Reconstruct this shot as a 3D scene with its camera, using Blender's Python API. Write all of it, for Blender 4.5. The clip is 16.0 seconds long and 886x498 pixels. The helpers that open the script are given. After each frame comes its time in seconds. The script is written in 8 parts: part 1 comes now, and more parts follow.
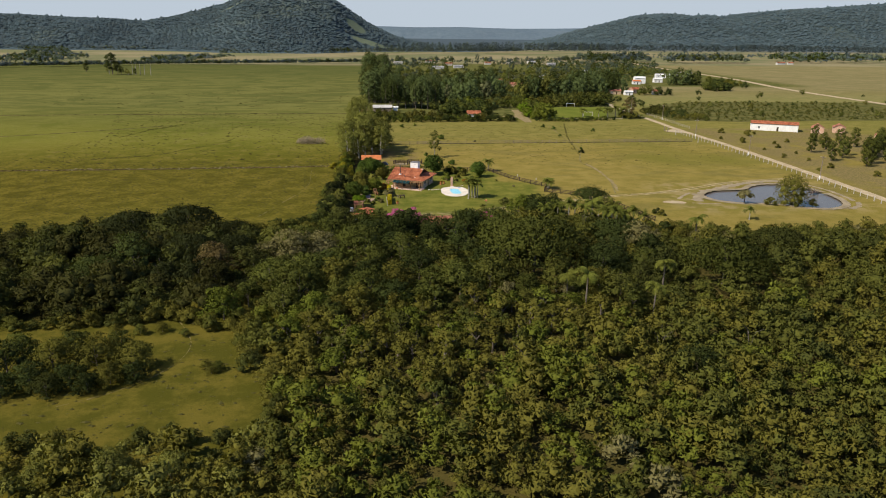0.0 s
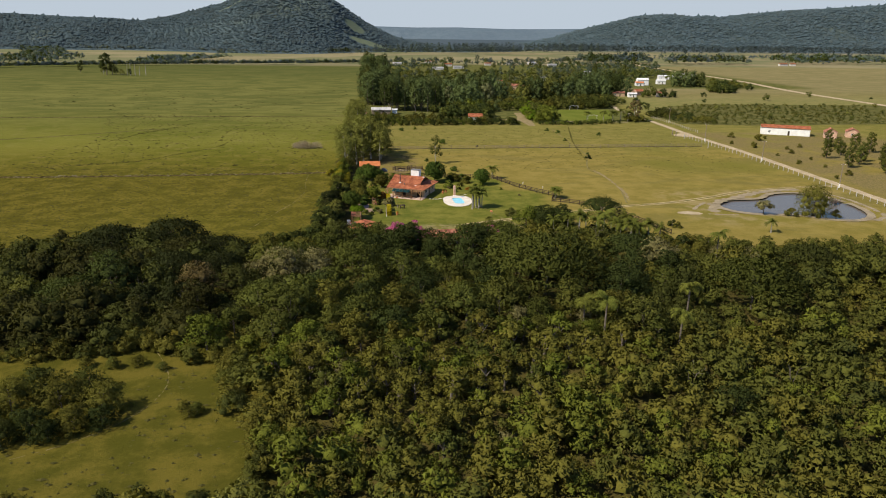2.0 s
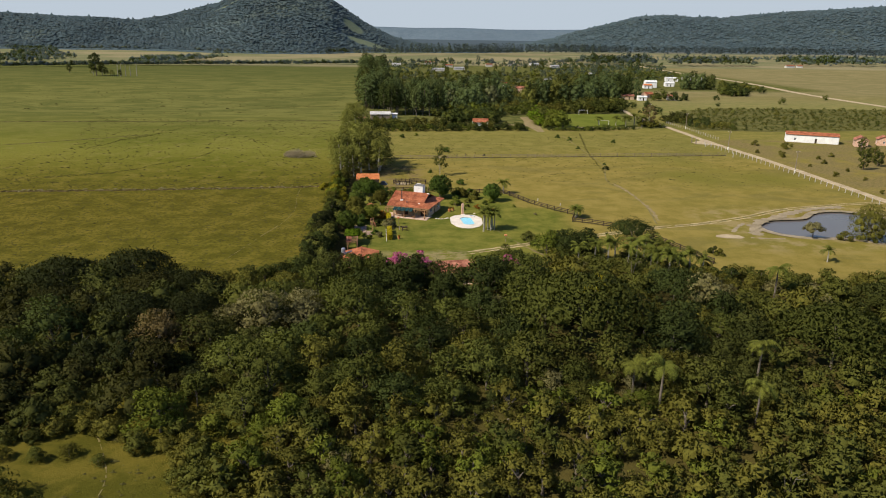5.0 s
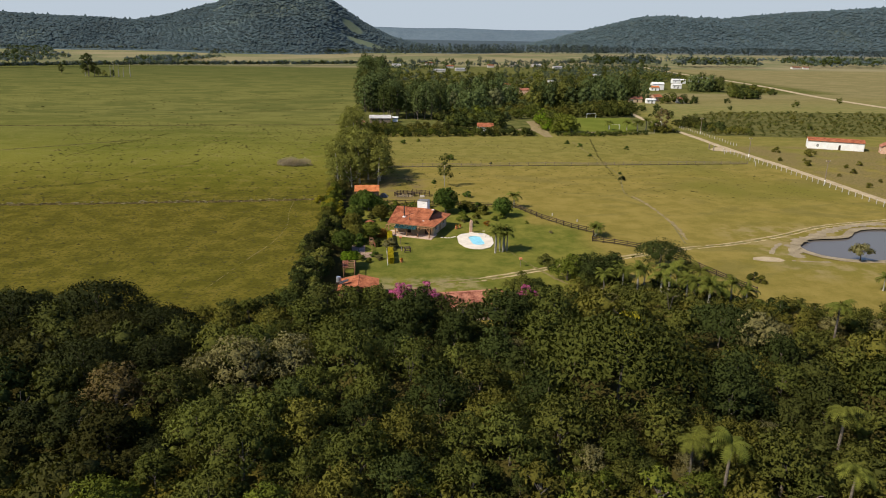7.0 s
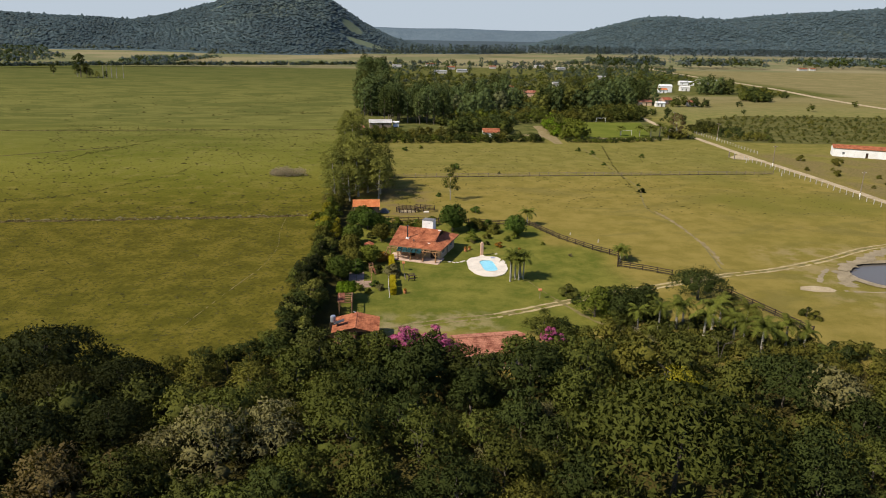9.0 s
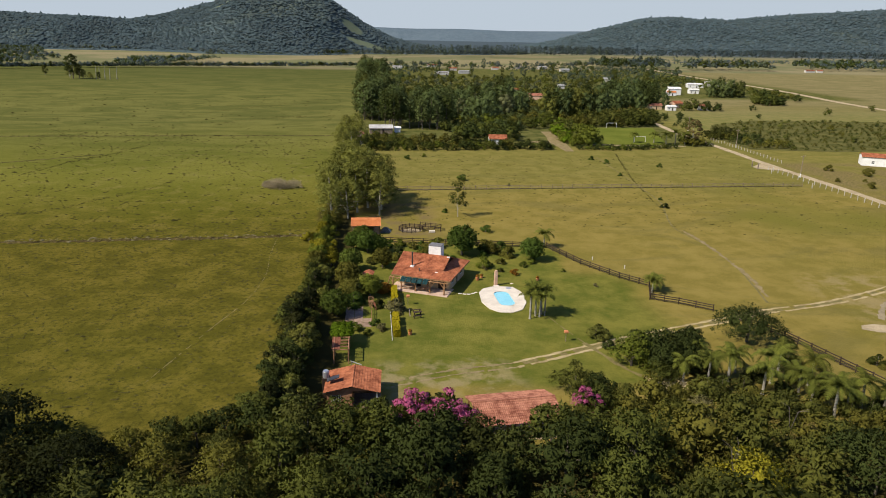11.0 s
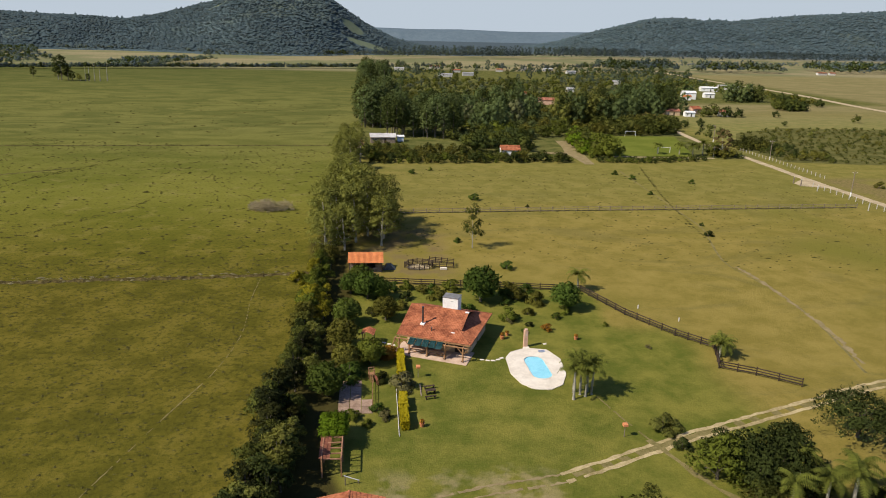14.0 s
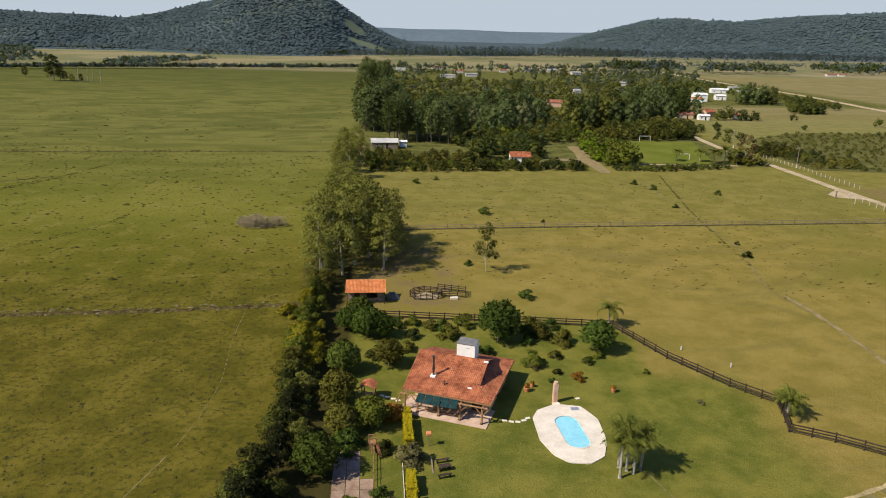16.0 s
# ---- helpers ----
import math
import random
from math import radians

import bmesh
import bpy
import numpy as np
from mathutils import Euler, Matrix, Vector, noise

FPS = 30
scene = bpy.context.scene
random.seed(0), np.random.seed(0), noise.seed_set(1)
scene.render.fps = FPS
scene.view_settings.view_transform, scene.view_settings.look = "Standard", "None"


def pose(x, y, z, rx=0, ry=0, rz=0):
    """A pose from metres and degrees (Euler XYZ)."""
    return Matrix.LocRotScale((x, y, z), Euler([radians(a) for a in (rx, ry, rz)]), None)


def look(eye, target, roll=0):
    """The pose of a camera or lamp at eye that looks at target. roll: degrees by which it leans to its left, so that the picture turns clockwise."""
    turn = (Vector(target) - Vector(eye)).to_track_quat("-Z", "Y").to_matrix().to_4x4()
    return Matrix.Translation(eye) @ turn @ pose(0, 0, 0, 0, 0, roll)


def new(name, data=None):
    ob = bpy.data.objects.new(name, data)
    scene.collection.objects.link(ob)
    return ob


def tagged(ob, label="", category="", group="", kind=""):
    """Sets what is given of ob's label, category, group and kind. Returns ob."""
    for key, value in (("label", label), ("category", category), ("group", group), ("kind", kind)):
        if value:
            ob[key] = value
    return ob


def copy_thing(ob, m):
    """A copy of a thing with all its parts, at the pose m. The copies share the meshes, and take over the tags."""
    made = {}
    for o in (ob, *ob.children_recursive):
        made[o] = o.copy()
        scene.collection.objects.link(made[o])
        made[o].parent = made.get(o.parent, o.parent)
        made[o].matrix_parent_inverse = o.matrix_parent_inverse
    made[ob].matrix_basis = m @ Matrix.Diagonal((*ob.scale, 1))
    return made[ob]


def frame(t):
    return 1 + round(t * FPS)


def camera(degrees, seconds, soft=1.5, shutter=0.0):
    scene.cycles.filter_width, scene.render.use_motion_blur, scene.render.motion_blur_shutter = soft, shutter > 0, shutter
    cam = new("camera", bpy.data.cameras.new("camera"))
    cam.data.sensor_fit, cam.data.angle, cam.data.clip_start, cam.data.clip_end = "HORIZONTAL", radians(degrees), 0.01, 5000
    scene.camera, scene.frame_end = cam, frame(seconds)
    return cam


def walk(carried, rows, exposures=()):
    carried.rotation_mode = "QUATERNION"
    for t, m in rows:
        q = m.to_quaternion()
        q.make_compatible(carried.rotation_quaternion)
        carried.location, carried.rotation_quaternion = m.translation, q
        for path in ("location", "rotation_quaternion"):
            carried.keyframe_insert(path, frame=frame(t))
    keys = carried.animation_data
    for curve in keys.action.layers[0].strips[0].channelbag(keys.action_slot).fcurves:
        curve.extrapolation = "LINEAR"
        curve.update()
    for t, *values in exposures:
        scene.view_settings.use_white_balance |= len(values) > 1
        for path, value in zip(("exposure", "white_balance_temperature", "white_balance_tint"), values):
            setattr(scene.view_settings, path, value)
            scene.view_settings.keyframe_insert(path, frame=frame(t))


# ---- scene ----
cam = camera(65.4, 16.0, soft=1.0)
PATH = [
    (0, (0.16, 5.58, 46.53), (9.48, 100.44, 16.27), 0.66),
    (1, (0.18, 10.78, 46.65), (9.60, 105.63, 16.42), 0.72),
    (2, (0.18, 16.86, 46.64), (9.71, 111.71, 16.42), 0.77),
    (3, (0.19, 23.84, 46.53), (9.80, 118.69, 16.34), 0.82),
    (4, (0.19, 31.57, 46.40), (9.88, 126.41, 16.22), 0.87),
    (5, (0.19, 39.83, 46.26), (9.95, 134.68, 16.10), 0.92),
    (6, (0.18, 48.43, 46.14), (10.00, 143.28, 16.01), 0.97),
    (7, (0.17, 57.20, 46.08), (10.04, 152.05, 15.97), 1.02),
    (8, (0.16, 66.03, 46.07), (10.07, 160.88, 15.98), 1.07),
    (9, (0.14, 74.87, 46.11), (10.08, 169.73, 16.04), 1.12),
    (10, (0.12, 83.71, 46.20), (10.07, 178.56, 16.15), 1.17),
    (11, (0.09, 92.54, 46.32), (10.05, 187.40, 16.29), 1.22),
    (12, (0.06, 101.37, 46.44), (10.01, 196.24, 16.42), 1.27),
    (13, (0.03, 110.22, 46.52), (9.96, 205.09, 16.52), 1.32),
    (14, (-0.00, 119.05, 46.52), (9.90, 213.94, 16.54), 1.37),
    (15, (-0.04, 127.88, 46.38), (9.81, 222.77, 16.41), 1.41),
    (16, (-0.09, 136.72, 46.03), (9.71, 231.63, 16.08), 1.46),
]
walk(cam, [(t, look(eye, target, roll)) for t, eye, target, roll in PATH])

# ---- light ----
SUN_ELEV, SUN_AZ = radians(46), radians(248.3)   # azimuth clockwise from +y
world = bpy.data.worlds.new("world")
scene.world = world
world.use_nodes = True
wn = world.node_tree
sky = wn.nodes.new("ShaderNodeTexSky")
sky.sky_type = "NISHITA"
sky.sun_disc = False
sky.sun_elevation, sky.sun_rotation = SUN_ELEV, SUN_AZ
sky.air_density, sky.dust_density, sky.ozone_density = 1.0, 0.25, 2.5
pale = wn.nodes.new("ShaderNodeMix")     # a hazy sky: the glare at the horizon is held at a pale grey-blue
pale.data_type, pale.blend_type = "RGBA", "DARKEN"
pale.inputs[0].default_value, pale.inputs[7].default_value = 1.0, (4.4, 5.05, 5.75, 1)
cool = wn.nodes.new("ShaderNodeMix")
cool.data_type, cool.blend_type = "RGBA", "MULTIPLY"
cool.inputs[0].default_value, cool.inputs[7].default_value = 1.0, (0.95, 1.0, 1.35, 1)
wn.links.new(sky.outputs[0], cool.inputs[6])
wn.links.new(cool.outputs[2], pale.inputs[6])
wn.links.new(pale.outputs[2], wn.nodes["Background"].inputs[0])
wn.nodes["Background"].inputs[1].default_value = 0.087
lamp = bpy.data.lights.new("sun", "SUN")
lamp.energy, lamp.angle, lamp.color = 4.75, radians(0.6), (1.0, 0.905, 0.775)
sun = new("sun", lamp)
sun_way = Vector((math.sin(SUN_AZ) * math.cos(SUN_ELEV), math.cos(SUN_AZ) * math.cos(SUN_ELEV), math.sin(SUN_ELEV)))
sun.matrix_world = look(sun_way * 300, (0, 0, 0))
scene.view_settings.exposure = 0.42

# ---- materials ----


class Nodes:
    """A small wrapper to write node materials in few lines."""

    def __init__(self, name):
        self.m = bpy.data.materials.new(name)
        self.m.use_nodes = True
        self.t = self.m.node_tree
        self.bsdf = self.t.nodes["Principled BSDF"]
        self.out = self.t.nodes["Material Output"]
        self.pos = self.add("ShaderNodeTexCoord").outputs["Object"]

    def add(self, kind, **inputs):
        n = self.t.nodes.new(kind)
        for key, value in inputs.items():
            self.put(n.inputs[key.replace("_", " ")], value)
        return n

    def put(self, socket, value):
        if isinstance(value, bpy.types.NodeSocket):
            self.t.links.new(value, socket)
        elif isinstance(value, (tuple, list)) and len(value) == 3 and socket.type == "RGBA":
            socket.default_value = (*value, 1)
        else:
            socket.default_value = value

    def noise(self, scale, detail=3.0, rough=0.6, where=None, distortion=0.0):
        n = self.add("ShaderNodeTexNoise", Scale=scale, Detail=detail, Roughness=rough, Distortion=distortion)
        self.put(n.inputs["Vector"], where or self.pos)
        return n.outputs["Fac"]

    def math(self, op, a, b=0.0, clamp=False):
        n = self.t.nodes.new("ShaderNodeMath")
        n.operation, n.use_clamp = op, clamp
        self.put(n.inputs[0], a)
        self.put(n.inputs[1], b)
        return n.outputs[0]

    def step(self, value, low, high):
        n = self.t.nodes.new("ShaderNodeMapRange")
        n.interpolation_type = "SMOOTHSTEP"
        self.put(n.inputs[0], value)
        self.put(n.inputs[1], low)
        self.put(n.inputs[2], high)
        return n.outputs[0]

    def mix(self, fac, a, b, blend="MIX"):
        n = self.t.nodes.new("ShaderNodeMix")
        n.data_type, n.blend_type = "RGBA", blend
        self.put(n.inputs[0], fac)
        self.put(n.inputs[6], a)
        self.put(n.inputs[7], b)
        return n.outputs[2]

    def bump(self, height, strength=0.4, distance=0.05):
        n = self.add("ShaderNodeBump", Strength=strength, Distance=distance)
        self.put(n.inputs["Height"], height)
        self.t.links.new(n.outputs[0], self.bsdf.inputs["Normal"])

    def finish(self, color, rough=0.8, metal=0.0, spec=0.3):
        self.put(self.bsdf.inputs["Base Color"], color)
        self.put(self.bsdf.inputs["Roughness"], rough)
        self.put(self.bsdf.inputs["Metallic"], metal)
        self.put(self.bsdf.inputs["Specular IOR Level"], spec)
        return self.m


def surface(name, dark, light, coarse=0.5, fine=6.0, rough=0.8, metal=0.0, bump=0.3, spec=0.12, each=0.0):
    """A weathered surface: two scales of noise between two tones; each: brightness spread from object to object."""
    n = Nodes(name)
    big, small = n.noise(coarse, 4), n.noise(fine, 5, 0.7)
    blend = n.math("ADD", n.math("MULTIPLY", big, 0.55), n.math("MULTIPLY", small, 0.45))
    color = n.mix(n.step(blend, 0.32, 0.68), dark, light)
    if each:
        info = n.add("ShaderNodeObjectInfo").outputs["Random"]
        level = n.math("ADD", n.math("MULTIPLY", info, each), 1 - each / 2)
        color = n.mix(1.0, color, level, "MULTIPLY")
    n.bump(small, bump)
    return n.finish(color, rough, metal, spec)


def foliage(name, dark, light, island=0.30, each=0.5, warm=(0.10, 0.08, 0.015), through_light=0.22, grain=4.5):
    """Leaves: tone varies in fine sprays, from leaf to leaf, plant to plant and in soft patches."""
    n = Nodes(name)
    leaf = n.add("ShaderNodeNewGeometry").outputs["Random Per Island"]
    plant = n.add("ShaderNodeObjectInfo").outputs["Random"]
    patch, spray = n.noise(0.35, 2), n.noise(grain, 4, 0.75)
    fine = n.step(spray, 0.36, 0.64)
    fac = n.math("ADD", n.math("MULTIPLY", leaf, island), n.math("MULTIPLY", patch, 0.25))
    fac = n.math("ADD", fac, n.math("MULTIPLY", fine, 0.55 - island))
    fac = n.math("ADD", fac, 0.10)
    color = n.mix(fac, dark, light)
    color = n.mix(n.math("MULTIPLY", n.step(plant, 0.6, 1.0), 0.22), color, warm)
    level = n.math("ADD", n.math("MULTIPLY", n.math("FRACT", n.math("MULTIPLY", plant, 7.3)), each), 1 - each / 2)
    color = n.mix(1.0, color, level, "MULTIPLY")
    n.bump(spray, 0.45, 0.25)
    n.finish(color, 0.8, 0.0, 0.03)
    glow = n.add("ShaderNodeBsdfTranslucent")
    n.put(glow.inputs["Color"], n.mix(1.0, color, (1.0, 1.0, 0.5), "MULTIPLY"))
    mixer = n.add("ShaderNodeMixShader", Fac=through_light)
    n.t.links.new(n.bsdf.outputs[0], mixer.inputs[1])
    n.t.links.new(glow.outputs[0], mixer.inputs[2])
    n.t.links.new(mixer.outputs[0], n.out.inputs["Surface"])
    return n.m


def grass_land():
    """The one ground sheet: pasture, paddock, mown lawn and far dry fields, each with its own grass, and worn earth;
    distance haze and the tree row's shade are mixed into the colours.
    """
    n = Nodes("grass_land")
    xyz = n.add("ShaderNodeSeparateXYZ")
    n.t.links.new(n.pos, xyz.inputs[0])
    wob = n.math("MULTIPLY", n.math("SUBTRACT", n.noise(0.05, 3), 0.5), 9.0)
    x, y = n.math("ADD", xyz.outputs[0], wob), n.math("ADD", xyz.outputs[1], wob)

    def box(x0, x1, y0, y1, s):
        a = n.math("MULTIPLY", n.step(x, x0 - s, x0 + s), n.step(x, x1 + s, x1 - s))
        b = n.math("MULTIPLY", n.step(y, y0 - s, y0 + s), n.step(y, y1 + s, y1 - s))
        return n.math("MULTIPLY", a, b)

    broad, mid, fine, tuft = n.noise(0.012, 4), n.noise(0.16, 6, 0.68), n.noise(1.1, 5, 0.75), n.noise(4.0, 4, 0.8)
    lie = n.add("ShaderNodeMapping")
    lie.inputs["Scale"].default_value, lie.inputs["Rotation"].default_value = (0.5, 1.0, 1.0), (0, 0, 0.45)
    n.t.links.new(n.pos, lie.inputs["Vector"])
    streak = n.noise(0.045, 6, 0.68, lie.outputs[0], 1.4)
    # pasture west of the tree row
    west = n.mix(n.step(broad, 0.35, 0.65), (0.098, 0.110, 0.017), (0.150, 0.150, 0.030))
    west = n.mix(n.step(mid, 0.5, 0.72), west, (0.175, 0.160, 0.050))
    # northward the grass colour turns bluer, to stand in for distance haze
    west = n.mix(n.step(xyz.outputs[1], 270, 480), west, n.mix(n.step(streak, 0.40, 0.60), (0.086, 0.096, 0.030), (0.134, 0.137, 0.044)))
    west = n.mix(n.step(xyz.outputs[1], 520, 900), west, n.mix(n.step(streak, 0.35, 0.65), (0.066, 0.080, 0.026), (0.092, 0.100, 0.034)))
    west = n.mix(n.math("MULTIPLY", n.step(fine, 0.52, 0.66), 0.62), west, (0.046, 0.060, 0.014))
    west = n.mix(n.math("MULTIPLY", n.step(tuft, 0.60, 0.72), 0.5), west, (0.24, 0.215, 0.075))
    # darker and browner south of the ditch
    worn = n.mix(n.step(mid, 0.38, 0.62), (0.064, 0.057, 0.010), (0.120, 0.101, 0.018))
    worn = n.mix(n.math("MULTIPLY", n.step(fine, 0.46, 0.64), 0.7), worn, (0.028, 0.030, 0.008))
    south = n.math("MULTIPLY", n.step(xyz.outputs[1], 330, 235), n.math("ADD", n.math("MULTIPLY", broad, 0.5), 0.6), True)
    west = n.mix(south, west, worn)
    # paddock to the east, drier
    east = n.mix(n.step(mid, 0.35, 0.65), (0.164, 0.139, 0.036), (0.220, 0.179, 0.054))
    east = n.mix(n.math("MULTIPLY", n.step(streak, 0.48, 0.62), 0.5), east, (0.122, 0.112, 0.040))
    east = n.mix(n.step(broad, 0.5, 0.7), east, (0.138, 0.132, 0.030))
    east = n.mix(n.math("MULTIPLY", n.step(fine, 0.55, 0.75), 0.4), east, (0.090, 0.085, 0.028))
    east = n.mix(n.math("MULTIPLY", n.step(xyz.outputs[1], 270, 335), 0.7), east, n.mix(n.step(mid, 0.35, 0.65), (0.124, 0.126, 0.034), (0.168, 0.158, 0.050)))
    # mown garden lawn
    lawn = n.mix(n.step(mid, 0.35, 0.65), (0.082, 0.100, 0.019), (0.158, 0.154, 0.035))
    lawn = n.mix(n.math("MULTIPLY", n.step(fine, 0.55, 0.75), 0.45), lawn, (0.150, 0.140, 0.045))
    # dry fields at the foot of the hills, coloured bluer for haze
    dry = n.mix(n.step(n.noise(0.006, 3), 0.4, 0.6), (0.215, 0.195, 0.120), (0.135, 0.145, 0.080))
    color = n.mix(n.step(x, -11, -5), west, east)
    color = n.mix(box(-6, 40, 176, 241, 1.5), color, lawn)
    color = n.mix(box(34, 50, 186, 222, 4), color, lawn)
    verge = n.mix(n.step(fine, 0.4, 0.62), (0.190, 0.150, 0.072), (0.118, 0.108, 0.040))
    color = n.mix(n.math("MULTIPLY", box(155, 240, 150, 345, 5), n.step(n.noise(0.07, 4), 0.32, 0.55)), color, verge)
    color = n.mix(n.step(y, 940, 1010), color, dry)
    # farthest ground tinted blue: haze painted into its base colour
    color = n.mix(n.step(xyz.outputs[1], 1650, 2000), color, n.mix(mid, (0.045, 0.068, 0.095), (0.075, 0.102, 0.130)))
    glade = n.mix(n.step(mid, 0.4, 0.62), (0.060, 0.060, 0.010), (0.108, 0.094, 0.018))
    color = n.mix(box(-90, -12, 62, 124, 3), color, glade)
    # soil under the wood and round the sheds, and painted shade along the tree row
    meadow = n.mix(n.step(mid, 0.35, 0.65), (0.128, 0.138, 0.044), (0.188, 0.176, 0.070))
    color = n.mix(box(168, 480, 436, 540, 12), color, meadow)
    # eastern plain, its colour greyed for distance haze
    plain = n.mix(n.step(streak, 0.42, 0.6), (0.158, 0.144, 0.070), (0.196, 0.174, 0.090))
    color = n.mix(n.math("MULTIPLY", n.math("MULTIPLY", n.step(x, 155, 230), n.step(y, 440, 620)), n.step(y, 1060, 1000)), color, plain)
    yards = n.mix(n.step(mid, 0.35, 0.65), (0.060, 0.072, 0.022), (0.125, 0.125, 0.045))
    color = n.mix(box(-9, 158, 384, 620, 6), color, yards)
    color = n.mix(box(-9, 400, 620, 1030, 14), color, yards)
    soil_and_shade = n.mix(fine, (0.022, 0.020, 0.009), (0.055, 0.050, 0.018))
    # strip along the tree row: the dark colour stands in for its deep shade
    color = n.mix(n.math("MULTIPLY", box(-13, -4.5, 160, 345, 1), 0.95), color, soil_and_shade)
    color = n.mix(n.math("MULTIPLY", box(-12, 140, 30, 160, 4), 0.8), color, soil_and_shade)
    color = n.mix(n.math("MULTIPLY", box(-140, -9, 124, 166, 2), 0.85), color, soil_and_shade)
    color = n.mix(n.math("MULTIPLY", box(-140, -38, 116, 126, 2), 0.8), color, soil_and_shade)
    yard = n.math("MULTIPLY", box(-3, 16, 247, 285, 3), n.step(mid, 0.4, 0.6))
    color = n.mix(n.math("MULTIPLY", yard, 0.7), color, (0.13, 0.10, 0.06))
    bare = n.math("MULTIPLY", box(-2, 20, 174, 184, 3), n.step(n.noise(0.25, 3), 0.45, 0.62))
    color = n.mix(n.math("MULTIPLY", bare, 0.7), color, (0.26, 0.22, 0.13))
    bank = n.math("MULTIPLY", box(86, 142, 180, 218, 5), n.step(n.noise(0.16, 4), 0.46, 0.6))
    color = n.mix(n.math("MULTIPLY", bank, 0.55), color, (0.27, 0.22, 0.13))
    color = n.mix(n.math("MULTIPLY", n.step(tuft, 0.35, 0.7), 0.5), color, n.mix(0.5, color, (0.03, 0.035, 0.01)))
    n.bump(n.math("ADD", fine, tuft), 0.8, 0.12)
    color = n.mix(1.0, color, (1.085, 1.02, 0.88), "MULTIPLY")
    return n.finish(color, 1.0, 0.0, 0.0)


GROUND = grass_land()
LEAF = {
    "dark": foliage("leaf_dark", (0.015, 0.021, 0.006), (0.066, 0.082, 0.020)),
    "deep": foliage("leaf_deep", (0.010, 0.013, 0.005), (0.042, 0.048, 0.014)),
    "planted": foliage("leaf_planted", (0.026, 0.040, 0.015), (0.135, 0.170, 0.056), grain=1.6),
    "mid": foliage("leaf_mid", (0.025, 0.032, 0.008), (0.121, 0.132, 0.025)),
    "olive": foliage("leaf_olive", (0.034, 0.037, 0.008), (0.176, 0.162, 0.028)),
    "fresh": foliage("leaf_fresh", (0.033, 0.045, 0.007), (0.163, 0.186, 0.025)),
    "grey": foliage("leaf_grey", (0.045, 0.042, 0.014), (0.240, 0.216, 0.090), warm=(0.12, 0.10, 0.03)),
    "bare": foliage("leaf_withered", (0.040, 0.030, 0.011), (0.150, 0.113, 0.043), warm=(0.12, 0.09, 0.04)),
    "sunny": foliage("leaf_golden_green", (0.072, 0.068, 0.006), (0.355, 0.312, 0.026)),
    "gum": foliage("leaf_gum", (0.040, 0.047, 0.009), (0.228, 0.228, 0.051)),
    # far leaf tones: distance haze mixed into the base colours as extra blue
    "far": foliage("leaf_far_haze", (0.031, 0.046, 0.034), (0.131, 0.160, 0.101), grain=1.5),
    "blue": foliage("leaf_gum_haze", (0.030, 0.037, 0.018), (0.162, 0.168, 0.072), grain=2.0),
    "haze": foliage("leaf_haze", (0.036, 0.050, 0.051), (0.099, 0.126, 0.124), grain=0.8),
    "ridge": foliage("leaf_ridge_haze", (0.037, 0.057, 0.062), (0.104, 0.144, 0.153), grain=0.5),
    "garden": foliage("leaf_garden", (0.022, 0.040, 0.008), (0.103, 0.148, 0.024)),
    "palm": foliage("leaf_palm", (0.048, 0.053, 0.006), (0.232, 0.216, 0.027)),
    "royal": foliage("leaf_royal_palm", (0.030, 0.039, 0.006), (0.177, 0.190, 0.033)),
    "golden": foliage("leaf_golden", (0.13, 0.11, 0.004), (0.47, 0.37, 0.014), grain=8),
    "vine": foliage("leaf_vine", (0.03, 0.06, 0.004), (0.17, 0.25, 0.015)),
    "pink": foliage("petal_pink", (0.17, 0.03, 0.085), (0.52, 0.13, 0.26), warm=(0.42, 0.11, 0.2)),
    "red": foliage("leaf_red", (0.12, 0.06, 0.010), (0.42, 0.20, 0.030)),
}
BARK = surface("bark", (0.07, 0.055, 0.04), (0.20, 0.17, 0.13), 1.5, 12, 0.9, bump=0.6)
PALE_BARK = surface("pale_bark", (0.20, 0.18, 0.14), (0.42, 0.39, 0.32), 1.2, 9, 0.85)
TILE = surface("clay_tile", (0.15, 0.044, 0.020), (0.45, 0.165, 0.078), 0.7, 2.6, 0.85, bump=0.3, each=0.15)
OLD_TILE = surface("old_clay_tile", (0.15, 0.045, 0.026), (0.46, 0.21, 0.13), 0.9, 2.4, 0.9, bump=0.4)
NEW_TILE = surface("new_clay_tile", (0.42, 0.14, 0.045), (0.62, 0.24, 0.09), 0.7, 4.0, 0.8)
RUST = surface("rusty_sheet", (0.10, 0.035, 0.020), (0.24, 0.095, 0.055), 1.0, 6, 0.8)
PLASTER = surface("ochre_plaster", (0.42, 0.30, 0.18), (0.58, 0.44, 0.28), 0.6, 5, 0.9)
BRICK = surface("brown_brick", (0.22, 0.11, 0.06), (0.38, 0.21, 0.12), 0.9, 7, 0.9)
WHITE = surface("white_paint", (0.66, 0.65, 0.61), (0.82, 0.81, 0.78), 0.5, 4, 0.7, bump=0.1)
DULL_WHITE = surface("weathered_whitewash", (0.34, 0.32, 0.28), (0.60, 0.58, 0.53), 0.7, 6, 0.85)
TRODDEN = surface("trodden_grass", (0.11, 0.095, 0.030), (0.21, 0.17, 0.075), 0.6, 3.0, 0.95, spec=0.0)
GREY_ROOF = surface("fibre_cement", (0.26, 0.26, 0.25), (0.44, 0.43, 0.41), 0.4, 3, 0.85)
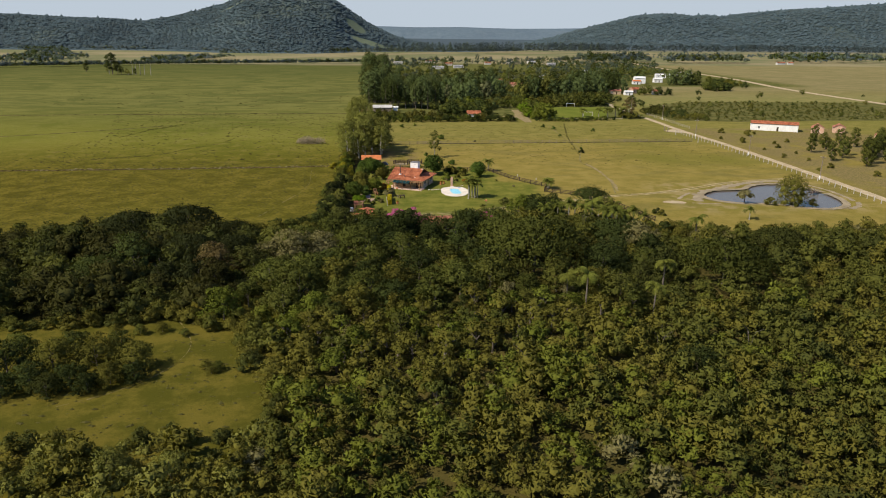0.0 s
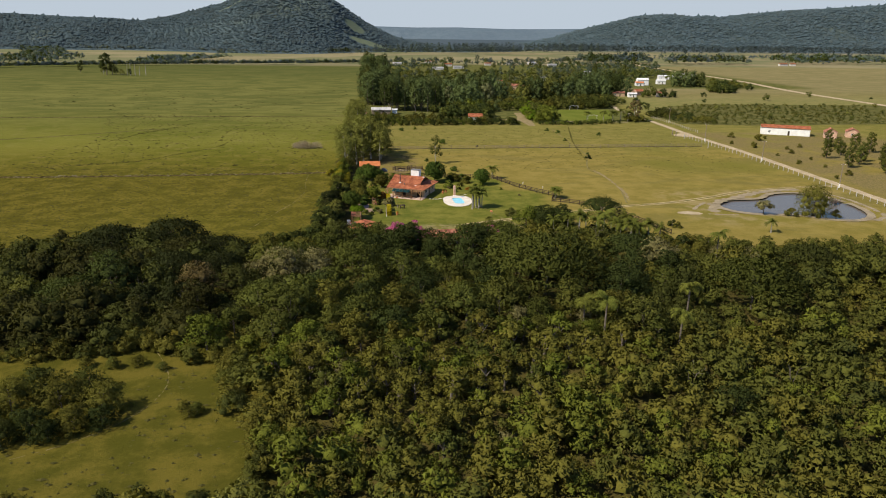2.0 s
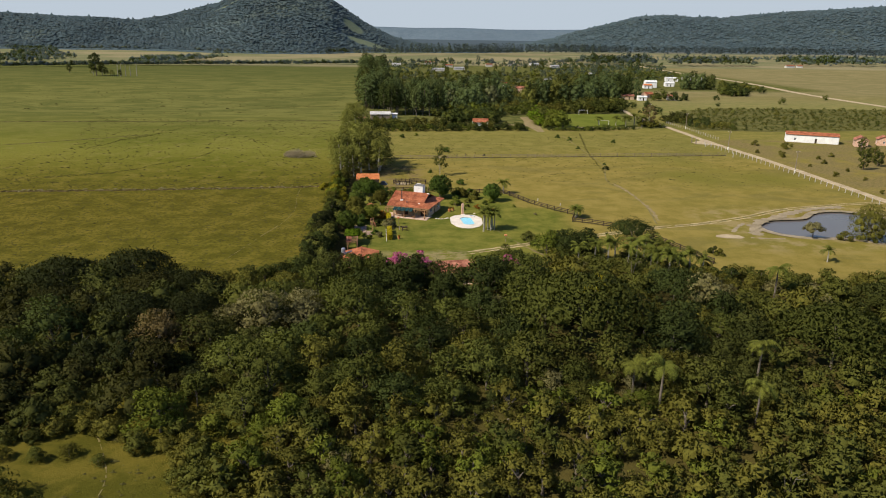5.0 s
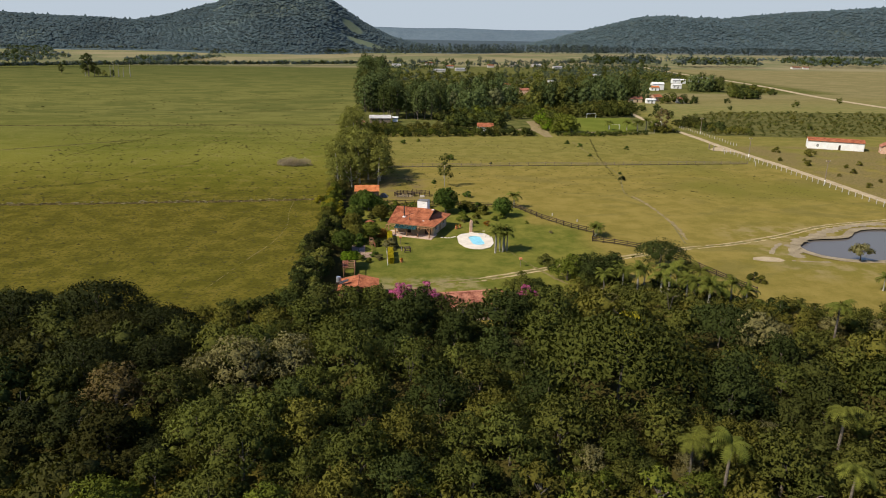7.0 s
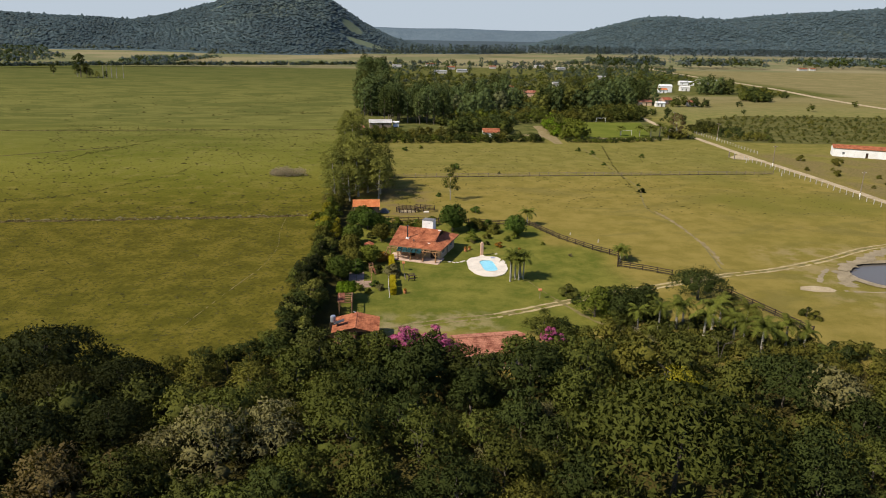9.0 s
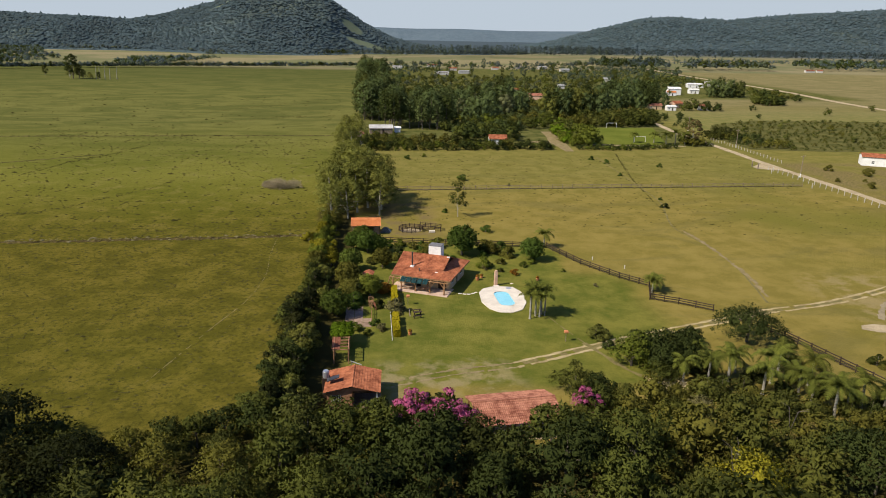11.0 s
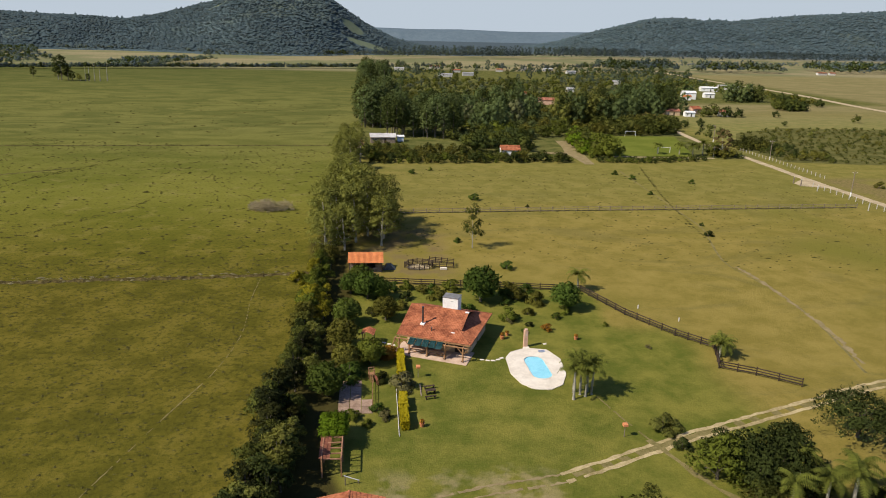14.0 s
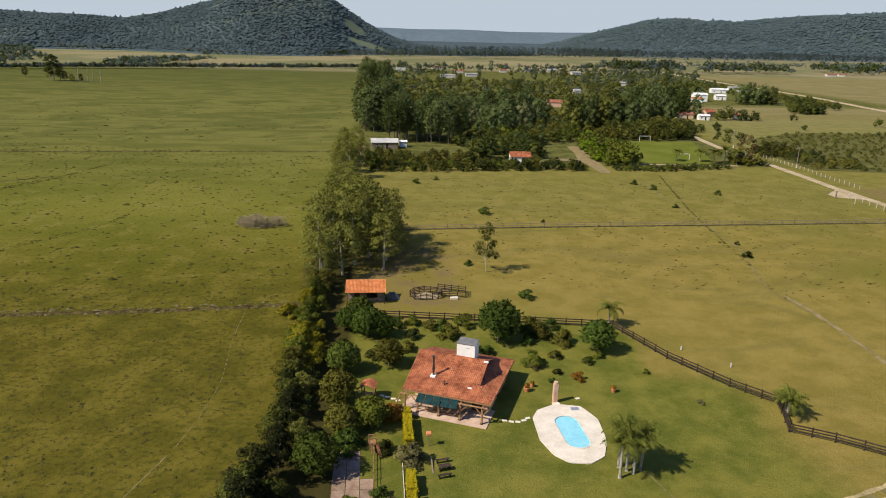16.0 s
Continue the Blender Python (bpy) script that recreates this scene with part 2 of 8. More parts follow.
DARK_WOOD = surface("tarred_wood", (0.022, 0.015, 0.011), (0.065, 0.045, 0.032), 1.5, 14, 0.8, bump=0.5, each=0.4)
WARM_WOOD = surface("warm_wood", (0.20, 0.10, 0.045), (0.38, 0.22, 0.11), 1.5, 12, 0.7, bump=0.4)
OLD_WOOD = surface("weathered_wood", (0.13, 0.10, 0.07), (0.30, 0.24, 0.18), 1.5, 12, 0.9, bump=0.4)
STONE = surface("pale_stone", (0.50, 0.44, 0.35), (0.68, 0.61, 0.50), 0.6, 4, 0.8, bump=0.2)
PATIO = surface("patio_brick", (0.34, 0.235, 0.165), (0.54, 0.40, 0.30), 0.6, 5, 0.85, each=0.2)
SAND = surface("sandy_earth", (0.26, 0.205, 0.12), (0.46, 0.37, 0.23), 0.25, 3, 0.95, spec=0.0)
SAND_DIM = surface("worn_earth", (0.20, 0.155, 0.065), (0.46, 0.37, 0.20), 0.3, 2.2, 0.95, spec=0.0)
PATH_WEAR = surface("path_wear", (0.150, 0.118, 0.052), (0.270, 0.212, 0.110), 0.5, 2.6, 0.95, spec=0.0)
DRY_SOIL = surface("brown_soil", (0.11, 0.075, 0.050), (0.22, 0.155, 0.105), 0.5, 4, 0.95)
MUD = surface("damp_mud", (0.17, 0.135, 0.078), (0.31, 0.25, 0.15), 0.3, 2.5, 0.8)
TUSSOCK = foliage("tussock", (0.036, 0.036, 0.009), (0.105, 0.092, 0.026))
TWIGS = foliage("dry_twigs", (0.16, 0.13, 0.075), (0.40, 0.33, 0.20), warm=(0.16, 0.13, 0.08))
AWNING = surface("teal_canvas", (0.014, 0.052, 0.054), (0.038, 0.098, 0.098), 1.0, 8, 0.8)
METAL = surface("sooty_steel", (0.06, 0.06, 0.06), (0.16, 0.16, 0.16), 2, 9, 0.45, 0.8)
ZINC = surface("zinc", (0.42, 0.43, 0.44), (0.60, 0.61, 0.62), 2, 9, 0.4, 0.7)
GLASS = Nodes("dark_glass").finish((0.02, 0.025, 0.03), 0.08, 0.0, 0.6)
SLAB = surface("court_slab", (0.17, 0.11, 0.075), (0.33, 0.235, 0.165), 0.7, 5, 0.9, each=0.3)
TERRA = surface("terracotta", (0.42, 0.15, 0.06), (0.60, 0.25, 0.11), 2, 10, 0.8)
PINKISH = surface("rose_brick", (0.45, 0.27, 0.18), (0.62, 0.42, 0.30), 1.0, 8, 0.85)
POOL_LINER = surface("pool_liner", (0.26, 0.52, 0.58), (0.36, 0.62, 0.68), 0.5, 2, 0.5, bump=0.05)


def water_material(name, tint, rough, ripple):
    n = Nodes(name)
    n.bump(n.noise(ripple, 3), 0.12, 0.03)
    n.finish(tint, rough, 0.0, 0.5)
    return n


pw = water_material("pool_water", (1.0, 1.0, 1.0), 0.03, 1.5)
clear = pw.add("ShaderNodeBsdfTransparent", Color=(0.80, 0.96, 1.0, 1))
gloss = pw.add("ShaderNodeBsdfGlossy", Roughness=0.04)
film_ = pw.add("ShaderNodeMixShader", Fac=0.05)
pw.t.links.new(clear.outputs[0], film_.inputs[1])
pw.t.links.new(gloss.outputs[0], film_.inputs[2])
pw.t.links.new(film_.outputs[0], pw.out.inputs["Surface"])
POOL_WATER = pw.m
POND_WATER = water_material("pond_water", (0.11, 0.095, 0.075), 0.25, 0.8).m
POND_WATER.node_tree.nodes["Principled BSDF"].inputs["Specular IOR Level"].default_value = 0.22


GLADES = ((-42, 1660, 24, 26), (-8, 1600, 46, 16), (-300, 1712, 50, 12))   # grass and rock left open on the mountain


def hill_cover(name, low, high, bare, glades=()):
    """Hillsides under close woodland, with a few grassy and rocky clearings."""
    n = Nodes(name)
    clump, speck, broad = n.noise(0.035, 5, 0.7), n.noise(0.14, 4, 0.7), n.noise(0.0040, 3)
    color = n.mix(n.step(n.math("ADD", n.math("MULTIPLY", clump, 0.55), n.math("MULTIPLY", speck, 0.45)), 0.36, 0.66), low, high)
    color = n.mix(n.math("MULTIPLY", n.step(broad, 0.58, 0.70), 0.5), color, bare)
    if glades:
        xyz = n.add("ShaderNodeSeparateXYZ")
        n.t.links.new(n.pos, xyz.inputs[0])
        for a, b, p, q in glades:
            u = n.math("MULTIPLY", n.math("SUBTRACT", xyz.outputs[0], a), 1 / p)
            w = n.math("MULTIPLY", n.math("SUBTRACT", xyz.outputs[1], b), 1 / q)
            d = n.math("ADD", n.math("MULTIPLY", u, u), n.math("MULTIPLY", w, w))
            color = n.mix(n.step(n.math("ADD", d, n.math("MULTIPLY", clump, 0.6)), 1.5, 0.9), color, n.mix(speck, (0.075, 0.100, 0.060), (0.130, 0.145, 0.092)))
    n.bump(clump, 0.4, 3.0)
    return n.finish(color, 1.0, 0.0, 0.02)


# hill tones hold the distance haze: blue is mixed into their base colours
HAZY_HILL = hill_cover("hill_woods_haze", (0.034, 0.052, 0.054), (0.080, 0.108, 0.110), (0.13, 0.15, 0.10), GLADES)
HAZY_FAR_HILL = hill_cover("far_woods", (0.085, 0.118, 0.138), (0.115, 0.148, 0.165), (0.14, 0.16, 0.16))

# ---- mesh helpers ----
V3 = Vector


def tri_mesh(name, verts, tris, materials, index=None, smooth=False):
    verts, tris = np.asarray(verts, np.float32), np.asarray(tris, np.int32)
    normals = verts[:, 3:] if verts.shape[1] == 6 else None   # leaves carry the normals of their spray
    verts = np.ascontiguousarray(verts[:, :3])
    me = bpy.data.meshes.new(name)
    me.vertices.add(len(verts))
    me.vertices.foreach_set("co", verts.ravel())
    me.loops.add(tris.size)
    me.loops.foreach_set("vertex_index", tris.ravel())
    me.polygons.add(len(tris))
    me.polygons.foreach_set("loop_start", np.arange(0, tris.size, 3, dtype=np.int32))
    for m in materials:
        me.materials.append(m)
    if index is not None:
        me.polygons.foreach_set("material_index", np.asarray(index, np.int32))
    me.polygons.foreach_set("use_smooth", np.full(len(tris), smooth or normals is not None))
    me.update(calc_edges=True)
    if normals is not None:
        me.normals_split_custom_set_from_vertices(normals)
    return me


def part(name, bm, material, parent=None, label="", smooth=False):
    """Links a bmesh as one mesh object, under a thing or a part where one is given."""
    me = bpy.data.meshes.new(name)
    bm.to_mesh(me)
    bm.free()
    me.materials.append(material)
    if smooth:
        me.polygons.foreach_set("use_smooth", np.full(len(me.polygons), True))
    return under(new(name, me), parent, label)


def under(ob, parent, label=""):
    if parent is not None:
        ob.parent = parent
    return tagged(ob, label)


def root(name, m=None, label="", category="", group="", kind=""):
    ob = new(name)
    ob.empty_display_size = 0.3
    if m is not None:
        ob.matrix_world = m
    return tagged(ob, label, category, group, kind)


def box(bm, x0, x1, y0, y1, z0, z1, m=None, bevel=0.0):
    r = bmesh.ops.create_cube(bm, size=1.0)
    vs = r["verts"]
    t = Matrix.Translation(((x0 + x1) / 2, (y0 + y1) / 2, (z0 + z1) / 2)) @ Matrix.Diagonal((x1 - x0, y1 - y0, z1 - z0, 1))
    bmesh.ops.transform(bm, matrix=(m @ t) if m is not None else t, verts=vs)
    if bevel:
        edges = list({e for v in vs for e in v.link_edges})
        bmesh.ops.bevel(bm, geom=edges, offset=bevel, segments=1, affect="EDGES")
    return bm


def boxed(*args, **kw):
    return box(bmesh.new(), *args, **kw)


def beam(bm, a, b, w, h=None, seg=4):
    """A bar from a to b, square (seg 4) or round."""
    a, b = V3(a), V3(b)
    d = b - a
    q = d.to_track_quat("Z", "Y").to_matrix().to_4x4()
    m = Matrix.Translation((a + b) / 2) @ q @ Matrix.Diagonal((1, (h or w) / w, 1, 1)) @ Matrix.Rotation(radians(45 if seg == 4 else 0), 4, "Z")
    r = w / 2 * (math.sqrt(2) if seg == 4 else 1)
    bmesh.ops.create_cone(bm, cap_ends=True, segments=seg, radius1=r, radius2=r, depth=d.length, matrix=m)
    return bm


def beamed(*args, **kw):
    return beam(bmesh.new(), *args, **kw)


def tube(bm, pts, radii, seg=6):
    """A tapered limb along points."""
    rings = []
    for i, p in enumerate(pts):
        d = V3(pts[min(i + 1, len(pts) - 1)]) - V3(pts[max(i - 1, 0)])
        q = d.to_track_quat("Z", "Y")
        rings.append([bm.verts.new(V3(p) + q @ V3((math.cos(2 * math.pi * k / seg) * radii[i], math.sin(2 * math.pi * k / seg) * radii[i], 0))) for k in range(seg)])
    for a, b in zip(rings, rings[1:]):
        for k in range(seg):
            bm.faces.new((a[k], a[(k + 1) % seg], b[(k + 1) % seg], b[k]))
    bm.faces.new(rings[-1])
    return bm


def sheet(outline, z=0.02, thick=0.0):
    """A flat piece of ground or paving with the given outline."""
    bm = bmesh.new()
    f = bm.faces.new([bm.verts.new((x, y, z)) for x, y in outline])
    if f.normal.z < 0 or (f.normal_update() or f.normal.z < 0):
        f.normal_flip()
    if thick:
        r = bmesh.ops.extrude_face_region(bm, geom=[f])
        bmesh.ops.translate(bm, vec=(0, 0, -thick), verts=[v for v in r["geom"] if isinstance(v, bmesh.types.BMVert)])
        bmesh.ops.recalc_face_normals(bm, faces=bm.faces)
    return bm


def spline(points, n):
    """n points along a smooth line through the given ones."""
    p = np.array(points, float)
    s = np.r_[0, np.cumsum(np.hypot(*np.diff(p, axis=0).T))]
    tang = np.gradient(p, s, axis=0)
    out = []
    for t in np.linspace(0, s[-1], n):
        i = min(np.searchsorted(s, t, "right") - 1, len(p) - 2)
        h = s[i + 1] - s[i]
        u = (t - s[i]) / h
        out.append((2 * u**3 - 3 * u**2 + 1) * p[i] + (u**3 - 2 * u**2 + u) * h * tang[i] + (3 * u**2 - 2 * u**3) * p[i + 1] + (u**3 - u**2) * h * tang[i + 1])
    return np.array(out)


def ribbon(points, width, z=0.03, ragged=0.25, step=2.0, seed=1, gaps=0.0):
    """A worn strip of ground along a line, with an uneven edge."""
    rng = np.random.default_rng(seed)
    p = np.array(points, float)
    n = max(4, int(np.hypot(*np.diff(p, axis=0).T).sum() / step))
    c = spline(points, n)
    d = np.gradient(c, axis=0)
    d /= np.hypot(*d.T)[:, None]
    side = np.stack([-d[:, 1], d[:, 0]], 1)
    bm, rows = bmesh.new(), []
    for i in range(n):
        l, r = (width / 2 * (1 + ragged * rng.uniform(-1, 1)) for _ in "ab")
        rows.append((bm.verts.new((*(c[i] + side[i] * l), z)), bm.verts.new((*(c[i] - side[i] * r), z))))
    for a, b in zip(rows, rows[1:]):
        if rng.random() >= gaps:
            bm.faces.new((a[0], a[1], b[1], b[0]))
    return bm


# ---- ground and distance ----
POND = (118.0, 199.0)
POND_FORM = ((0, 15.5, 0.0), (1, 2.2, -0.3), (2, 3.4, 0.3), (3, -2.7, 0.0))


def pond_edge(a):
    """The pond's radius at angle a: longer east to west, with a bay on the south shore."""
    return sum(c * math.cos(k * a) + q * math.sin(k * a) for k, c, q in POND_FORM)


def ground_z(x, y):
    dx, dy = x - POND[0], y - POND[1]
    r = math.hypot(dx, dy)
    if r > 60:
        return 0.0
    k = r / pond_edge(math.atan2(dy, dx))
    return -1.1 * max(0.0, min(1.0, (1.22 - k) / 0.45))


def axis_lines(lo, hi, fine_lo, fine_hi, fine):
    mid = list(np.arange(fine_lo, fine_hi + 0.01, fine))
    up, s, v = [], fine, fine_hi
    while v < hi:
        s *= 1.3
        v += s
        up.append(min(v, hi))
    down, s, v = [], fine, fine_lo
    while v > lo:
        s *= 1.3
        v -= s
        down.append(max(v, lo))
    return np.array(down[::-1] + mid + up)


gx, gy = axis_lines(-6000, 6000, 90, 146, 0.9), axis_lines(-3000, 6500, 178, 222, 0.9)
gv = np.array([(x, y, ground_z(x, y)) for y in gy for x in gx])
nx = len(gx)
gi = (np.arange(len(gy) - 1)[:, None] * nx + np.arange(nx - 1)[None]).ravel()
gt = np.concatenate([np.stack([gi, gi + 1, gi + nx + 1], 1), np.stack([gi, gi + nx + 1, gi + nx], 1)])
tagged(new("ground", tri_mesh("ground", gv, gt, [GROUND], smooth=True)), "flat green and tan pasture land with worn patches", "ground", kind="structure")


def hill(name, x0, x1, y0, y1, crest, profile, width, step, material, seed, label):
    """A ridge: crest heights along x, falling off on both sides, with spurs and gullies."""
    xs, ys = np.arange(x0, x1 + 1, step), np.arange(y0, y1 + 1, step)
    px, pz = np.array(profile).T
    off = V3((seed * 13.7, seed * 7.1, 0))
    vs = []
    for y in ys:
        for x in xs:
            h = np.interp(x, px, pz)
            spur = noise.fractal(V3((x / 330, y / 330, 0)) + off, 1.0, 2.0, 4)
            w = width * (0.55 + 0.45 * h / max(pz.max(), 1))
            d = min(1.0, abs(y - crest - 70 * spur) / w)
            vs.append((x, y, h * (0.5 + 0.5 * math.cos(math.pi * d)) * (1 + 0.22 * spur * d) - 2.0))
    k = len(xs)
    i = (np.arange(len(ys) - 1)[:, None] * k + np.arange(k - 1)[None]).ravel()
    t = np.concatenate([np.stack([i, i + 1, i + k + 1], 1), np.stack([i, i + k + 1, i + k], 1)])
    tagged(new(name, tri_mesh(name, vs, t, [material], smooth=True)), label, "hill", kind="structure")
    return xs, ys, np.array(vs)[:, 2].reshape(len(ys), k)


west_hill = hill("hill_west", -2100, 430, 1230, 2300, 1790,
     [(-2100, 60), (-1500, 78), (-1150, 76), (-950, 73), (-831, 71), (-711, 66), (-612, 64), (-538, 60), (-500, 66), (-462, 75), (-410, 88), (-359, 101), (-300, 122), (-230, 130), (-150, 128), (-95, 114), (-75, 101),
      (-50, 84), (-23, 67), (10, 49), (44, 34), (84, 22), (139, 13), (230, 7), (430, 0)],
     420, 11, HAZY_HILL, 1, "wooded mountain with a steep eastern shoulder")
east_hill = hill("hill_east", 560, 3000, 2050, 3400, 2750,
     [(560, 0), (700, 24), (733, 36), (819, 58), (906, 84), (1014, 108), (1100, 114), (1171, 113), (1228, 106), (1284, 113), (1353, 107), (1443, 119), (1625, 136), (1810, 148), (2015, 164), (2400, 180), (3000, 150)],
     640, 16, HAZY_HILL, 2, "long wooded hill range beyond the plain")
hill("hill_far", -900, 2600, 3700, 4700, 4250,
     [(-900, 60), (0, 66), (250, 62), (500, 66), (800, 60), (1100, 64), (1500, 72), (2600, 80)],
     420, 26, HAZY_FAR_HILL, 3, "low far ridge closing the valley")

# ---- plants ----


def ico(level):
    bm = bmesh.new()
    bmesh.ops.create_icosphere(bm, subdivisions=level, radius=1.0)
    v = np.array([x.co for x in bm.verts])
    f = np.array([[x.index for x in g.verts] for g in bm.faces])
    bm.free()
    return v, f


ICO = {n: ico(n) for n in (1, 2)}


def unit(v):
    return v / np.maximum(np.linalg.norm(v, axis=1), 1e-6)[:, None]


def leaf_cloud(rng, lobes, count, size, level=1, squash=1.0, core=0.82):
    """Leaf sprays over a set of lobes (x, y, z, radius), round dark cores that close the crown. Rows: place and soft normal."""
    vs, ns, ts, base = [], [], [], 0
    iv, it = ICO[level]
    lobes = np.array(lobes, float)
    mid = lobes[:, :3].mean(0) - (0, 0, 0.35 * np.ptp(lobes[:, 2]) + 0.3)
    for x, y, z, r in lobes[lobes[:, 3] > 0.55 * lobes[:, 3].max()]:
        v = iv * (core * r * (1 + rng.uniform(-0.25, 0.25, (len(iv), 1)))) * (1, 1, squash) + (x, y, z)
        vs.append(v)
        ns.append(unit(iv * 0.75 + unit(v - mid) * 0.45))
        ts.append(it + base)
        base += len(v)
    count = int(count * 1.8)
    size = size * 0.8
    pick = rng.choice(len(lobes), count, p=lobes[:, 3] ** 1.6 / (lobes[:, 3] ** 1.6).sum())
    d = rng.normal(size=(count, 3))
    d[:, 2] = np.where(d[:, 2] < -0.25, -d[:, 2], d[:, 2])
    d = unit(d)
    r = lobes[pick, 3] * rng.uniform(0.68, 1.20, count)
    c = lobes[pick, :3] + d * r[:, None] * (1, 1, squash)
    nrm = unit(d * 0.6 + rng.normal(size=(count, 3)) * 0.75)
    nrm *= np.where((nrm * d).sum(1) < 0, -1.0, 1.0)[:, None]
    a = unit(np.cross(nrm, rng.normal(size=(count, 3))))
    b = np.cross(nrm, a)
    s = size * rng.uniform(0.55, 1.25, (count, 1))
    lift = nrm * s * 0.22
    q = np.stack([c - a * s - b * s * 0.32, c + a * s * 1.15 - b * s * 0.26 - lift, c + a * s * 0.25 + b * s * 0.56 + lift], 1).reshape(-1, 3)
    vs.append(q)
    ns.append(np.repeat(unit(d * 0.60 + unit(c - mid) * 0.58 + nrm * 0.28), 3, 0))
    ts.append(base + 3 * np.arange(count)[:, None] + [0, 1, 2])
    return np.concatenate([np.concatenate(vs), np.concatenate(ns)], 1), np.concatenate(ts)


def broad_lobes(rng, h, w, n, low=0.42, flat=0.8):
    """Lobes of a spreading crown of height h and width w."""
    out = []
    for i in range(n):
        a, k = i * 2.4 + rng.uniform(-0.4, 0.4), math.sqrt((i + 0.5) / n)
        r = w * rng.uniform(0.145, 0.24)
        z = h * (low + (1 - low) * (1 - 0.75 * k**1.7)) - r * flat * 0.8 + rng.uniform(-0.06, 0.06) * h
        out.append((math.cos(a) * k * (w / 2 - r * 0.7), math.sin(a) * k * (w / 2 - r * 0.7), max(z, r * 0.7), r))
    return out


def clump_lobes(rng, h, w, n, low=0.22, flat=0.9):
    """A crown of a few broad bumps, each set with small leaf clumps."""
    big = [(x, y, z, r * 1.25) for x, y, z, r in broad_lobes(rng, h * 0.93, w * 0.92, max(4, n // 3), low, flat)]
    out = list(big)
    per = max(3, round(2 * n / len(big)))
    for x, y, z, r in big:
        for k in range(per):
            a, e = k * 2.4 + rng.uniform(-0.5, 0.5), rng.uniform(0.0, 1.45)
            s = w * rng.uniform(0.055, 0.105)
            out.append((x + r * math.cos(a) * math.cos(e), y + r * math.sin(a) * math.cos(e), max(z + 0.88 * r * math.sin(e), s * 0.6), s))
    return out


def dome_lobes(rng, h, w, n):
    """A broad, even dome of many small clumps, like an old spreading tree."""
    out = []
    for i in range(n):
        a, k = i * 2.4 + rng.uniform(-0.2, 0.2), math.sqrt((i + 0.5) / n)
        r = w * rng.uniform(0.055, 0.085)
        z = h * (0.42 + 0.58 * math.sqrt(max(0.0, 1 - 0.97 * k * k))) - r * 0.8 + rng.uniform(-0.05, 0.035) * h
        out.append((math.cos(a) * k * w * 0.47, math.sin(a) * k * w * 0.47, z, r))
    out += [(0.2 * w * math.cos(a), 0.2 * w * math.sin(a), h * 0.58, w * 0.24) for a in (0, 1.26, 2.5, 3.8, 5.0)]
    return out


def round_lobes(rng, h, w, n):
    """A close, rounded crown: small clumps all over an egg-shaped core that comes down near the ground."""
    out = [(0, 0, h * 0.50, w * 0.36), (w * 0.1, 0, h * 0.36, w * 0.33), (-w * 0.08, w * 0.06, h * 0.62, w * 0.29)]
    for i in range(n):
        k = 1 - 1.55 * (i + 0.5) / n
        a = i * 2.4 + rng.uniform(-0.25, 0.25)
        q = math.sqrt(max(0.0, 1 - k * k)) * rng.uniform(0.86, 1.06)
        out.append((math.cos(a) * q * w * 0.39, math.sin(a) * q * w * 0.39, h * 0.5 + k * h * 0.40, w * rng.uniform(0.085, 0.13)))
    return out


def tall_lobes(rng, h, w, n, low=0.26):
    """Lobes of a gum tree: clumps stacked round a high stem."""
    out = []
    for i in range(n):
        k = (i + 0.5) / n
        r = w * rng.uniform(0.14, 0.22) * (1.2 - 0.45 * k)
        z = h * (low + (0.96 - low) * k)
        spread = w * 0.40 * (1.05 - 0.75 * k)
        a = i * 2.4 + rng.uniform(-0.5, 0.5)
        out.append((math.cos(a) * spread, math.sin(a) * spread, z, r))
    return out


def oval_lobes(rng, h, w, n, low=0.2):
    """Lobes of a full, rounded crown on a straight stem."""
    out = []
    for i in range(n):
        k = (i + 0.5) / n
        r = w * rng.uniform(0.15, 0.24)
        a = i * 2.4 + rng.uniform(-0.4, 0.4)
        s = w * 0.36 * math.sqrt(max(0.04, 1 - (1.75 * k - 0.80) ** 2)) * rng.uniform(0.75, 1.0)
        out.append((math.cos(a) * s, math.sin(a) * s, h * (low + (0.95 - low) * k) - r * 0.4, r))
    return out


def lump_lobes(rng, h, w, n):
    """Separate rounded clumps on spreading limbs, with gaps between them."""
    out = []
    for i in range(n):
        k = (i + 0.5) / n
        r = w * rng.uniform(0.115, 0.185)
        a = i * 2.4 + rng.uniform(-0.5, 0.5)
        s = w * 0.46 * math.sqrt(max(0.05, 1 - (1.5 * k - 0.55) ** 2)) * rng.uniform(0.55, 1.0)
        out.append((math.cos(a) * s, math.sin(a) * s, h * (0.22 + 0.72 * k), r))
    return out


def cone_lobes(rng, h, w, n):
    """Lobes of a pine: tiers that narrow upward."""
    out = []
    for i in range(n):
        k = (i + 0.5) / n
        r = w * 0.22 * (1.15 - k)
        a = i * 2.4
        s = w * 0.30 * (1 - k)
        out.append((math.cos(a) * s, math.sin(a) * s, h * (0.18 + 0.78 * k), max(r, 0.25)))
    return out


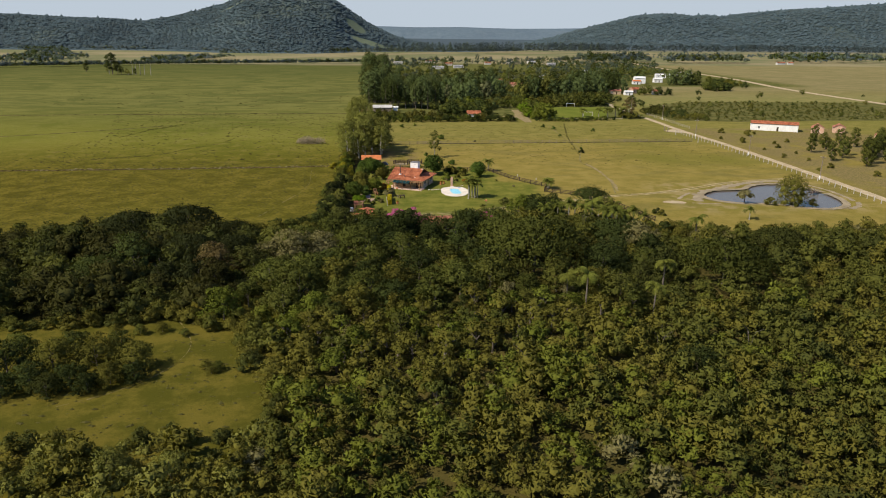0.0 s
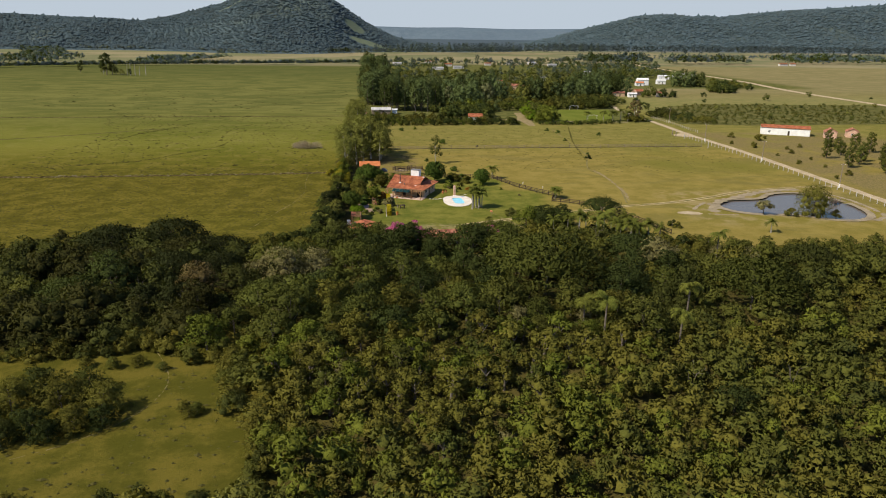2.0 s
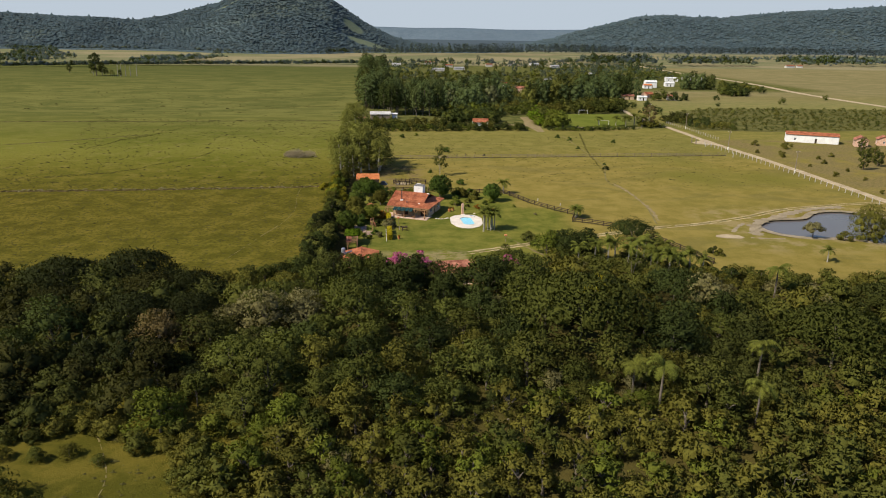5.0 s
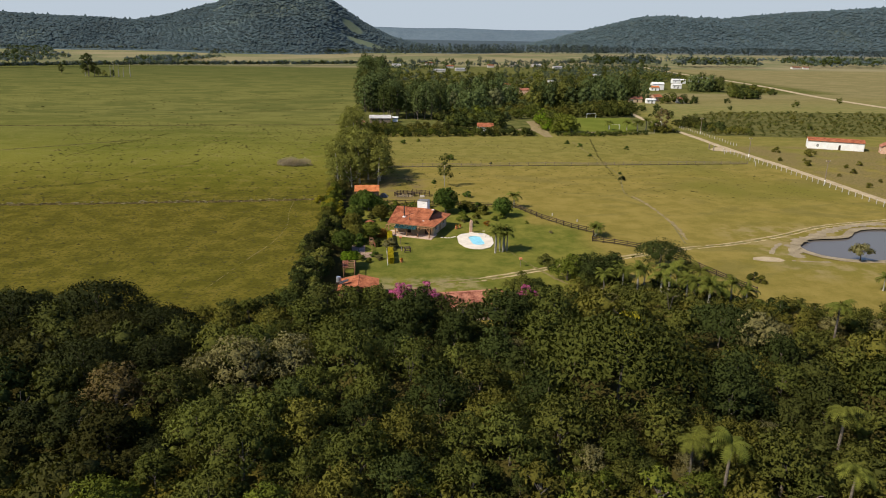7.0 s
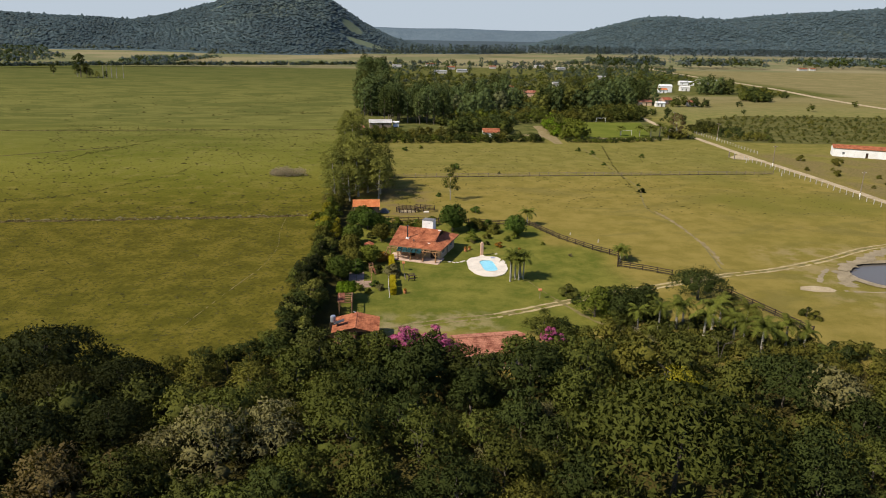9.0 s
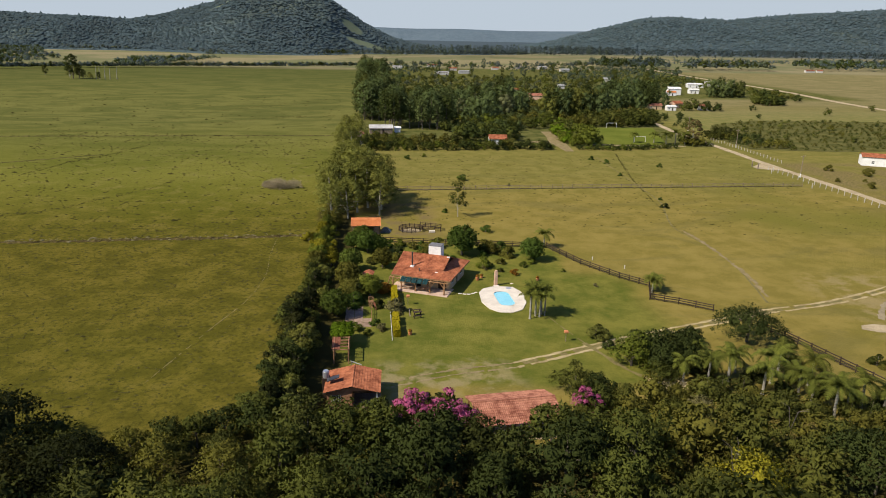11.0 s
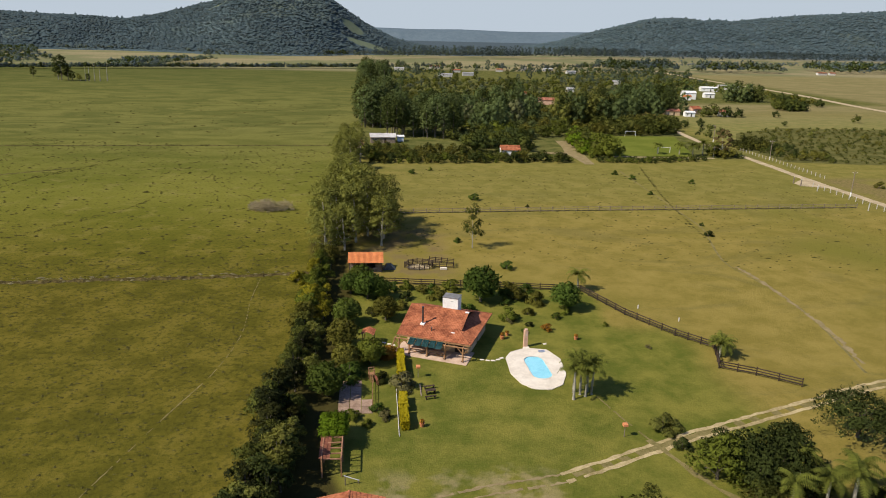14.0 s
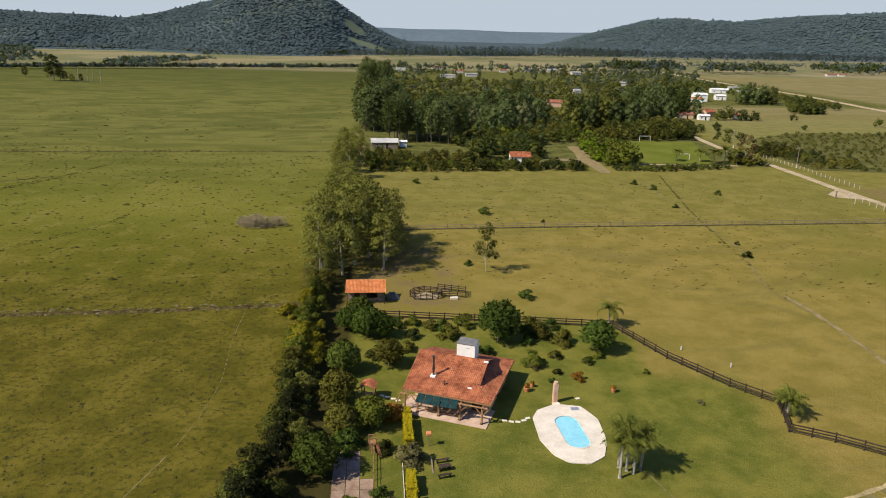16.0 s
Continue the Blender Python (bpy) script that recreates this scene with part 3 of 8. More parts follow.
def trunk_mesh(rng, lobes, h, thick, bark, reach=5):
    bm = bmesh.new()
    lean = rng.uniform(-0.04, 0.04, 2) * h
    top = V3((lean[0], lean[1], h * 0.72))
    tube(bm, [(0, 0, -0.15), (lean[0] * 0.2, lean[1] * 0.2, h * 0.2), (lean[0] * 0.6, lean[1] * 0.6, h * 0.45), top], [thick * 1.25, thick, thick * 0.75, thick * 0.25], 7)
    for x, y, z, r in lobes[:reach]:
        s = V3((lean[0] * 0.5, lean[1] * 0.5, min(h * 0.4, z * 0.6)))
        e = V3((x, y, z))
        tube(bm, [s, s.lerp(e, 0.5) + V3((0, 0, 0.06 * h)), e], [thick * 0.55, thick * 0.35, thick * 0.12], 5)
    me = bpy.data.meshes.new("trunk")
    bm.to_mesh(me)
    bm.free()
    me.materials.append(bark)
    return me


def plant_data(seed, kind, h, w, leaves, size, lobes=8, bark=None, level=1):
    """Crown arrays and trunk mesh of one plant."""
    rng = np.random.default_rng(seed)
    shape = {"broad": broad_lobes, "shrub": lambda a, b, c, d: clump_lobes(a, b, c, d, 0.02, 1.0), "tall": tall_lobes, "cone": cone_lobes, "dome": dome_lobes, "round": round_lobes, "lump": lump_lobes, "full": lambda a, b, c, d: oval_lobes(a, b, c, d, 0.14), "stem": lambda a, b, c, d: oval_lobes(a, b, c, d, 0.26)}.get(kind)
    ls = shape(rng, h, w, lobes) if shape else clump_lobes(rng, h, w, lobes) if lobes >= 10 else broad_lobes(rng, h, w, lobes, 0.22, 0.9)
    if kind == "shrub":
        ls = [(x, y, max(z - 0.16 * h, 0.45 * r), r) for x, y, z, r in ls]
    v, t = leaf_cloud(rng, ls, leaves, size, level, 0.85 if kind not in ("tall", "full", "stem") else 1.1, 0.45 if kind == "tall" else 0.66 if kind == "shrub" else 0.9 if kind == "round" else 0.34 if leaves >= 1000 else 0.56)
    return v, t, ls, rng, h, w


def plant(name, data, tone, bark, thick, label, category, group="", m=None):
    """A tree or shrub thing: trunk and crown under an empty at its base."""
    v, t, ls, rng, h, w = data
    ob = root(name, m, label, category, group)
    under(new("trunk", trunk_mesh(rng, ls, h, thick, bark)), ob)
    under(new("crown", tri_mesh("crown", v, t, [LEAF[tone]])), ob)
    return ob


def joined(name, items, materials, label, category, jitter=True):
    """Many plants as one object: items of (verts, tris, material index, x, y, z, turn, size)."""
    vs, ts, ix, base = [], [], [], 0
    for v, t, mi, x, y, z, turn, s in items:
        c, q = math.cos(turn) * s, math.sin(turn) * s
        cc, qq = math.cos(turn), math.sin(turn)
        vs.append(np.stack([v[:, 0] * c - v[:, 1] * q + x, v[:, 0] * q + v[:, 1] * c + y, v[:, 2] * s + z,
                            v[:, 3] * cc - v[:, 4] * qq, v[:, 3] * qq + v[:, 4] * cc, v[:, 5]], 1))
        ts.append(t + base)
        ix.append(np.full(len(t), mi))
        base += len(v)
    ob = new(name, tri_mesh(name, np.concatenate(vs), np.concatenate(ts), materials, np.concatenate(ix)))
    return tagged(ob, label, category, kind="stuff")


def at(x, y, z=0.0, turn=0.0, s=1.0):
    return Matrix.Translation((x, y, z)) @ Matrix.Rotation(turn, 4, "Z") @ Matrix.Scale(s, 4)


def inside(x, y, poly):
    n, hit = len(poly), False
    for i in range(n):
        (x0, y0), (x1, y1) = poly[i], poly[i - 1]
        if (y0 > y) != (y1 > y) and x < (x1 - x0) * (y - y0) / (y1 - y0) + x0:
            hit = not hit
    return hit


def spread(rng, poly, gap, tries=20000, taken=None, vary=0.0):
    """Random places in a polygon at least a gap apart."""
    (x0, y0), (x1, y1) = np.min(poly, 0), np.max(poly, 0)
    cell, out = {}, []
    for x, y in taken or []:
        cell.setdefault((int(x // gap), int(y // gap)), []).append((x, y))
    for _ in range(tries):
        x, y = rng.uniform(x0, x1), rng.uniform(y0, y1)
        if not inside(x, y, poly):
            continue
        i, j = int(x // gap), int(y // gap)
        near = (p for a in (-1, 0, 1) for b in (-1, 0, 1) for p in cell.get((i + a, j + b), ()))
        if all((x - a) ** 2 + (y - b) ** 2 > gap * gap for a, b in near):
            cell.setdefault((i, j), []).append((x, y))
            out.append((x, y))
    return out


def scaled(ob, m, s):
    """A copy of a plant at a pose and size."""
    c = copy_thing(ob, m)
    c.matrix_basis = m @ Matrix.Scale(s, 4)
    return c

# ---- roads, tracks, water ----


def ground_strip(name, bm, material, label, category="path"):
    return tagged(part(name, bm, material), label, category, kind="structure")


ground_strip("road", ribbon([(149.5, 60), (150.0, 190), (151.5, 240), (152.5, 290), (151.5, 345), (152.5, 380), (152, 420), (157, 470), (165, 560), (185, 660)], 3.3, 0.05, 0.12, 4, 3), SAND, "pale sandy country road running past the paddock", "road")
ground_strip("far_road", ribbon([(356, 330), (358, 468), (360, 588), (378, 715), (384, 893), (400, 1100)], 7, 0.06, 0.1, 12, 4), SAND, "straight sandy road across the eastern plain", "road")
for k, off in enumerate((-0.72, 0.72)):
    line = np.array([(2, 177.4), (9.4, 180), (20.6, 182.2), (29.9, 185.9), (37.5, 189.0), (44.3, 191.4), (56.9, 195.6), (68.4, 199.6), (84.9, 203.8), (100, 210), (112, 216.1), (132.6, 221.5), (149, 224)])
    d = np.gradient(line, axis=0)
    d /= np.hypot(*d.T)[:, None]
    shifted = line + np.stack([-d[:, 1], d[:, 0]], 1) * off
    ground_strip("wheel_track", ribbon(shifted[2:], 0.54, 0.030, 0.5, 1.1, 5 + k, 0.03), SAND_DIM, "sandy wheel rut of the farm track across grass", "track")
    ground_strip("wheel_track", ribbon(shifted[:3], 0.36, 0.028, 0.9, 0.5, 15 + k, 0.18), PATH_WEAR, "broken sandy wheel rut fading into the lawn", "track")
ground_strip("track_middle", ribbon([(20.6, 182.2), (29.9, 185.9), (37.5, 189.0), (44.3, 191.4), (56.9, 195.6), (68.4, 199.6), (84.9, 203.8), (100, 210), (112, 216.1), (132.6, 221.5)], 1.0, 0.022, 0.5, 1.3, 25, 0.5), TRODDEN, "thin worn grass between the wheel ruts", "track")
ground_strip("footpath", ribbon([(33.0, 189), (34.5, 185), (36.2, 180.5), (38.5, 177), (40.5, 174.5)], 0.8, 0.04, 0.7, 0.8, 8, 0.1), TRODDEN, "worn sandy footpath leaving the track", "path")
ground_strip("footpath", ribbon([(29.8, 199.5), (30.6, 196.5), (31.6, 193), (33.0, 189)], 0.22, 0.04, 0.7, 0.6, 18, 0.1), TRODDEN, "faint narrow footpath on the lawn")
ground_strip("bare_patch", sheet([(39.5, 174), (42.5, 173), (44, 175), (43, 177.4), (40.5, 178), (38.2, 176.6)], 0.045), SAND_DIM, "bare sandy patch under trees")
ground_strip("cattle_path", ribbon([(88.5, 358), (86.8, 330), (85.1, 301), (83.2, 280), (79.5, 268), (76.0, 254.6), (77.5, 237), (76.4, 223.7), (72, 204)], 0.40, 0.03, 0.5, 1.6, 9), TRODDEN, "narrow worn cattle path through the paddock")
ground_strip("cattle_path", ribbon([(77.0, 252), (77.6, 244), (77.5, 237), (77.0, 229), (76.4, 222), (75.2, 214), (73.5, 207)], 0.8, 0.035, 0.9, 0.8, 19, 0.06), PATH_WEAR, "wider worn stretch of the cattle path")
ground_strip("cattle_path", ribbon([(-22.1, 248), (-22.0, 236), (-21.1, 222), (-22.5, 210), (-26, 198), (-31, 180)], 0.13, 0.03, 0.9, 0.7, 10, 0.3), TRODDEN, "narrow worn cattle path through the pasture")
ground_strip("sand_patch", sheet([(81.6, 191.6), (84.0, 190.2), (87.2, 189.9), (88.6, 190.8), (88.0, 192.6), (85.2, 193.6), (82.6, 193.2)], 0.05), SAND, "pale patch of dug sand beside the pond")
ground_strip("pond_shore", ribbon([(POND[0] + 1.08 * pond_edge(a) * math.cos(a), POND[1] + 1.08 * pond_edge(a) * math.sin(a)) for a in np.linspace(0.2, 6.4, 60)], 2.0, -0.10, 0.2, 1.2, 13), MUD, "muddy bare shore round the pond")
for k, (w, pts) in enumerate(((2.6, [(92.5, 192.6), (94.2, 196), (96.6, 201), (101.5, 205.6), (108, 209.6), (116, 214.4), (125, 218.0), (133, 219.4)]), (0.9, [(88, 195.5), (91, 199.4), (95, 203.4)]), (0.7, [(90, 190.6), (94, 189.6), (98, 189.2)]), (1.3, [(138.5, 214), (140.5, 204), (140, 194), (137.6, 185.6), (132, 181.6)]))):
    ground_strip("bare_bank", ribbon(pts, w, 0.02 + 0.004 * k, 0.5, 0.7, 60 + k, 0.04), MUD, "bare sandy bank above the pond shore")
ground_strip("pond_water", sheet([(POND[0] + 1.12 * pond_edge(a) * math.cos(a), POND[1] + 1.12 * pond_edge(a) * math.sin(a)) for a in np.linspace(0, 2 * math.pi, 90)[:-1]], -0.42), POND_WATER, "still grey-brown farm pond water", "water")
ground_strip("dirt_yard", sheet([(79.6, 371), (83.2, 371), (85.5, 392), (88.5, 412), (90.5, 430), (83, 430), (81.5, 412), (79, 399), (70, 399), (70, 394), (79, 392.5)], 0.05), PATH_WEAR, "bare sandy yard behind the hedge")
ground_strip("football_pitch", sheet([(98, 391), (131, 389), (147.5, 447), (112, 447)], 0.04), surface("pitch_grass", (0.085, 0.105, 0.016), (0.135, 0.145, 0.026), 0.08, 1.2, 0.95, spec=0.0), "mown green football pitch", "pitch")
ground_strip("pitch_path", ribbon([(94, 389.5), (110, 387.5), (127, 386.2), (138, 386)], 1.6, 0.06, 0.2, 3, 14), SAND, "pale path along the pitch")

# ditch banks across the pasture: low uneven ridges
def bank(name, pts, w, h, seed, material, label):
    rng = np.random.default_rng(seed)
    c = spline(pts, int(np.hypot(*np.diff(np.array(pts), axis=0).T).sum() / 0.8))
    d = np.gradient(c, axis=0)
    d /= np.hypot(*d.T)[:, None]
    s = np.stack([-d[:, 1], d[:, 0]], 1)
    bm, rows = bmesh.new(), []
    for i in range(len(c)):
        k = w * rng.uniform(0.6, 1.3)
        hh = h * max(0.05, rng.uniform(0.2, 1.2))
        o = rng.uniform(-0.2, 0.2) * w
        rows.append([bm.verts.new((*(c[i] + s[i] * (o + q * k)), z)) for q, z in ((-0.5, -0.02), (-0.2, hh), (0.2, hh * 0.8), (0.5, -0.02))])
    for a, b in zip(rows, rows[1:]):
        for j in range(3):
            bm.faces.new((a[j], a[j + 1], b[j + 1], b[j]))
    bmesh.ops.recalc_face_normals(bm, faces=bm.faces)
    return tagged(part(name, bm, material), label, "bank", kind="structure")


ROUGH_GRASS = surface("rough_grass", (0.035, 0.034, 0.010), (0.13, 0.112, 0.040), 0.5, 3.5, 0.95, spec=0.0)
DITCH = surface("ditch_growth", (0.024, 0.019, 0.007), (0.115, 0.090, 0.034), 0.7, 4.0, 0.95, spec=0.0)
bank("ditch_bank", [(-190, 243), (-120, 246), (-61, 247.6), (-48, 248.5), (-36, 248.8), (-24, 250), (-13, 250.8)], 1.7, 0.38, 3, DITCH, "low overgrown ditch bank across the pasture")
bank("ditch_bank", [(-420, 395), (-200, 402), (-90, 408), (-14, 412)], 1.8, 0.4, 4, ROUGH_GRASS, "low overgrown ditch bank across the pasture")
bank("ditch_bank", [(-260, 300), (-150, 330), (-100, 360)], 1.4, 0.2, 5, ROUGH_GRASS, "faint old furrow in the pasture")

# ---- buildings ----


def tile_plane(origin, along, up, width, length, cuts=(), period=0.24, amp=0.06, row=0.36, seed=0):
    """A pitched field of barrel tiles: ribs that run from eave to ridge, in lapped courses, cut by planes."""
    rng = np.random.default_rng(seed)
    o, a, u = V3(origin), V3(along).normalized(), V3(up).normalized()
    n = a.cross(u).normalized()
    cols, rows = int(width / period * 4), max(2, int(length / row))
    bm, grid = bmesh.new(), []
    for j in range(rows):
        for e, lift in ((0, 0.045), (1, 0.0)):
            line = []
            for i in range(cols + 1):
                x = width * i / cols
                h = amp * abs(math.sin(math.pi * x / period)) + lift + rng.uniform(-0.006, 0.006)
                line.append(bm.verts.new(o + a * x + u * (length * (j + e) / rows) + n * h))
            grid.append(line)
    for p, q in zip(grid, grid[1:]):
        for i in range(cols):
            bm.faces.new((p[i], p[i + 1], q[i + 1], q[i]))
    for co, no in cuts:
        bmesh.ops.bisect_plane(bm, geom=bm.verts[:] + bm.edges[:] + bm.faces[:], plane_co=co, plane_no=no, clear_outer=True)
    return bm


def merge(*bms):
    out = bmesh.new()
    for b in bms:
        me = bpy.data.meshes.new("tmp")
        b.to_mesh(me)
        b.free()
        out.from_mesh(me)
        bpy.data.meshes.remove(me)
    return out


def wall_with_openings(bm, a, b, h, t, holes, m=None):
    """A wall from a to b in plan, t thick, with (start, end, sill, head) openings along it."""
    a, b = V3((*a, 0)), V3((*b, 0))
    d = b - a
    length = d.length
    turn = Matrix.Translation(a) @ Matrix.Rotation(math.atan2(d.y, d.x), 4, "Z")
    x = 0.0
    for s, e, z0, z1 in sorted(holes):
        if s > x:
            box(bm, x, s, -t / 2, t / 2, 0, h, turn)
        if z0 > 0:
            box(bm, s, e, -t / 2, t / 2, 0, z0, turn)
        if z1 < h:
            box(bm, s, e, -t / 2, t / 2, z1, h, turn)
        x = e
    box(bm, x, length, -t / 2, t / 2, 0, h, turn)
    return bm


def window(parent, m, w, h, material=None, bars=2):
    """A framed pane with glazing bars, in its opening."""
    fr = bmesh.new()
    for x0, x1, z0, z1 in ((0, w, 0, 0.06), (0, w, h - 0.06, h), (0, 0.06, 0.06, h - 0.06), (w - 0.06, w, 0.06, h - 0.06)):
        box(fr, x0, x1, -0.04, 0.04, z0, z1, m)
    for i in range(1, bars + 1):
        box(fr, w * i / (bars + 1) - 0.02, w * i / (bars + 1) + 0.02, -0.03, 0.03, 0.06, h - 0.06, m)
    wn_ = part("window", fr, material or WARM_WOOD, parent)
    part("pane", boxed(0.06, w - 0.06, -0.008, 0.008, 0.06, h - 0.06, m=m), GLASS, wn_)
    return wn_


DIM_SHEET = surface("weathered_sheet", (0.10, 0.10, 0.10), (0.20, 0.195, 0.19), 0.8, 5, 0.85)


def farmhouse():
    h = root("farmhouse", pose(3.3, 215.1, 0, 0, 0, -23.5), "long farmhouse with a red clay tile roof and a timber porch", "house")
    rise, eave, deep, wide = 0.385, 2.7, 13.0, 11.6
    up_f, up_b, up_r = V3((0, 1, rise)), V3((0, -1, rise)), V3((-1, 0, rise))
    ridge_z = eave + rise * deep / 2
    run = 2.6
    sl = math.sqrt(1 + rise**2)
    hip = ((wide, 0, eave), (1, 1, 0))
    hip_b = ((wide, deep, eave), (1, -1, 0))
    gable = wide - run
    roof = merge(
        tile_plane((0, 0, eave), (1, 0, 0), up_f, wide, run * sl, [hip], seed=1),
        tile_plane((0, run, eave + rise * run), (1, 0, 0), up_f, gable + 0.45, (deep / 2 - run) * sl, seed=2),
        tile_plane((wide, deep, eave), (-1, 0, 0), up_b, wide, run * sl, [hip_b], seed=3),
        tile_plane((gable + 0.45, deep - run, eave + rise * run), (-1, 0, 0), up_b, gable + 0.45, (deep / 2 - run) * sl, seed=4),
        tile_plane((wide, 0, eave), (0, 1, 0), up_r, deep, run * sl, [(hip[0], (-1, -1, 0)), (hip_b[0], (-1, 1, 0))], seed=5),
    )
    roof_ob = part("roof", roof, TILE, h, "weathered red clay barrel tiles")
    caps = bmesh.new()
    for a, b in (((-0.02, deep / 2, ridge_z + 0.06), (gable + 0.5, deep / 2, ridge_z + 0.06)), ((wide, 0, eave + 0.06), (gable, run, eave + rise * run + 0.06)),
                 ((wide, deep, eave + 0.06), (gable, deep - run, eave + rise * run + 0.06)), ((0.03, 0, eave + 0.05), (0.03, deep / 2, ridge_z + 0.05)), ((0.03, deep, eave + 0.05), (0.03, deep / 2, ridge_z + 0.05)),
                 ((gable + 0.43, run, eave + rise * run + 0.07), (gable + 0.43, deep / 2, ridge_z + 0.07)), ((gable + 0.43, deep - run, eave + rise * run + 0.07), (gable + 0.43, deep / 2, ridge_z + 0.07))):
        beam(caps, a, b, 0.2, 0.12, 6)
    part("ridge_tiles", caps, TILE, roof_ob)
    under_ = bmesh.new()
    for y0, y1 in ((0.05, deep / 2), (deep - 0.05, deep / 2)):
        vs = [under_.verts.new(p) for p in ((0.05, y0, eave - 0.06), (wide - 0.2, y0, eave - 0.06), (gable, y0 + (run if y0 < 1 else -run), eave + rise * run - 0.08), (gable + 0.1, y1, ridge_z - 0.08), (0.05, y1, ridge_z - 0.08))]
        under_.faces.new(vs)
    vs = [under_.verts.new(p) for p in ((wide - 0.05, 0.1, eave - 0.06), (wide - 0.05, deep - 0.1, eave - 0.06), (gable, deep - run, eave + rise * run - 0.08), (gable, run, eave + rise * run - 0.08))]
    under_.faces.new(vs)
    part("roof_boards", under_, WARM_WOOD, roof_ob)
    g = bmesh.new()
    g.faces.new([g.verts.new(p) for p in ((gable, run + 0.1, eave + rise * run + 0.02), (gable, deep - run - 0.1, eave + rise * run + 0.02), (gable, deep / 2, ridge_z - 0.06))])
    r = bmesh.ops.extrude_face_region(g, geom=g.faces[:])
    bmesh.ops.translate(g, vec=(-0.12, 0, 0), verts=[v for v in r["geom"] if isinstance(v, bmesh.types.BMVert)])
    bmesh.ops.recalc_face_normals(g, faces=g.faces)
    # gable turned from the sun: dark wood colour stands in for its shade
    part("gable", g, DARK_WOOD, h, "boarded gable, coloured dark for its shade")
    fascia = bmesh.new()
    box(fascia, 0.02, wide - 0.02, -0.02, 0.02, eave - 0.2, eave + 0.0)
    box(fascia, wide - 0.02, wide + 0.02, 0.0, deep, eave - 0.2, eave + 0.0)
    part("fascia", fascia, WARM_WOOD, roof_ob)
    # walls
    w0, w1, v0, v1 = 0.9, 10.7, 2.4, 12.0
    part("wall_front", wall_with_openings(bmesh.new(), (w0, v0), (w1, v0), 2.65, 0.2, [(1.0, 2.2, 0.9, 2.1), (3.2, 4.2, 0, 2.15), (5.0, 6.6, 0.9, 2.1), (7.6, 9.2, 0, 2.2)]), PLASTER, h, "ochre plastered wall")
    part("wall_side", wall_with_openings(bmesh.new(), (w1, v0 + 0.1), (w1, v1), 2.65, 0.2, [(1.0, 2.6, 0.9, 2.1), (4.2, 5.2, 0, 2.1), (6.6, 8.2, 0.9, 2.1)]), PLASTER, h)
    part("wall_back", wall_with_openings(bmesh.new(), (w0, v1), (w1 - 0.1, v1), 2.65, 0.2, [(2, 3.4, 0.9, 2.1)]), PLASTER, h)
    west = bmesh.new()
    wall_with_openings(west, (w0, v0 + 0.1), (w0, v1 - 0.1), 2.65, 0.2, [(2.0, 3.4, 0.9, 2.1), (5.6, 7.0, 0.9, 2.1)])
    f = west.faces.new([west.verts.new(p) for p in ((w0, 0.6, eave), (w0, deep - 0.6, eave), (w0, deep / 2, ridge_z - 0.12))])
    part("wall_gable", west, PLASTER, h)
    for x, w, z, hh in ((1.9, 1.2, 0.9, 1.2), (5.9, 1.6, 0.9, 1.2)):
        window(h, Matrix.Translation((x, v0, z)), w, hh)
    for y, w in ((3.5, 1.6), (9.1, 1.6)):
        window(h, Matrix.Translation((w1, y, 0.9)) @ Matrix.Rotation(radians(90), 4, "Z"), w, 1.2, WHITE)
    for y in (4.5, 8.1):
        window(h, Matrix.Translation((w0, y, 0.9)) @ Matrix.Rotation(radians(90), 4, "Z"), 1.4, 1.2)
    for x, w in ((4.1, 1.0), (8.5, 1.6)):
        d = part("door", boxed(x + 0.02, x + w - 0.02, v0 - 0.04, v0 + 0.04, 0.02, 2.13, bevel=0.01), DARK_WOOD, h, "dark wooden porch door")
        part("door_handle", boxed(x + w - 0.16, x + w - 0.12, v0 - 0.1, v0 - 0.04, 1.0, 1.12), METAL, d)
    # porch: posts, braces, rafters
    for u in (0.5, 2.2, 5.0, 7.8, 10.6):
        post = part("porch_post", boxed(u - 0.11, u + 0.11, -0.55, -0.33, 0.12, 2.25, bevel=0.015), WARM_WOOD, h)
        part("brace", beamed((u - 0.85, -0.44, 2.22), (u - 0.05, -0.44, 1.35), 0.1), WARM_WOOD, post)
        part("brace", beamed((u + 0.85, -0.44, 2.22), (u + 0.05, -0.44, 1.35), 0.1), WARM_WOOD, post)
        part("rafter", beamed((u, 2.2, 2.55), (u, -0.75, 2.33), 0.12), WARM_WOOD, post)
        part("plinth", boxed(u - 0.2, u + 0.2, -0.64, -0.24, 0.0, 0.18, bevel=0.02), DARK_WOOD, post)
    part("porch_beam", boxed(-0.2, 11.3, -0.52, -0.36, 2.26, 2.42, bevel=0.015), WARM_WOOD, h)
    part("corner_strut", beamed((-0.15, 0.2, 2.3), (-0.9, -0.6, 0.1), 0.13), WARM_WOOD, h, "leaning corner strut of pale wood")
    rail = bmesh.new()
    for z in (0.45, 0.85):
        beam(rail, (2.3, -0.2, z), (7.7, -0.2, z), 0.08)
    part("porch_rail", rail, WARM_WOOD, h)
    for i in range(5):
        u = 2.2 + i * 1.08
        aw = bmesh.new()
        vs = [(u, -0.08, 2.60), (u + 0.96, -0.08, 2.60), (u + 0.96, -0.75, 2.38), (u + 0.96, -1.35, 2.02), (u, -1.35, 2.02), (u, -0.75, 2.38)]
        q = [aw.verts.new(p) for p in vs]
        aw.faces.new((q[0], q[1], q[2], q[5]))
        aw.faces.new((q[5], q[2], q[3], q[4]))
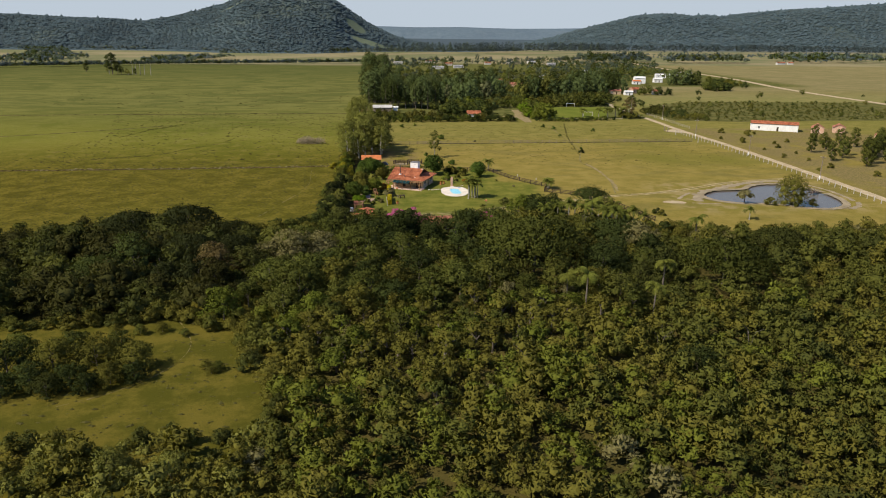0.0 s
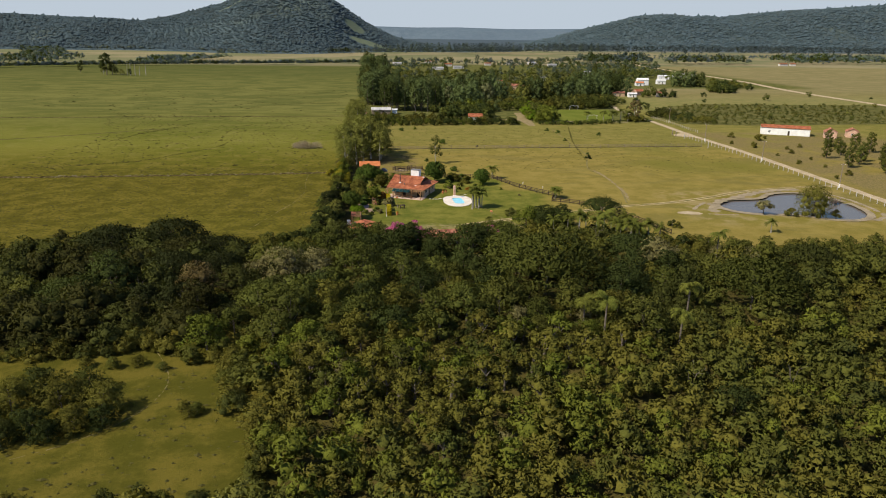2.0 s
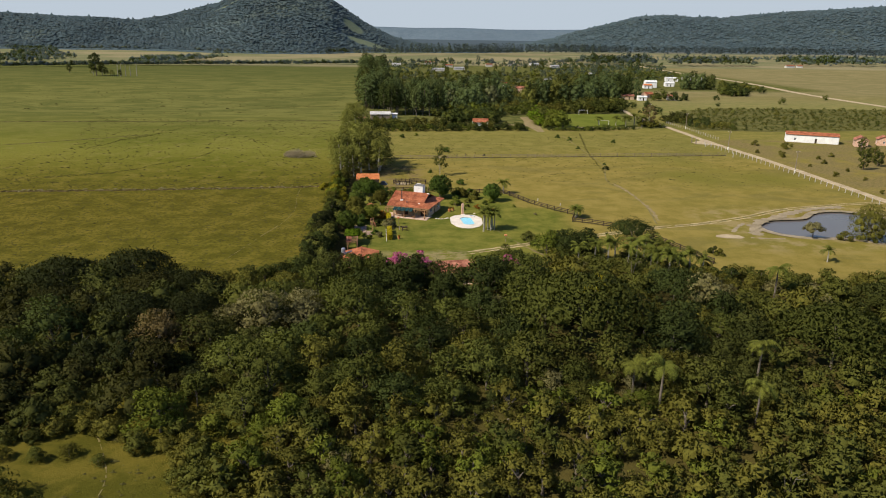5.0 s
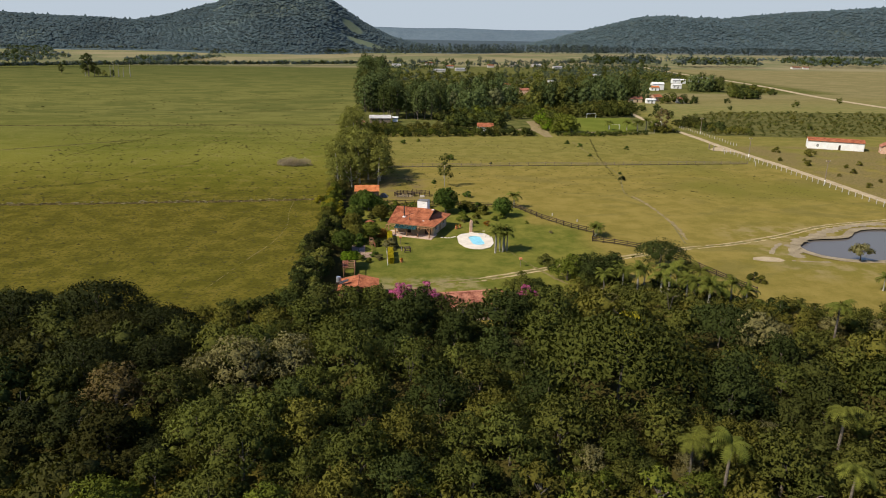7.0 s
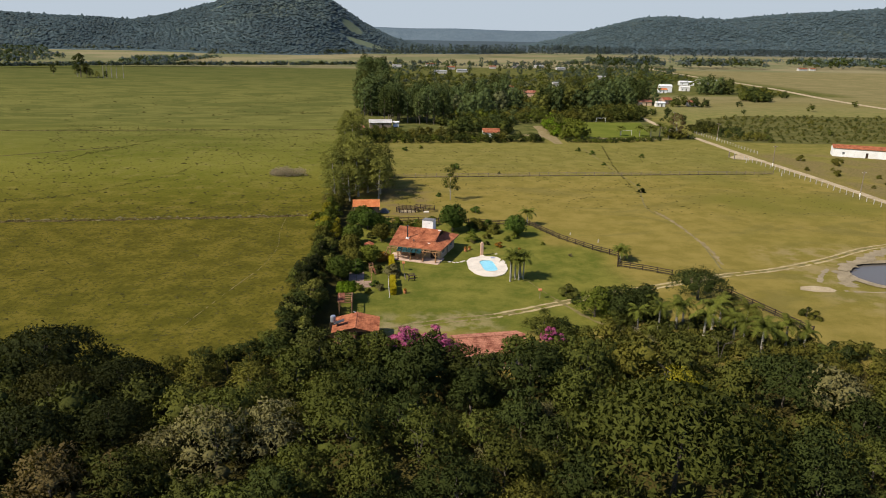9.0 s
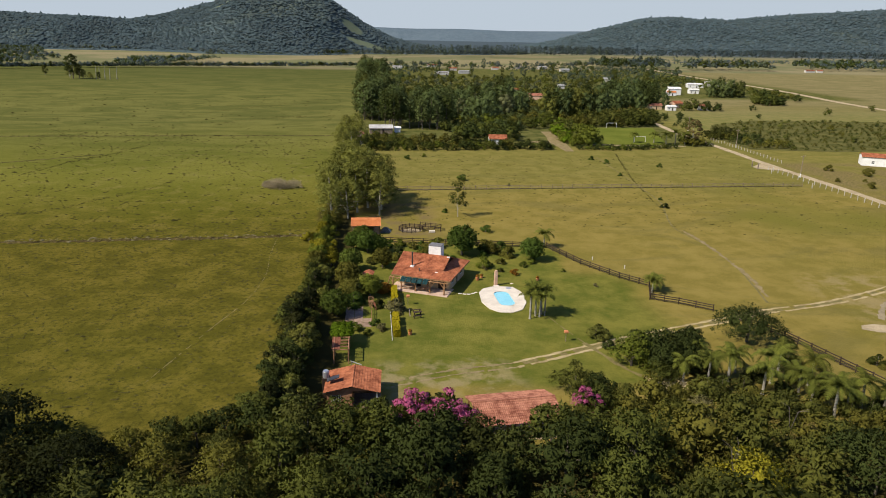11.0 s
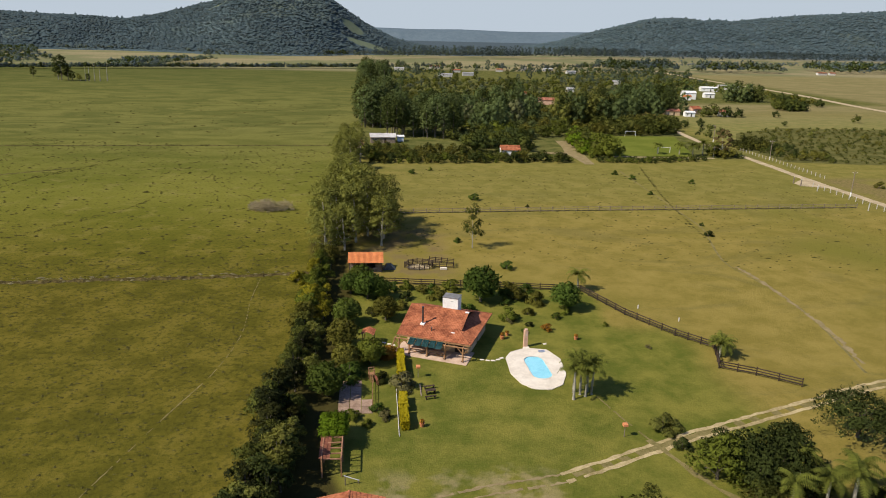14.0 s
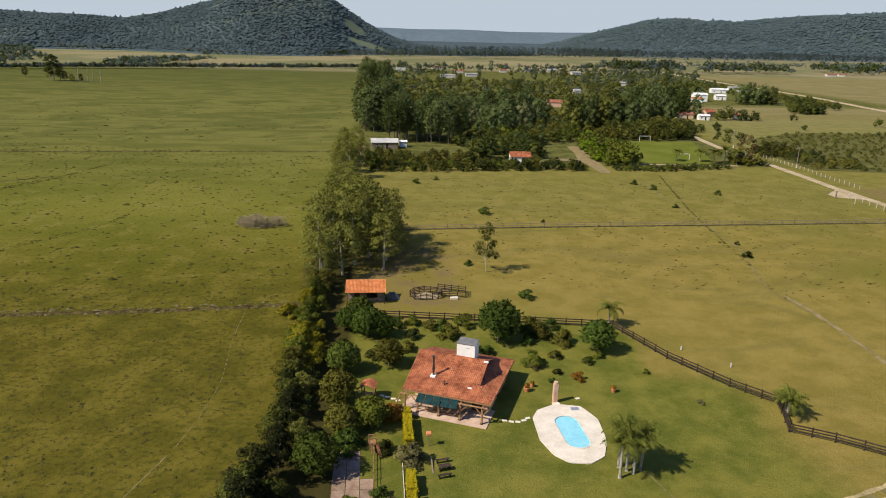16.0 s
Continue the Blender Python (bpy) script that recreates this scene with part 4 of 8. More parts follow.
        r = bmesh.ops.solidify(aw, geom=aw.faces[:], thickness=0.025)
        part("awning", aw, AWNING, h, "teal canvas awning blind")
    part("porch_floor", boxed(-0.2, 11.4, -1.25, 3.2, -0.05, 0.12, bevel=0.02), PATIO, h, "paved porch floor")
    # roof fittings
    fz = eave + rise * 2.7
    flue = part("flue", beamed((3.2, 2.7, fz - 0.1), (3.2, 2.7, 6.5), 0.26, seg=10), METAL, h, "tall sooty steel stove pipe")
    part("cap", beamed((3.2, 2.7, 6.5), (3.2, 2.7, 6.62), 0.42, seg=10), METAL, flue)
    part("collar", beamed((3.2, 2.7, 4.75), (3.2, 2.7, 4.9), 0.4, seg=10), METAL, flue)
    part("flashing", boxed(2.85, 3.55, 2.4, 3.05, fz - 0.12, fz + 0.22, bevel=0.03), WHITE, flue)
    vz = eave + rise * 1.6
    vent = part("roof_vent", beamed((5.0, 1.6, vz), (5.0, 1.6, vz + 0.75), 0.14, seg=8), METAL, h)
    part("cap", beamed((4.8, 1.6, vz + 0.55), (5.2, 1.6, vz + 0.55), 0.12, seg=8), METAL, vent)
    part("skylight", boxed(8.05, 8.6, 1.7, 1.95, eave + rise * 1.8 + 0.05, eave + rise * 1.8 + 0.12), WHITE, h, "white patch on the roof tiles")
    part("skylight", boxed(9.0, 9.6, 5.9, 6.15, ridge_z - 0.02, ridge_z + 0.14), WHITE, h)
    # water tank tower
    tank = part("tank_tower", boxed(5.05, 7.55, 6.7, 8.6, 2.7, 6.95, bevel=0.02), WHITE, h, "square white water tank tower")
    part("lid", boxed(4.98, 7.62, 6.63, 8.67, 6.95, 7.06, bevel=0.02), DIM_SHEET, tank)
    part("slot", boxed(6.35, 6.85, 6.68, 6.7, 6.4, 6.48), GREY_ROOF, tank)
    return h


farmhouse()


def gable_house(name, m, w, d, h, rise, roof_mat, wall_mat, label, holes=True, period=0.3, over=0.4, ridge_along_x=True, simple=False):
    """A small gabled building; w along x, d along y, ridge along x."""
    ob = root(name, m, label, "house")
    walls = bmesh.new()
    front = [(w * 0.15, w * 0.15 + min(1.0, w * 0.2), 0.9, 2.0), (w * 0.55, w * 0.55 + 0.9, 0, 2.05)] if holes else []
    back = [(w * 0.3, w * 0.3 + 1.0, 0.9, 2.0)] if holes else []
    wall_with_openings(walls, (0, 0), (w, 0), h, 0.18, front)
    wall_with_openings(walls, (0, d), (w, d), h, 0.18, back)
    for x in (0, w):
        wall_with_openings(walls, (x, 0.09), (x, d - 0.09), h, 0.18, [(d * 0.4, d * 0.4 + 0.9, 0.9, 2.0)] if holes else [])
        for xx in (x - 0.085, x + 0.085):
            walls.faces.new([walls.verts.new(p) for p in ((xx, 0, h), (xx, d, h), (xx, d / 2, h + rise * d / 2))])
    part("wall", walls, wall_mat, ob)
    if holes:
        s, e = front[0][:2]
        window(ob, Matrix.Translation((s, 0, 0.9)), e - s, 1.1, WHITE)
        window(ob, Matrix.Translation((back[0][0], d, 0.9)), 1.0, 1.1, WHITE)
        for x in (0, w):
            window(ob, Matrix.Translation((x, d * 0.4, 0.9)) @ Matrix.Rotation(radians(90), 4, "Z"), 0.9, 1.1, WHITE)
        s, e = front[1][:2]
        part("door", boxed(s + 0.02, e - 0.02, -0.03, 0.03, 0, 2.03, bevel=0.01), DARK_WOOD, ob)
    z = h - rise * over + 0.06
    sl = math.sqrt(1 + rise**2) * (d / 2 + over)
    p = dict(period=period, amp=0.07, row=0.42)
    if simple:
        p = dict(period=1.2, amp=0.05, row=4.0)
    roof = merge(tile_plane((-over, -over, z), (1, 0, 0), (0, 1, rise), w + 2 * over, sl, seed=3, **p),
                 tile_plane((w + over, d + over, z), (-1, 0, 0), (0, -1, rise), w + 2 * over, sl, seed=4, **p))
    r = part("roof", roof, roof_mat, ob)
    part("ridge_tiles", beamed((-over, d / 2, h + rise * d / 2 + 0.12), (w + over, d / 2, h + rise * d / 2 + 0.12), 0.24, 0.14, 6), roof_mat, r)
    eaves = bmesh.new()
    for a, b, c in ((-over, d / 2, 1), (d + over, d / 2, -1)):
        eaves.faces.new([eaves.verts.new(q) for q in ((-over + .02, a, z - 0.05), (w + over - .02, a, z - 0.05), (w + over - .02, b, h + rise * d / 2), (-over + .02, b, h + rise * d / 2))])
    part("eaves", eaves, WARM_WOOD, r)
    return ob


# caretaker's cottage: gable to the south, a room on the west side, an open porch on the east
def cottage():
    ob = root("cottage", pose(-6.0, 171.6, 0, 0, 0, -2), "small brown brick cottage with a red tile roof and a porch", "house")
    w, d, h, rise, over = 6.3, 5.2, 2.5, 0.24, 0.45
    ridge = h + rise * w / 2
    part("wall_front", wall_with_openings(bmesh.new(), (0, 0), (3.1, 0), h, 0.18, [(0.5, 1.7, 0.9, 2.0)]), BRICK, ob)
    for yy in (0.0, d):
        g = bmesh.new()
        f = g.faces.new([g.verts.new(q) for q in ((0, yy - 0.08, h), (w, yy - 0.08, h), (w / 2, yy - 0.08, ridge))])
        ex = bmesh.ops.extrude_face_region(g, geom=[f])
        bmesh.ops.translate(g, vec=(0, 0.16, 0), verts=[v for v in ex["geom"] if isinstance(v, bmesh.types.BMVert)])
        bmesh.ops.recalc_face_normals(g, faces=g.faces)
        part("gable", g, BRICK, ob)
    part("wall_west", wall_with_openings(bmesh.new(), (0, 0.09), (0, d - 0.09), h, 0.18, [(2.0, 3.0, 0.9, 2.0)]), BRICK, ob)
    part("wall_north", wall_with_openings(bmesh.new(), (0, d), (w, d), h, 0.18, []), BRICK, ob)
    part("wall_porch", wall_with_openings(bmesh.new(), (3.1, 0.09), (3.1, d - 0.09), h, 0.18, [(1.6, 2.5, 0, 2.05)]), BRICK, ob)
    part("door", boxed(3.06, 3.14, 1.72, 2.56, 0, 2.03), DARK_WOOD, ob)
    window(ob, Matrix.Translation((0.5, 0, 0.9)), 1.2, 1.1, WHITE, 3)
    window(ob, Matrix.Translation((0, 2.1, 0.9)) @ Matrix.Rotation(radians(90), 4, "Z"), 1.0, 1.1, WHITE)
    for y in (0.1, d - 0.3):
        part("porch_post", boxed(w - 0.12, w + 0.1, y - 0.1, y + 0.12, 0, h), WHITE, ob)
    part("porch_beam", boxed(3.2, w + 0.1, -0.09, 0.09, h - 0.2, h), DARK_WOOD, ob)
    part("porch_floor", boxed(3.2, w + 0.4, -0.5, d - 0.1, -0.03, 0.1, bevel=0.02), DRY_SOIL, ob)
    z = h - rise * over + 0.06
    sl = math.sqrt(1 + rise**2) * (w / 2 + over)
    r = part("roof", merge(tile_plane((-over, d + over, z), (0, -1, 0), (1, 0, rise), d + 2 * over, sl, seed=13), tile_plane((w + over, -over, z), (0, 1, 0), (-1, 0, rise), d + 2 * over, sl, seed=14)), TILE, ob)
    part("ridge_tiles", beamed((w / 2, -over, ridge + 0.12), (w / 2, d + over, ridge + 0.12), 0.24, 0.14, 6), TILE, r)
    e = bmesh.new()
    for a_, b_ in ((-over, w / 2), (w + over, w / 2)):
        e.faces.new([e.verts.new(q) for q in ((a_, -over + .02, z - 0.05), (a_, d + over - .02, z - 0.05), (b_, d + over - .02, ridge), (b_, -over + .02, ridge))])
    part("eaves", e, DARK_WOOD, r)


cottage()
can = root("water_tank", pose(-6.3, 174.6, 2.62), "grey round water tank with a lid beside the cottage roof", "water tank")
part("stand", boxed(-0.5, 0.5, -0.5, 0.5, -2.62, 0.35, bevel=0.03), DARK_WOOD, can)
part("drum", beamed((0, 0, 0.35), (0, 0, 1.15), 0.85, seg=16), ZINC, can, smooth=False)
part("lid", beamed((0, 0, 1.15), (0, 0, 1.28), 0.7, seg=16), ZINC, can)
part("solar_panel", boxed(0.35, 2.0, -1.6, -0.7, 0.32, 0.42, m=Matrix.Rotation(radians(-20), 4, "Y")), METAL, can, "black solar heater panel")
part("pipe", beamed((0.35, -0.5, 0.1), (0.9, -0.5, 0.1), 0.12, seg=8), METAL, can)
# open barbecue pavilion with an old mottled roof
def pavilion():
    ob = root("pavilion", pose(12.0, 161.9, 0, 0, 0, 6), "open pavilion with an old mottled red tile roof", "pavilion")
    w, d, z, rise = 10.6, 7.4, 2.5, 0.32
    sl = math.sqrt(1 + rise**2) * d / 2
    r = part("roof", merge(tile_plane((0, 0, z), (1, 0, 0), (0, 1, rise), w, sl, seed=6), tile_plane((w, d, z), (-1, 0, 0), (0, -1, rise), w, sl, seed=7)), OLD_TILE, ob)
    part("ridge_tiles", beamed((0, d / 2, z + rise * d / 2 + 0.07), (w, d / 2, z + rise * d / 2 + 0.07), 0.24, 0.14, 6), OLD_TILE, r)
    for x in (0.5, 3.7, 6.9, 10.1):
        for y in (0.5, d - 0.5):
            part("post", boxed(x - 0.1, x + 0.1, y - 0.1, y + 0.1, 0, z + 0.12), WARM_WOOD, ob)
    for y in (0.5, d - 0.5):
        part("beam", boxed(0.1, w - 0.1, y - 0.08, y + 0.08, z - 0.08, z + 0.1), WARM_WOOD, ob)
    part("floor_slab", boxed(0.2, w - 0.2, 0.2, d - 0.2, -0.05, 0.08), PATIO, ob)


pavilion()


def shed():
    ob = root("shed", pose(-5.0, 250.6, 0), "timber shed with a bright orange tile roof", "shed")
    w, d = 6.5, 3.4
    part("wall", wall_with_openings(bmesh.new(), (0, 0.9), (w, 0.9), 2.25, 0.12, [(1.2, 2.2, 0, 1.95), (3.4, 5.2, 0.8, 1.9)]), OLD_WOOD, ob)
    part("wall", wall_with_openings(bmesh.new(), (0, 0.97), (0, d), 2.6, 0.12, []), OLD_WOOD, ob)
    part("wall", wall_with_openings(bmesh.new(), (w, 0.97), (w, d), 2.6, 0.12, []), OLD_WOOD, ob)
    part("wall", wall_with_openings(bmesh.new(), (0.06, d), (w - 0.06, d), 2.9, 0.12, []), OLD_WOOD, ob)
    part("roof", tile_plane((-0.3, -0.2, 2.15), (1, 0, 0), (0, 1, 0.27), w + 0.6, 4.1, seed=8), NEW_TILE, ob, "bright orange clay tiles")
    part("door", boxed(1.22, 2.18, 0.86, 0.94, 0, 1.93), DARK_WOOD, ob)
    for x in (0.0, 3.2, w):
        part("post", boxed(x - 0.07, x + 0.07, 0.0, 0.14, 0, 2.25), DARK_WOOD, ob)


shed()
lean = root("canvas_cover", pose(2.9, 253.3, 0), "low grey sheet shelter beside the shed", "shelter")
lc = bmesh.new()
box(lc, -1.2, 1.4, -1.0, 1.0, 0, 0.9)
for v in lc.verts:
    if v.co.z > 0.5:
        v.co.x *= 0.35
        v.co.y *= 0.8
part("cover", lc, METAL, lean)

# ---- pool ----
def pool():
    ob = root("swimming_pool", pose(0, 0, 0), "small blue swimming pool in a pale stone deck", "pool")
    deck = [(19.3, 206.7), (19.5, 211.6), (20.5, 213.4), (23.2, 214.8), (26.4, 214.0), (27.7, 210.8), (27.3, 206.0), (26.0, 202.9), (24.0, 201.6), (21.6, 202.0), (20.2, 203.6)]
    basin = []
    a, b, r = V3((23.5, 210.4)), V3((23.75, 206.0)), 1.45
    dirn = (b - a).normalized()
    side = V3((-dirn.y, dirn.x))
    for k in range(13):
        t = math.pi * k / 12
        basin.append(a + side * r * math.cos(t) - dirn * r * 0.9 * math.sin(t))
    for k in range(13):
        t = math.pi * k / 12
        basin.append(b - side * r * math.cos(t) + dirn * r * 0.9 * math.sin(t))
    bm = bmesh.new()
    n = 72
    def ring(poly, z):
        c = V3((23.6, 208.2))
        out = []
        for k in range(n):
            t = 2 * math.pi * k / n
            d = V3((math.cos(t), math.sin(t)))
            best = 0
            for i in range(len(poly)):
                p, q = V3(poly[i][:2]) - c, V3(poly[i - 1][:2]) - c
                e = q - p
                den = d.x * e.y - d.y * e.x
                if abs(den) > 1e-9:
                    s, u = (p.x * e.y - p.y * e.x) / den, (p.x * d.y - p.y * d.x) / den
                    if s > 0 and -1e-6 <= u <= 1 + 1e-6:
                        best = max(best, s)
            out.append(bm.verts.new((*(c + d * best), z)))
        return out
    def band(p, q):
        for k in range(n):
            bm.faces.new((p[k], p[(k + 1) % n], q[(k + 1) % n], q[k]))
    outer, inner = [(p[0], p[1]) for p in deck], [(p.x, p.y) for p in basin]
    band(ring(outer, -0.05), (o := ring(outer, 0.12)))
    band(o, (i_ := ring(inner, 0.12)))
    bmesh.ops.recalc_face_normals(bm, faces=bm.faces)
    part("deck", bm, STONE, ob, "pale stone deck with clipped corners")
    bm = bmesh.new()
    top = ring(inner, 0.125)
    low = ring(inner, 0.035)
    band(top, low)
    bm.faces.new(low)
    bmesh.ops.recalc_face_normals(bm, faces=bm.faces)
    part("liner", bm, POOL_LINER, ob, "light blue basin")
    bm = bmesh.new()
    bm.faces.new(ring(inner, 0.075))
    bmesh.ops.recalc_face_normals(bm, faces=bm.faces)
    w = part("water", bm, POOL_WATER, ob)
    w.visible_shadow = False
    bm = bmesh.new()
    lip, lip2 = ring(inner, 0.16), ring([(23.6 + (x - 23.6) * 1.09, 208.2 + (y - 208.2) * 1.06) for x, y in inner], 0.16)
    band(lip, lip2)
    part("coping", bm, STONE, ob, "pale stone pool rim")
    part("cover_hatch", boxed(24.9, 25.9, 213.0, 213.7, 0.12, 0.2, bevel=0.02), ZINC, ob)


pool()
sh = root("shower_wall", pose(23.3, 215.4, 0, 0, 0, 5), "tall rose brick shower column beside the pool", "shower")
col = boxed(-0.32, 0.32, -0.25, 0.25, 0, 2.75, bevel=0.04)
part("column", col, PINKISH, sh)
part("crown_cap", beamed((0, 0, 2.75), (0, 0, 3.0), 0.55, seg=10), PINKISH, sh)
part("shower_head", beamed((0, -0.25, 2.2), (0, -0.5, 2.1), 0.06, seg=6), ZINC, sh)
part("step", boxed(-0.5, 0.5, -0.75, -0.27, 0, 0.14, bevel=0.02), STONE, sh)

# ---- fences ----


def rail_fence(points, gap, height, rails, post_w, rail_w, material, label, rail_mat=None, group="", name="fence", cap=None):
    """A post-and-rail fence along a line of corners."""
    ob = root(name, at(points[0][0], points[0][1]), label, "fence", group)
    o = V3((*points[0], 0))
    inv = Matrix.Translation(-o)
    pm = bpy.data.meshes.new("post")
    b = boxed(-post_w / 2, post_w / 2, -post_w / 2, post_w / 2, -0.1, height + 0.12, bevel=post_w * 0.12)
    b.to_mesh(pm)
    b.free()
    pm.materials.append(material)
    done = set()
    for p, q in zip(points, points[1:]):
        p, q = V3((*p, 0)), V3((*q, 0))
        n = max(1, round((q - p).length / gap))
        step = (q - p) / n
        rm = bpy.data.meshes.new("rail")
        b = boxed(0, step.length, -rail_w * 0.3, rail_w * 0.3, -rail_w / 2, rail_w / 2)
        b.to_mesh(rm)
        b.free()
        rm.materials.append(rail_mat or material)
        for k in range(n + 1):
            c = p + step * k - o
            key = (round(c.x, 2), round(c.y, 2))
            if key not in done:
                done.add(key)
                x = under(new("post", pm), ob)
                x.matrix_basis = Matrix.Translation(c) @ Matrix.Rotation(math.atan2(step.y, step.x), 4, "Z") @ Matrix.Rotation(random.uniform(-0.03, 0.03), 4, "X")
            if k < n:
                for z in rails:
                    x = under(new("rail", rm), ob)
                    x.matrix_basis = Matrix.Translation(c + V3((0, 0, z))) @ Matrix.Rotation(math.atan2(step.y, step.x), 4, "Z") @ Matrix.Rotation(random.uniform(-0.012, 0.012), 4, "Y")
    return ob


rail_fence([(-3.5, 245.2), (1.4, 244.5), (23.9, 241.2), (39.0, 238.8)], 2.5, 1.25, (0.35, 0.75, 1.15), 0.16, 0.15, DARK_WOOD, "dark tarred post-and-rail garden fence", group="garden fences")
rail_fence([(39.0, 238.8), (43.5, 227.1), (48.8, 218.2), (53.0, 213.2), (50.6, 206.7)], 2.4, 1.25, (0.35, 0.75, 1.15), 0.16, 0.15, DARK_WOOD, "dark tarred post-and-rail garden fence", group="garden fences")
rail_fence([(50.6, 206.7), (55.0, 204.2), (59.8, 200.6)], 2.4, 1.25, (0.35, 0.75, 1.15), 0.16, 0.15, DARK_WOOD, "dark tarred post-and-rail garden fence", group="garden fences")
rail_fence([(61.5, 197.3), (66.3, 189.1), (68.5, 181.9), (71.5, 172)], 2.4, 1.25, (0.35, 0.75, 1.15), 0.16, 0.15, DARK_WOOD, "dark tarred post-and-rail fence beyond the track", group="garden fences")
rail_fence([(3.5, 297.8), (56, 300.4), (85, 301.2), (141, 303.2)], 3.4, 1.3, (0.3, 0.75, 1.2), 0.14, 0.09, OLD_WOOD, "grey weathered wooden paddock fence")
bank("fence_line_grass", [(3.5, 298.2), (56, 300.8), (85, 301.6), (141, 303.6)], 1.1, 0.32, 6, ROUGH_GRASS, "rough unmown grass under the paddock fence")
rail_fence([(144.6, 120), (145.2, 190), (146.2, 240), (146.6, 290), (145.8, 332)], 3.1, 1.35, (0.5, 1.0), 0.15, 0.03, DULL_WHITE, "row of white concrete fence posts along the road", rail_mat=OLD_WOOD)
rail_fence([(158.5, 345), (159.5, 380), (159, 405)], 2.6, 1.2, (0.5, 1.0), 0.13, 0.03, DULL_WHITE, "row of white fence posts beyond the road", rail_mat=OLD_WOOD)
rail_fence([(7.0, 252.4), (9.1, 252.0), (11.2, 252.5), (12.0, 253.9), (11.2, 255.4), (8.9, 256.0), (7.0, 255.2), (6.2, 253.8), (7.0, 252.4)], 1.2, 1.2, (0.3, 0.6, 0.9, 1.15), 0.14, 0.11, DARK_WOOD, "round dark timber cattle pen", name="cattle_pen")
rail_fence([(12.0, 253.6), (16.2, 253.0), (16.6, 255.6), (11.6, 257.4)], 1.3, 1.15, (0.35, 0.7, 1.05), 0.14, 0.11, DARK_WOOD, "dark timber side pen of the corral", name="cattle_pen")
ground_strip("pen_floor", sheet([(7.2, 252.6), (9.1, 252.3), (11.0, 252.7), (11.8, 253.9), (11.0, 255.2), (8.9, 255.8), (7.2, 255.0), (6.4, 253.8)], 0.04), SAND, "bare sandy floor of the cattle pen")
tagged(part("feed_trough", boxed(13.4, 14.8, 252.0, 252.6, 0, 0.45, bevel=0.05), STONE), "pale stone trough outside the pen", "trough")

# road gate, poles
for y in (333.4, 337.6):
    g = root("gate_pillar", at(142.4, y), "weathered timber gate pillar at the farm entrance", "pillar", "gate pillars")
    part("shaft", boxed(-0.16, 0.16, -0.16, 0.16, -0.05, 2.2, bevel=0.03), OLD_WOOD, g)
    part("cap", boxed(-0.2, 0.2, -0.2, 0.2, 2.2, 2.3, bevel=0.03), DULL_WHITE, g)
ground_strip("gate_apron", sheet([(142.5, 333.6), (150, 330), (150.5, 345), (146, 341), (142.5, 337.4)], 0.06), SAND, "sandy apron at the farm gate")


def pole(x, y, h=8.0):
    p = root("utility_pole", at(x, y), "weathered utility pole with a white painted foot", "pole", "utility poles")
    part("shaft", tube(bmesh.new(), [(0, 0, -0.2), (0, 0, h)], [0.16, 0.1], 8), OLD_WOOD, p)
    part("painted_foot", beamed((0, 0, 0), (0, 0, 1.3), 0.4, seg=10), WHITE, p)
    part("crossarm", beamed((-0.8, 0, h - 0.5), (0.8, 0, h - 0.5), 0.12), OLD_WOOD, p)
    for i in (-0.7, 0.0, 0.7):
        part("insulator", beamed((i, 0, h - 0.44), (i, 0, h - 0.25), 0.1, seg=6), WHITE, p)


for x, y in ((148.6, 268.0), (148.2, 220.8), (149.4, 318.0), (159.9, 383.0), (159.0, 430.0)):
    pole(x, y)
for x, y in ((142.3, 300), (142.8, 325)):
    b = root("marker_post", at(x, y), "tall white marker post in the paddock edge", "post")
    part("shaft", boxed(-0.08, 0.08, -0.08, 0.08, -0.05, 1.9, bevel=0.02), DULL_WHITE, b)

# ---- palms ----


def palm_mesh(seed, fronds, length, droop, leaflets=15):
    rng = np.random.default_rng(seed)
    vs, ts = [], []
    for i in range(fronds):
        a = i * 2.4 + rng.uniform(-0.3, 0.3)
        lift = rng.uniform(0.05, 1.35)
        el = length * rng.uniform(0.8, 1.1)
        d = np.array([math.cos(a), math.sin(a), 0])
        side = np.array([-math.sin(a), math.cos(a), 0])
        p, slope = np.zeros(3), lift
        prev = None
        for k in range(leaflets + 1):
            u = k / leaflets
            w = el * 0.22 * math.sin(math.pi * min(1, 0.12 + u * 0.88)) ** 0.7
            s = el / leaflets
            if prev is not None:
                b = len(vs)
                tip = p + d * s * 0.4
                vs += [prev, prev + (p - prev) * 0.95, (prev + p) / 2 + side * w + d * w * 0.45 - np.array([0, 0, w * 0.45]), (prev + p) / 2 - side * w + d * w * 0.45 - np.array([0, 0, w * 0.45])]
                ts += [(b, b + 1, b + 2), (b, b + 3, b + 1)]
            prev = p
            p = p + (d * math.cos(slope) + np.array([0, 0, 1]) * math.sin(slope)) * s
            slope -= droop / leaflets * (1 + u)
    return np.array(vs), np.array(ts)


